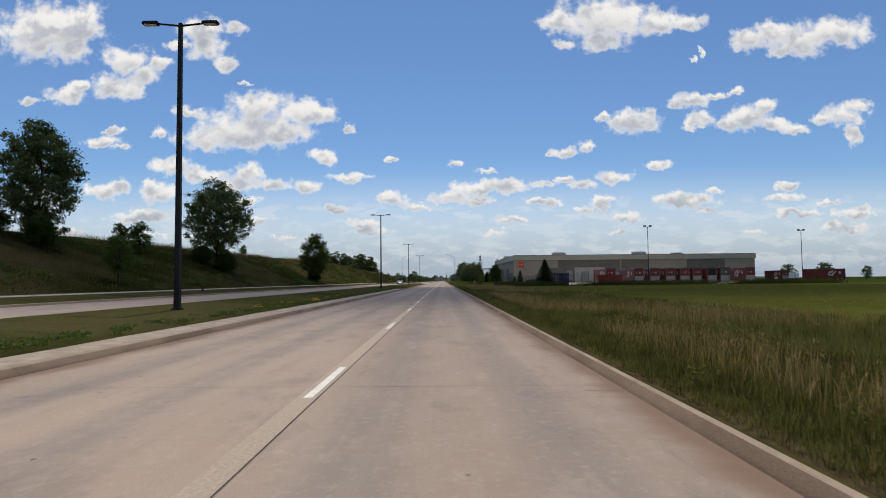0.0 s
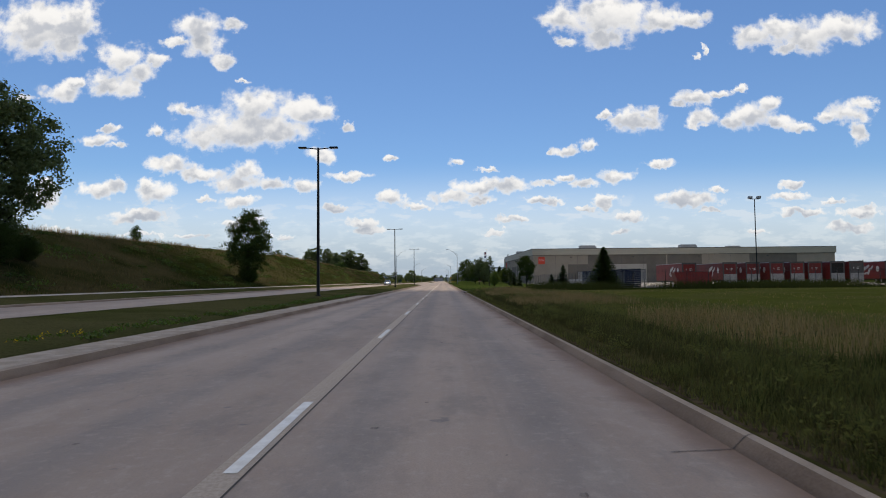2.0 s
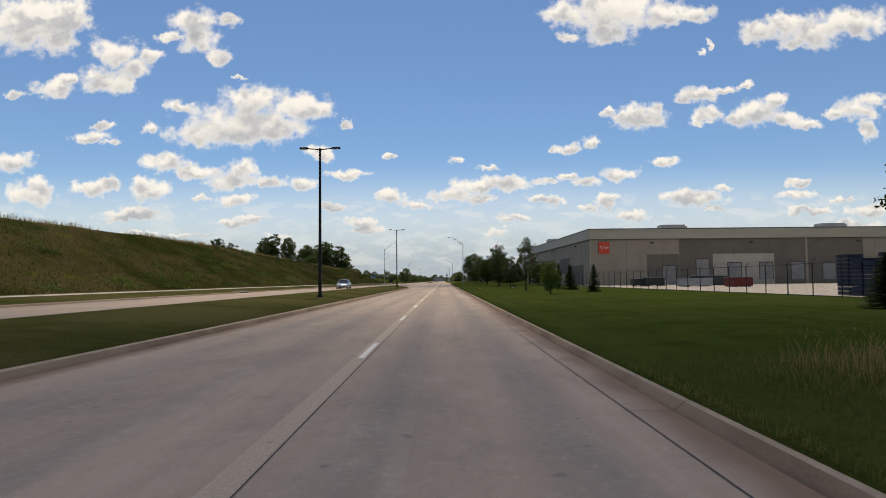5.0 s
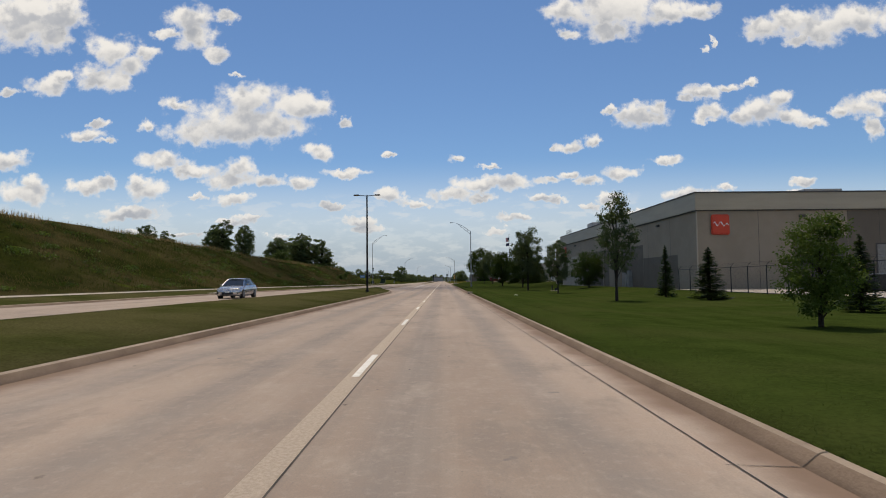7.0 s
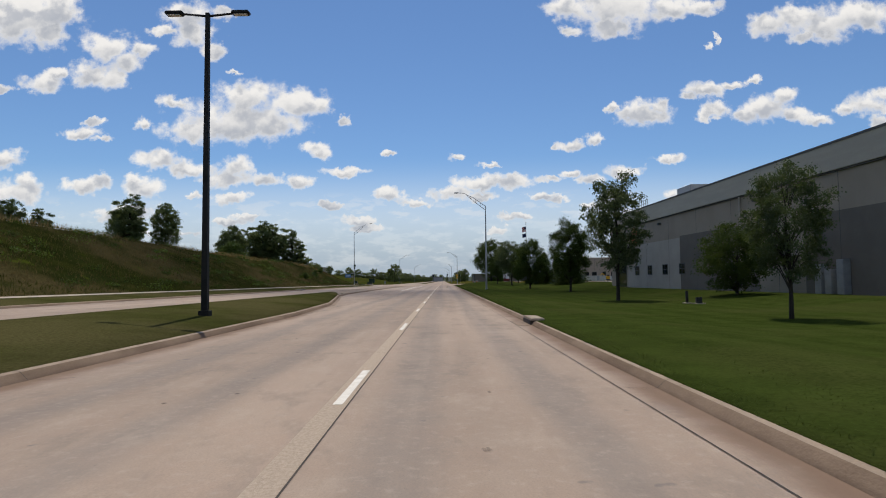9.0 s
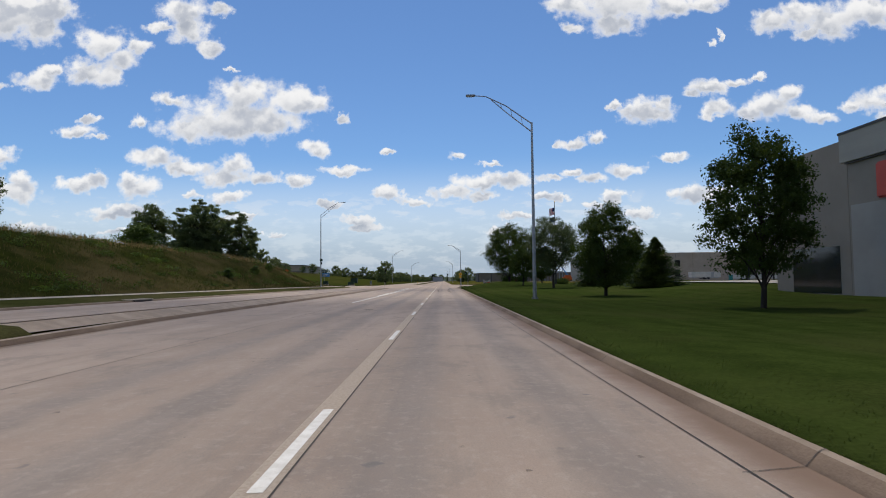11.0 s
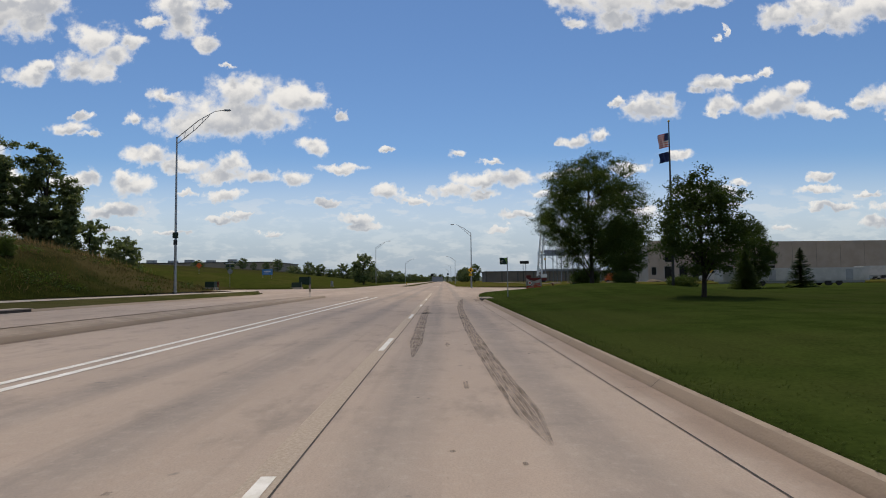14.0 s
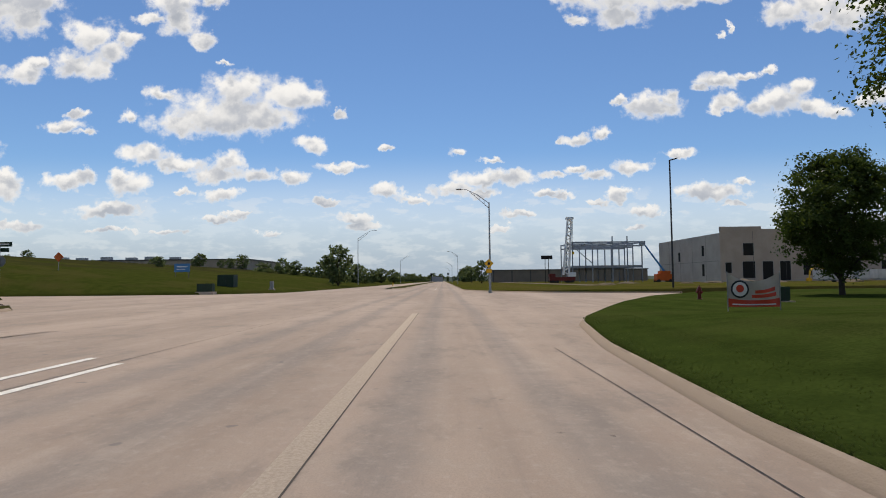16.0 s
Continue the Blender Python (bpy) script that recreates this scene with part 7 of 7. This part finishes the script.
def crane():
    ob = empty("crane", 35.8, 590, 0.3, label="pale mobile crane with a raised lattice boom", category="crane")
    part("carrier", boxes((-4.5, 3.0, -1.3, 1.3, 0.9, 2.0), bevel=0.1), M_RED, ob, "red carrier")
    part("cab", boxes((-4.6, -2.8, -1.2, 1.2, 2.0, 3.0), bevel=0.15), M_RED, ob)
    part("counterweight", boxes((1.2, 3.2, -1.3, 1.3, 2.1, 3.4), bevel=0.1), M_WHITE, ob)
    bm = bmesh.new()
    a, b = Vector((0.5, 0, 2.6)), Vector((1.9, 0, 19.3))
    for dx, dy in ((-0.8, -0.5), (0.8, -0.5), (-0.8, 0.5), (0.8, 0.5)):
        tube(bm, [a + Vector((dx, dy, 0)), b + Vector((dx * 0.7, dy * 0.7, 0))], 0.24, 6)
    for i in range(15):
        f, g = i / 15, (i + 1) / 15
        s = -1 if i % 2 else 1
        for dy in (-0.5, 0.5):
            tube(bm, [a.lerp(b, f) + Vector((0.8 * s * (1 - 0.3 * f), dy, 0)), a.lerp(b, g) + Vector((-0.8 * s * (1 - 0.3 * g), dy, 0))], 0.13, 5)
    part("boom", bm, M_WHITE, ob, "pale lattice boom")
    part("head", boxes((0.7, 3.0, -0.5, 0.5, 19.0, 19.8), bevel=0.1), M_WHITE, ob)
    bm = bmesh.new()
    tube(bm, [(2.7, 0, 19.0), (2.7, 0, 9.5)], 0.06, 5)
    part("hoist_line", bm, M_BLACK, ob)
    part("hook_block", boxes((2.4, 3.0, -0.2, 0.2, 8.7, 9.5), bevel=0.05), M_YELLOW, ob)
    for x in (-3.6, -2.3, 0.8, 2.1):
        for s in (-1.1, 1.1):
            bm = bmesh.new()
            tube(bm, [(x, s - 0.2, 0.55), (x, s + 0.2, 0.55)], 0.55, 14)
            part("wheel", bm, M_RUBBER, ob)


crane()


def boom_lift():
    ob = empty("boom_lift", 58, 572, 0.4, label="orange boom lift with a raised blue arm", category="boom lift")
    part("chassis", boxes((-1.6, 2.6, -1.2, 1.2, 0.6, 2.4), bevel=0.15), M_ORANGE, ob)
    part("turntable", boxes((-0.6, 2.2, -1.0, 1.0, 2.4, 3.2), bevel=0.1), M_ORANGE, ob)
    bm = bmesh.new()
    tube(bm, [(1.0, 0, 2.9), (-4.2, 0, 10.2)], [0.28, 0.2], 4)
    part("arm", bm, varied("lift_blue", (0.03, 0.16, 0.42), (0.04, 0.2, 0.46), 1.0, 0.5), ob, "blue arm")
    part("basket", boxes((-5.6, -4.2, -0.6, 0.6, 10.0, 11.2), bevel=0.03), M_STEEL, ob)
    for x in (-1.1, 2.0):
        for s in (-1.15, 1.15):
            bm = bmesh.new()
            tube(bm, [(x, s - 0.2, 0.5), (x, s + 0.2, 0.5)], 0.5, 14)
            part("wheel", bm, M_RUBBER, ob)


boom_lift()
ob = empty("excavator", 84, 541, 0.5, label="yellow excavator at rest beside the new building", category="excavator")
part("house", boxes((-1.4, 1.4, -1.3, 1.3, 1.1, 2.5), bevel=0.15), M_YELLOW, ob)
part("cab", boxes((-1.3, -0.1, -1.25, 0.1, 2.5, 3.3), bevel=0.1), M_GLASS, ob)
for s in (-1.1, 1.1):
    part("track", boxes((-1.9, 1.9, s - 0.3, s + 0.3, 0, 1.0), bevel=0.3), M_RUBBER, ob)
bm = bmesh.new()
tube(bm, [(-1.2, 0, 1.8), (-3.4, 0, 3.9), (-5.0, 0, 2.4), (-5.2, 0, 0.8)], [0.3, 0.28, 0.22, 0.15], 6)
part("arm", bm, M_YELLOW, ob)
part("bucket", boxes((-5.7, -4.8, -0.5, 0.5, 0.1, 0.9), bevel=0.15), M_YELLOW, ob)

ob = empty("long_wall_building", 24, 705, 0, label="long low dark brown building in the distance", category="building")
part("wall", boxes((0, 75, 0, 30, -0.5, 6.2)), M_WALLD, ob)
part("roof", boxes((-0.4, 75.4, -0.4, 30.4, 6.2, 6.6)), M_TRIMD, ob)
for k in range(9):
    part("pilaster", boxes((k * 9.0, k * 9.0 + 0.6, -0.15, -0.01, -0.4, 6.1)), M_TRIMD, ob)

def box_trailer(x, y, z, rz, label):
    ob = empty("storage_trailer", x, y, z, rz, label=label, category="trailer", group="site trailers")
    part("body", boxes((-4.5, 4.5, -1.2, 1.2, 0.6, 2.3), bevel=0.05), M_OFFW, ob)
    part("skirt", boxes((-4.0, 4.0, -1.0, 1.0, 0.35, 0.6)), M_GREYMET, ob)
    part("door", boxes((1.5, 2.4, -1.23, -1.202, 0.7, 2.1)), M_GREYMET, ob)
    for xx in (-0.7, 0.7):
        for s in (-1.0, 1.0):
            bm = bmesh.new()
            tube(bm, [(xx, s - 0.12, 0.4), (xx, s + 0.12, 0.4)], 0.4, 14)
            part("wheel", bm, M_RUBBER, ob)


box_trailer(40.0, 439, 0.5, 3, "white storage trailer behind the spruces")
box_trailer(50.5, 440, 0.5, -2, "white storage trailer behind the spruces")
box_trailer(80, 471, 1.2, 2, "white site trailer beyond the parking area")
box_trailer(122, 533, 0.6, 1, "white storage trailer on the building site")
box_trailer(132, 534, 0.6, -2, "white storage trailer on the building site")
M_TEAL = varied("teal_plastic", (0.02, 0.16, 0.15), (0.03, 0.2, 0.19), 2, 0.5)
ob = empty("portable_toilet", 111.6, 521, 0.6, label="teal portable toilet with a pale roof", category="portable toilet")
part("cabin", boxes((-0.58, 0.58, -0.58, 0.58, 0.0, 2.1), bevel=0.03), M_TEAL, ob)
part("door", boxes((-0.4, 0.4, -0.61, -0.582, 0.12, 1.95)), M_TEAL, ob)
part("roof", boxes((-0.62, 0.62, -0.62, 0.62, 2.102, 2.35), bevel=0.1), M_OFFW, ob, "pale domed roof")
box_trailer(72, 520, 0.6, 2, "white storage trailer on the building site")
box_trailer(84, 522, 0.6, -3, "white storage trailer on the building site")
strip("site_ground", [lambda y: (24, 0.57), lambda y: (60, 0.6), lambda y: (170, 0.6)], [512, 540, 600, 690], M_SOIL, label="bare trampled soil of the building site", category="ground")
rs = random.Random(4)
for i in range(9):
    x, y = 30 + i * 7 + rs.uniform(-2, 2), 520 + rs.uniform(-4, 12)
    bm = bmesh.new()
    bmesh.ops.create_icosphere(bm, subdivisions=3, radius=1.0)
    for v in bm.verts:
        v.co *= 1 + 0.25 * noise.noise(v.co * 1.7 + Vector((i, 0, 0)))
    bmesh.ops.scale(bm, vec=(rs.uniform(1.2, 2.6), rs.uniform(1, 2), rs.uniform(0.4, 0.9)), verts=bm.verts)
    tagged(part("soil_heap", bm, M_SOIL, at=pose(x, y, 0.5)), "low heap of bare soil on the building site", "soil heap", "soil heaps")

# long flat-roofed building on the skyline of the field
ob = empty("skyline_building", -270, 720, 5.4, label="long flat grey building on the field's skyline", category="building")
part("wall", boxes((0, 170, 0, 60, -3, 8.0)), M_WALL, ob)
part("roof", boxes((-0.5, 170.5, -0.5, 60.5, 8.0, 8.5)), M_TRIMD, ob)
part("wall_band", boxes((0, 170, -0.06, -0.01, 0.0, 4.0)), M_WALLD, ob)
for i in range(12):
    part("roof_unit", boxes((6 + i * 12 + (i % 3), 11 + i * 12 + (i % 3), 8, 11, 8.5, 10.0 + 0.4 * (i % 2))), M_GREYMET, ob)

# blue-grey rises at the end of the road
def ridge(x0, x1, y, h, seed, label):
    m = varied("far_woods", (0.03, 0.045, 0.03), (0.045, 0.06, 0.04), 0.01, 1.0)
    verts, faces = [], []
    n = 80
    for i in range(n + 1):
        x = x0 + (x1 - x0) * i / n
        t = h * (0.6 + 0.5 * noise.noise(Vector((x * 0.0025, seed, 0))) + 0.12 * noise.noise(Vector((x * 0.02, seed, 1)))) * math.sin(math.pi * i / n) ** 0.4
        verts += [(x, y, -2), (x, y + 120, max(t, 0)), (x, y + 400, -2)]
    for i in range(n):
        a = 3 * i
        faces += [(a, a + 3, a + 4, a + 1), (a + 1, a + 4, a + 5, a + 2)]
    tagged(new("far_hills", mesh_of("far_hills", verts, faces, m, True)), label, "hills", kind="structure")


ridge(-1600, 1600, 2700, 26, 2.0, "low wooded hills on the horizon")
ridge(-900, 200, 2200, 17, 5.0, "low wooded rise on the horizon")

# a scrap of paper on the lawn
bm = bmesh.new()
g = [[bm.verts.new((0.07 * i + 0.02 * (j % 2), 0.05 * j, 0.03 + 0.05 * noise.noise(Vector((i * 0.8, j * 0.9, 2.0))))) for i in range(6)] for j in range(4)]
for j in range(3):
    for i in range(5):
        bm.faces.new((g[j][i], g[j][i + 1], g[j + 1][i + 1], g[j + 1][i]))
tagged(part("litter", bm, M_WHITE, at=pose(6.5, 237, lawn_z(6.5, 237) + 0.03, 0, 0, 20)), "crumpled white scrap of paper on the lawn", "litter")

ob = empty("pylon_sign", 31, 592, 0.3, label="dark panel sign on two tall posts", category="sign")
part("panel", boxes((-1.7, 1.7, -0.12, 0.12, 7.4, 8.5), bevel=0.03), M_POLE, ob)
for s in (-0.5, 0.5):
    part("post", boxes((s - 0.08, s + 0.08, -0.08, 0.08, -0.5, 7.4)), M_POLE, ob)
ob = post_sign("lane_marker", -10.4, 534.8, 0.1, 1.2, "narrow yellow marker post on the far median nose", "marker post")
part("plate", boxes((-0.1, 0.1, -0.05, -0.032, 0.5, 1.2)), M_YELLOW, ob)
for x, y, z, w, h, lab in ((-18, 1350, 9.0, 3.4, 4.0, "dark square sign on a tall post far down the road"), (9, 1500, 12, 3, 3.4, "dark square sign on a tall post far down the road")):
    ob = empty("pylon_sign", x, y, 0, label=lab, category="sign")
    part("post", boxes((-0.3, 0.3, -0.3, 0.3, -0.5, z)), M_POLE, ob)
    part("panel", boxes((-w / 2, w / 2, -0.4, 0.4, z, z + h), bevel=0.05), M_POLE, ob)
ob = empty("far_building", -22, 1420, 0, label="small blue-grey building far down the road", category="building")
part("wall", boxes((0, 22, 0, 12, -0.5, 8)), M_STEEL, ob)
part("roof", boxes((-0.4, 22.4, -0.4, 12.4, 8, 8.6)), M_TRIMD, ob)
# ---- grass blades ----
M_BLADE = leaf_mat("blade_green", (0.115, 0.118, 0.028), (0.185, 0.175, 0.052), 0.0, (0.19, 0.19, 0.055), 0.5)
M_BLADEL = leaf_mat("blade_lawn", (0.052, 0.068, 0.017), (0.092, 0.112, 0.034), 0.0, (0.12, 0.155, 0.04))
M_STRAW = leaf_mat("blade_straw", (0.24, 0.16, 0.065), (0.46, 0.325, 0.15), 0.0, (0.32, 0.22, 0.08), 0.5)
M_VERGE = leaf_mat("blade_verge", (0.064, 0.063, 0.018), (0.15, 0.122, 0.048), 0.0, (0.08, 0.08, 0.025), 0.5)
M_DRY = leaf_mat("blade_dead", (0.066, 0.052, 0.023), (0.128, 0.1, 0.047), 0.0, (0.17, 0.13, 0.055), 0.5)
M_WEED = leaf_mat("blade_weed", (0.034, 0.041, 0.010), (0.066, 0.071, 0.018), 0.0, (0.09, 0.1, 0.026), 0.4)


def blades(name, xs, ys, zs, hs, width, material, label, seed, lean=0.35, category="grass"):
    """Many bent blades as one mesh of stuff: a root pair, a middle pair and a tip each."""
    rng = np.random.default_rng(seed)
    n = len(xs)
    a = rng.uniform(0, 2 * math.pi, n)
    base = np.stack([xs, ys, zs - 0.02], 1)
    side = np.stack([np.cos(a), np.sin(a), np.zeros(n)], 1) * (width * rng.uniform(0.6, 1.3, n))[:, None]
    b = rng.uniform(0, 2 * math.pi, n)
    tilt = np.stack([np.cos(b), np.sin(b), np.zeros(n)], 1) * (hs * lean * rng.uniform(0.1, 1.2, n))[:, None]
    up = np.stack([np.zeros(n), np.zeros(n), hs], 1)
    pts = np.stack([base - side, base + side, base + side * 0.7 + up * 0.55 + tilt * 0.3, base - side * 0.7 + up * 0.55 + tilt * 0.3, base + up + tilt], 1).reshape(-1, 3)
    k = np.arange(n)[:, None] * 5
    idx = np.concatenate([k + [0, 1, 2, 3], k + [3, 2, 4]], 1).astype(np.int32).ravel()
    me = bpy.data.meshes.new(name)
    me.vertices.add(5 * n)
    me.vertices.foreach_set("co", pts.astype(np.float32).ravel())
    me.loops.add(7 * n)
    me.loops.foreach_set("vertex_index", idx)
    me.polygons.add(2 * n)
    me.polygons.foreach_set("loop_start", (np.arange(n)[:, None] * 7 + [0, 4]).astype(np.int32).ravel())
    me.update(calc_edges=True)
    me.materials.append(material)
    return tagged(new(name, me), label, category, kind="stuff")


def scatter(n, x0, x1, y0, y1, seed, power=1.0):
    rng = np.random.default_rng(seed)
    return x0 + (x1 - x0) * rng.uniform(0, 1, n) ** power, rng.uniform(y0, y1, n), rng


def patchy(xs, ys, scale, seed, cut):
    keep = np.array([noise.noise(Vector((x * scale, y * scale * 0.6, seed))) > cut for x, y in zip(xs, ys)])
    return keep


def on(xs, ys, f):
    return np.array([f(float(x), float(y)) for x, y in zip(xs, ys)])


xs, ys, rng = scatter(60000, KERB + 0.26, KERB + 11, 1, 140, 1, 1.7)
blades("meadow_grass", xs, ys, on(xs, ys, lawn_z), rng.uniform(0.1, 0.32, len(xs)) * np.minimum(1, 0.4 + (xs - KERB) / 3.0), 0.009, M_BLADE, "tall unmown green meadow grass", 1, 0.6)
# dense upright growth where the road begins, in tufts
for seed, count, x1, tall, m, lab in ((41, 5200, 9.0, 0.40, M_BLADE, "dense upright green meadow grass"), (42, 2300, 4.2, 0.30, M_VERGE, "dense upright olive grass beside the kerb"), (43, 700, 10.0, 0.5, M_WEED, "dark green grass tufts in the meadow")):
    cx, cy, rng = scatter(count, KERB + 0.42, KERB + x1, 3, 62, seed, 1.3)
    reach = rng.uniform(0.06, 0.2, count)
    grown = rng.uniform(0.5, 1.0, count) * np.minimum(1, 0.4 + (cx - KERB) / 2.5)
    which = np.repeat(np.arange(count), 24)
    xs = np.maximum(cx[which] + rng.normal(0, 1, len(which)) * reach[which], KERB + 0.27)
    ys = cy[which] + rng.normal(0, 1, len(which)) * reach[which]
    blades("meadow_grass", xs, ys, on(xs, ys, lawn_z), tall * grown[which] * rng.uniform(0.45, 1.0, len(which)), 0.006, m, lab, seed, 0.45)
xs, ys, rng = scatter(10000, KERB + 8, KERB + 55, 4, 150, 2, 1.4)
blades("meadow_grass", xs, ys, on(xs, ys, lawn_z), rng.uniform(0.04, 0.1, len(xs)), 0.02, M_BLADE, "tall unmown green meadow grass", 2, 1.2)
xs, ys, rng = scatter(60000, KERB + 0.9, KERB + 8, 1, 140, 3, 1.3)
k = patchy(xs, ys, 0.16, 4.0, 0.06) & (xs > KERB + 1.3)
xs, ys = xs[k], ys[k]
blades("dry_grass", xs, ys, on(xs, ys, lawn_z), np.random.default_rng(3).uniform(0.22, 0.55, len(xs)), 0.008, M_STRAW, "straw-coloured seeding grass stems in drifts", 3, 0.4)
rng = np.random.default_rng(44)
pick = rng.choice(len(xs), 9000)
top = np.stack([xs[pick], ys[pick], on(xs[pick], ys[pick], lawn_z) + rng.uniform(0.3, 0.56, 9000)], 1) + unit(rng, 9000) * 0.06
tagged(new("seed_heads", quads_mesh("seed_heads", top, unit(rng, 9000) * 0.024, unit(rng, 9000) * [0.02, 0.02, 0.05], M_STRAW)), "pale seed heads over the meadow grass", "seed heads", kind="stuff")
rng = np.random.default_rng(45)
cx, cy = KERB + 0.6 + 5.5 * rng.uniform(0, 1, 150) ** 1.6, rng.uniform(4, 120, 150)
which = rng.integers(0, 150, 21000)
cen = np.stack([cx[which], cy[which], on(cx, cy, lawn_z)[which] + 0.16], 1) + unit(rng, 21000) * rng.uniform(0, 1, (21000, 1)) ** 0.5 * rng.uniform(0.6, 1.4, 150)[which][:, None] * [0.3, 0.42, 0.22]
tagged(new("meadow_weeds", quads_mesh("meadow_weeds", cen, unit(rng, 21000) * 0.03, unit(rng, 21000) * 0.035, M_BLADE)), "olive-green leafy weeds near the kerb", "weeds", kind="stuff")
xs, ys, rng = scatter(7000, KERB + 10, KERB + 60, 4, 150, 5, 1.3)
k = patchy(xs, ys, 0.1, 9.0, 0.0)
xs, ys = xs[k], ys[k]
blades("dry_grass", xs, ys, on(xs, ys, lawn_z), np.random.default_rng(5).uniform(0.08, 0.16, len(xs)), 0.016, M_STRAW, "straw-coloured seeding grass stems in drifts", 5, 0.9)
xs, ys, rng = scatter(14000, 12, 85, 127, 137.5, 15, 1.0)
blades("fence_weeds", xs, ys, on(xs, ys, lawn_z), rng.uniform(0.4, 1.3, len(xs)), 0.03, M_WEED, "tall weeds along the yard fence", 15, 0.3)
xs, ys, rng = scatter(60000, KERB + 0.27, KERB + 3.2, 1, 127, 16, 1.2)
blades("verge_grass", xs, ys, on(xs, ys, lawn_z), rng.uniform(0.06, 0.32, len(xs)) * np.minimum(1, 0.45 + (xs - KERB) / 2.0), 0.008, M_VERGE, "short olive grass and dead thatch along the kerb", 16, 0.55)
# lawn edges
xs, ys, rng = scatter(70000, KERB + 0.2, KERB + 2.0, 125, 432, 6, 2.2)
xs = xs + np.array([kerb_x(float(y)) - KERB for y in ys])
blades("lawn_blades", xs, ys, on(xs, ys, lawn_z), rng.uniform(0.025, 0.06, len(xs)) * np.where(rng.uniform(0, 1, len(xs)) < 0.05, 1.6, 1.0), 0.007, M_BLADEL, "short mown lawn grass", 6, 1.7)
xs, ys, rng = scatter(60000, 0.0, 1.0, 0, 290, 7, 1.8)
xr = np.array([med_x(float(y)) for y in ys]) - np.where(ys < 118, 1.22, 0.3)
xs = xr - xs * 2.6
blades("median_grass", xs, ys, 0.14 + (np.minimum(1, (xr - xs) / 2.8)) * 0.30, rng.uniform(0.04, 0.09, len(xs)), 0.010, M_BLADEL, "short grass along the median", 7, 1.6)
# rough growth on the bank, tall and dry along the crest
xs, ys, rng = scatter(66000, -47, -28.3, 25, 438, 8, 1.0)
k = ~patchy(xs, ys, 0.07, 2.0, 0.12)
xs, ys, rng = xs[k], ys[k], np.random.default_rng(88)
blades("bank_grass", xs, ys, on(xs, ys, berm_z), rng.uniform(0.12, 0.4, len(xs)), 0.03, M_WEED, "rough grass and weeds on the bank", 8, 1.1)
xs, ys, rng = scatter(45000, -47, -29, 25, 440, 9, 1.0)
k = patchy(xs, ys, 0.07, 2.0, 0.08)
xs, ys = xs[k], ys[k]
blades("dry_grass", xs, ys, on(xs, ys, berm_z), np.random.default_rng(9).uniform(0.2, 0.5, len(xs)), 0.025, M_DRY, "dry straw-coloured grass drifts on the bank", 9, 1.1)
xs, ys, rng = scatter(22000, -3.0, 2.5, 30, 440, 10, 1.0)
k = patchy(xs * 0, ys, 0.08, 6.0, -0.15)
xs, ys = xs[k], ys[k]
rng = np.random.default_rng(101)
xs = xs + np.array([lerp(CREST_X, float(y)) for y in ys])
blades("crest_grass", xs, ys, on(xs, ys, berm_z), rng.uniform(0.25, 0.95, len(xs)) ** 1.3, 0.02, M_STRAW, "tall pale grass along the bank's crest", 10, 0.3)
# low weeds in clumps on the bank, dark and light
for seed, count, leaves, m, label in ((12, 210, 46000, M_LEAF, "low dark leafy weed clumps on the bank"), (13, 150, 30000, M_LEAF3, "low yellow-green weed clumps on the bank")):
    rng = np.random.default_rng(seed)
    cx, cy = rng.uniform(-46, -29.5, count), rng.uniform(30, 436, count)
    which = rng.integers(0, count, leaves)
    wide = rng.uniform(0.5, 1.6, count)[which][:, None]
    cen = np.stack([cx[which], cy[which], on(cx, cy, berm_z)[which]], 1) + unit(rng, leaves) * rng.uniform(0, 1, (leaves, 1)) ** 0.5 * wide * [1.1, 1.9, 0.5]
    tagged(new("bank_weeds", quads_mesh("bank_weeds", cen, unit(rng, leaves) * 0.12, unit(rng, leaves) * 0.12, m)), label, "weeds", kind="stuff")

# weeds along the median's edge
rng = np.random.default_rng(21)
cx, cy = -8.5 - 4.0 * rng.uniform(0, 1, 480) ** 1.6, rng.uniform(2, 118, 480)
which = rng.integers(0, 480, 22000)
cen = np.stack([cx[which], cy[which], np.full(22000, 0.34)], 1) + unit(rng, 22000) * rng.uniform(0, 1, (22000, 1)) ** 0.5 * [0.32, 0.5, 0.08]
tagged(new("median_weeds", quads_mesh("median_weeds", cen, unit(rng, 22000) * 0.06, unit(rng, 22000) * 0.07, M_LEAF3)), "low yellow-green weeds along the median", "weeds", kind="stuff")

M_FLOWER = leaf_mat("yellow_petals", (0.55, 0.36, 0.01), (0.7, 0.48, 0.02), 0.1, (0.5, 0.36, 0.02))
rng = np.random.default_rng(33)
cx = np.concatenate([np.full(5, -8.35) + rng.uniform(-0.25, 0.2, 5), rng.uniform(-9.6, -8.5, 60)])
cy = np.concatenate([np.full(5, 41.6) + rng.uniform(-0.5, 0.5, 5), rng.uniform(30, 70, 60)])
which = np.concatenate([rng.integers(0, 5, 500), rng.integers(5, 65, 400)])
cen = np.stack([cx[which], cy[which], np.full(900, 0.42)], 1) + unit(rng, 900) * rng.uniform(0, 1, (900, 1)) * [0.18, 0.2, 0.08]
tagged(new("yellow_flowers", quads_mesh("yellow_flowers", cen, unit(rng, 900) * 0.035, unit(rng, 900) * 0.035, M_FLOWER)), "small yellow wild flowers along the median's edge", "flowers", kind="stuff")
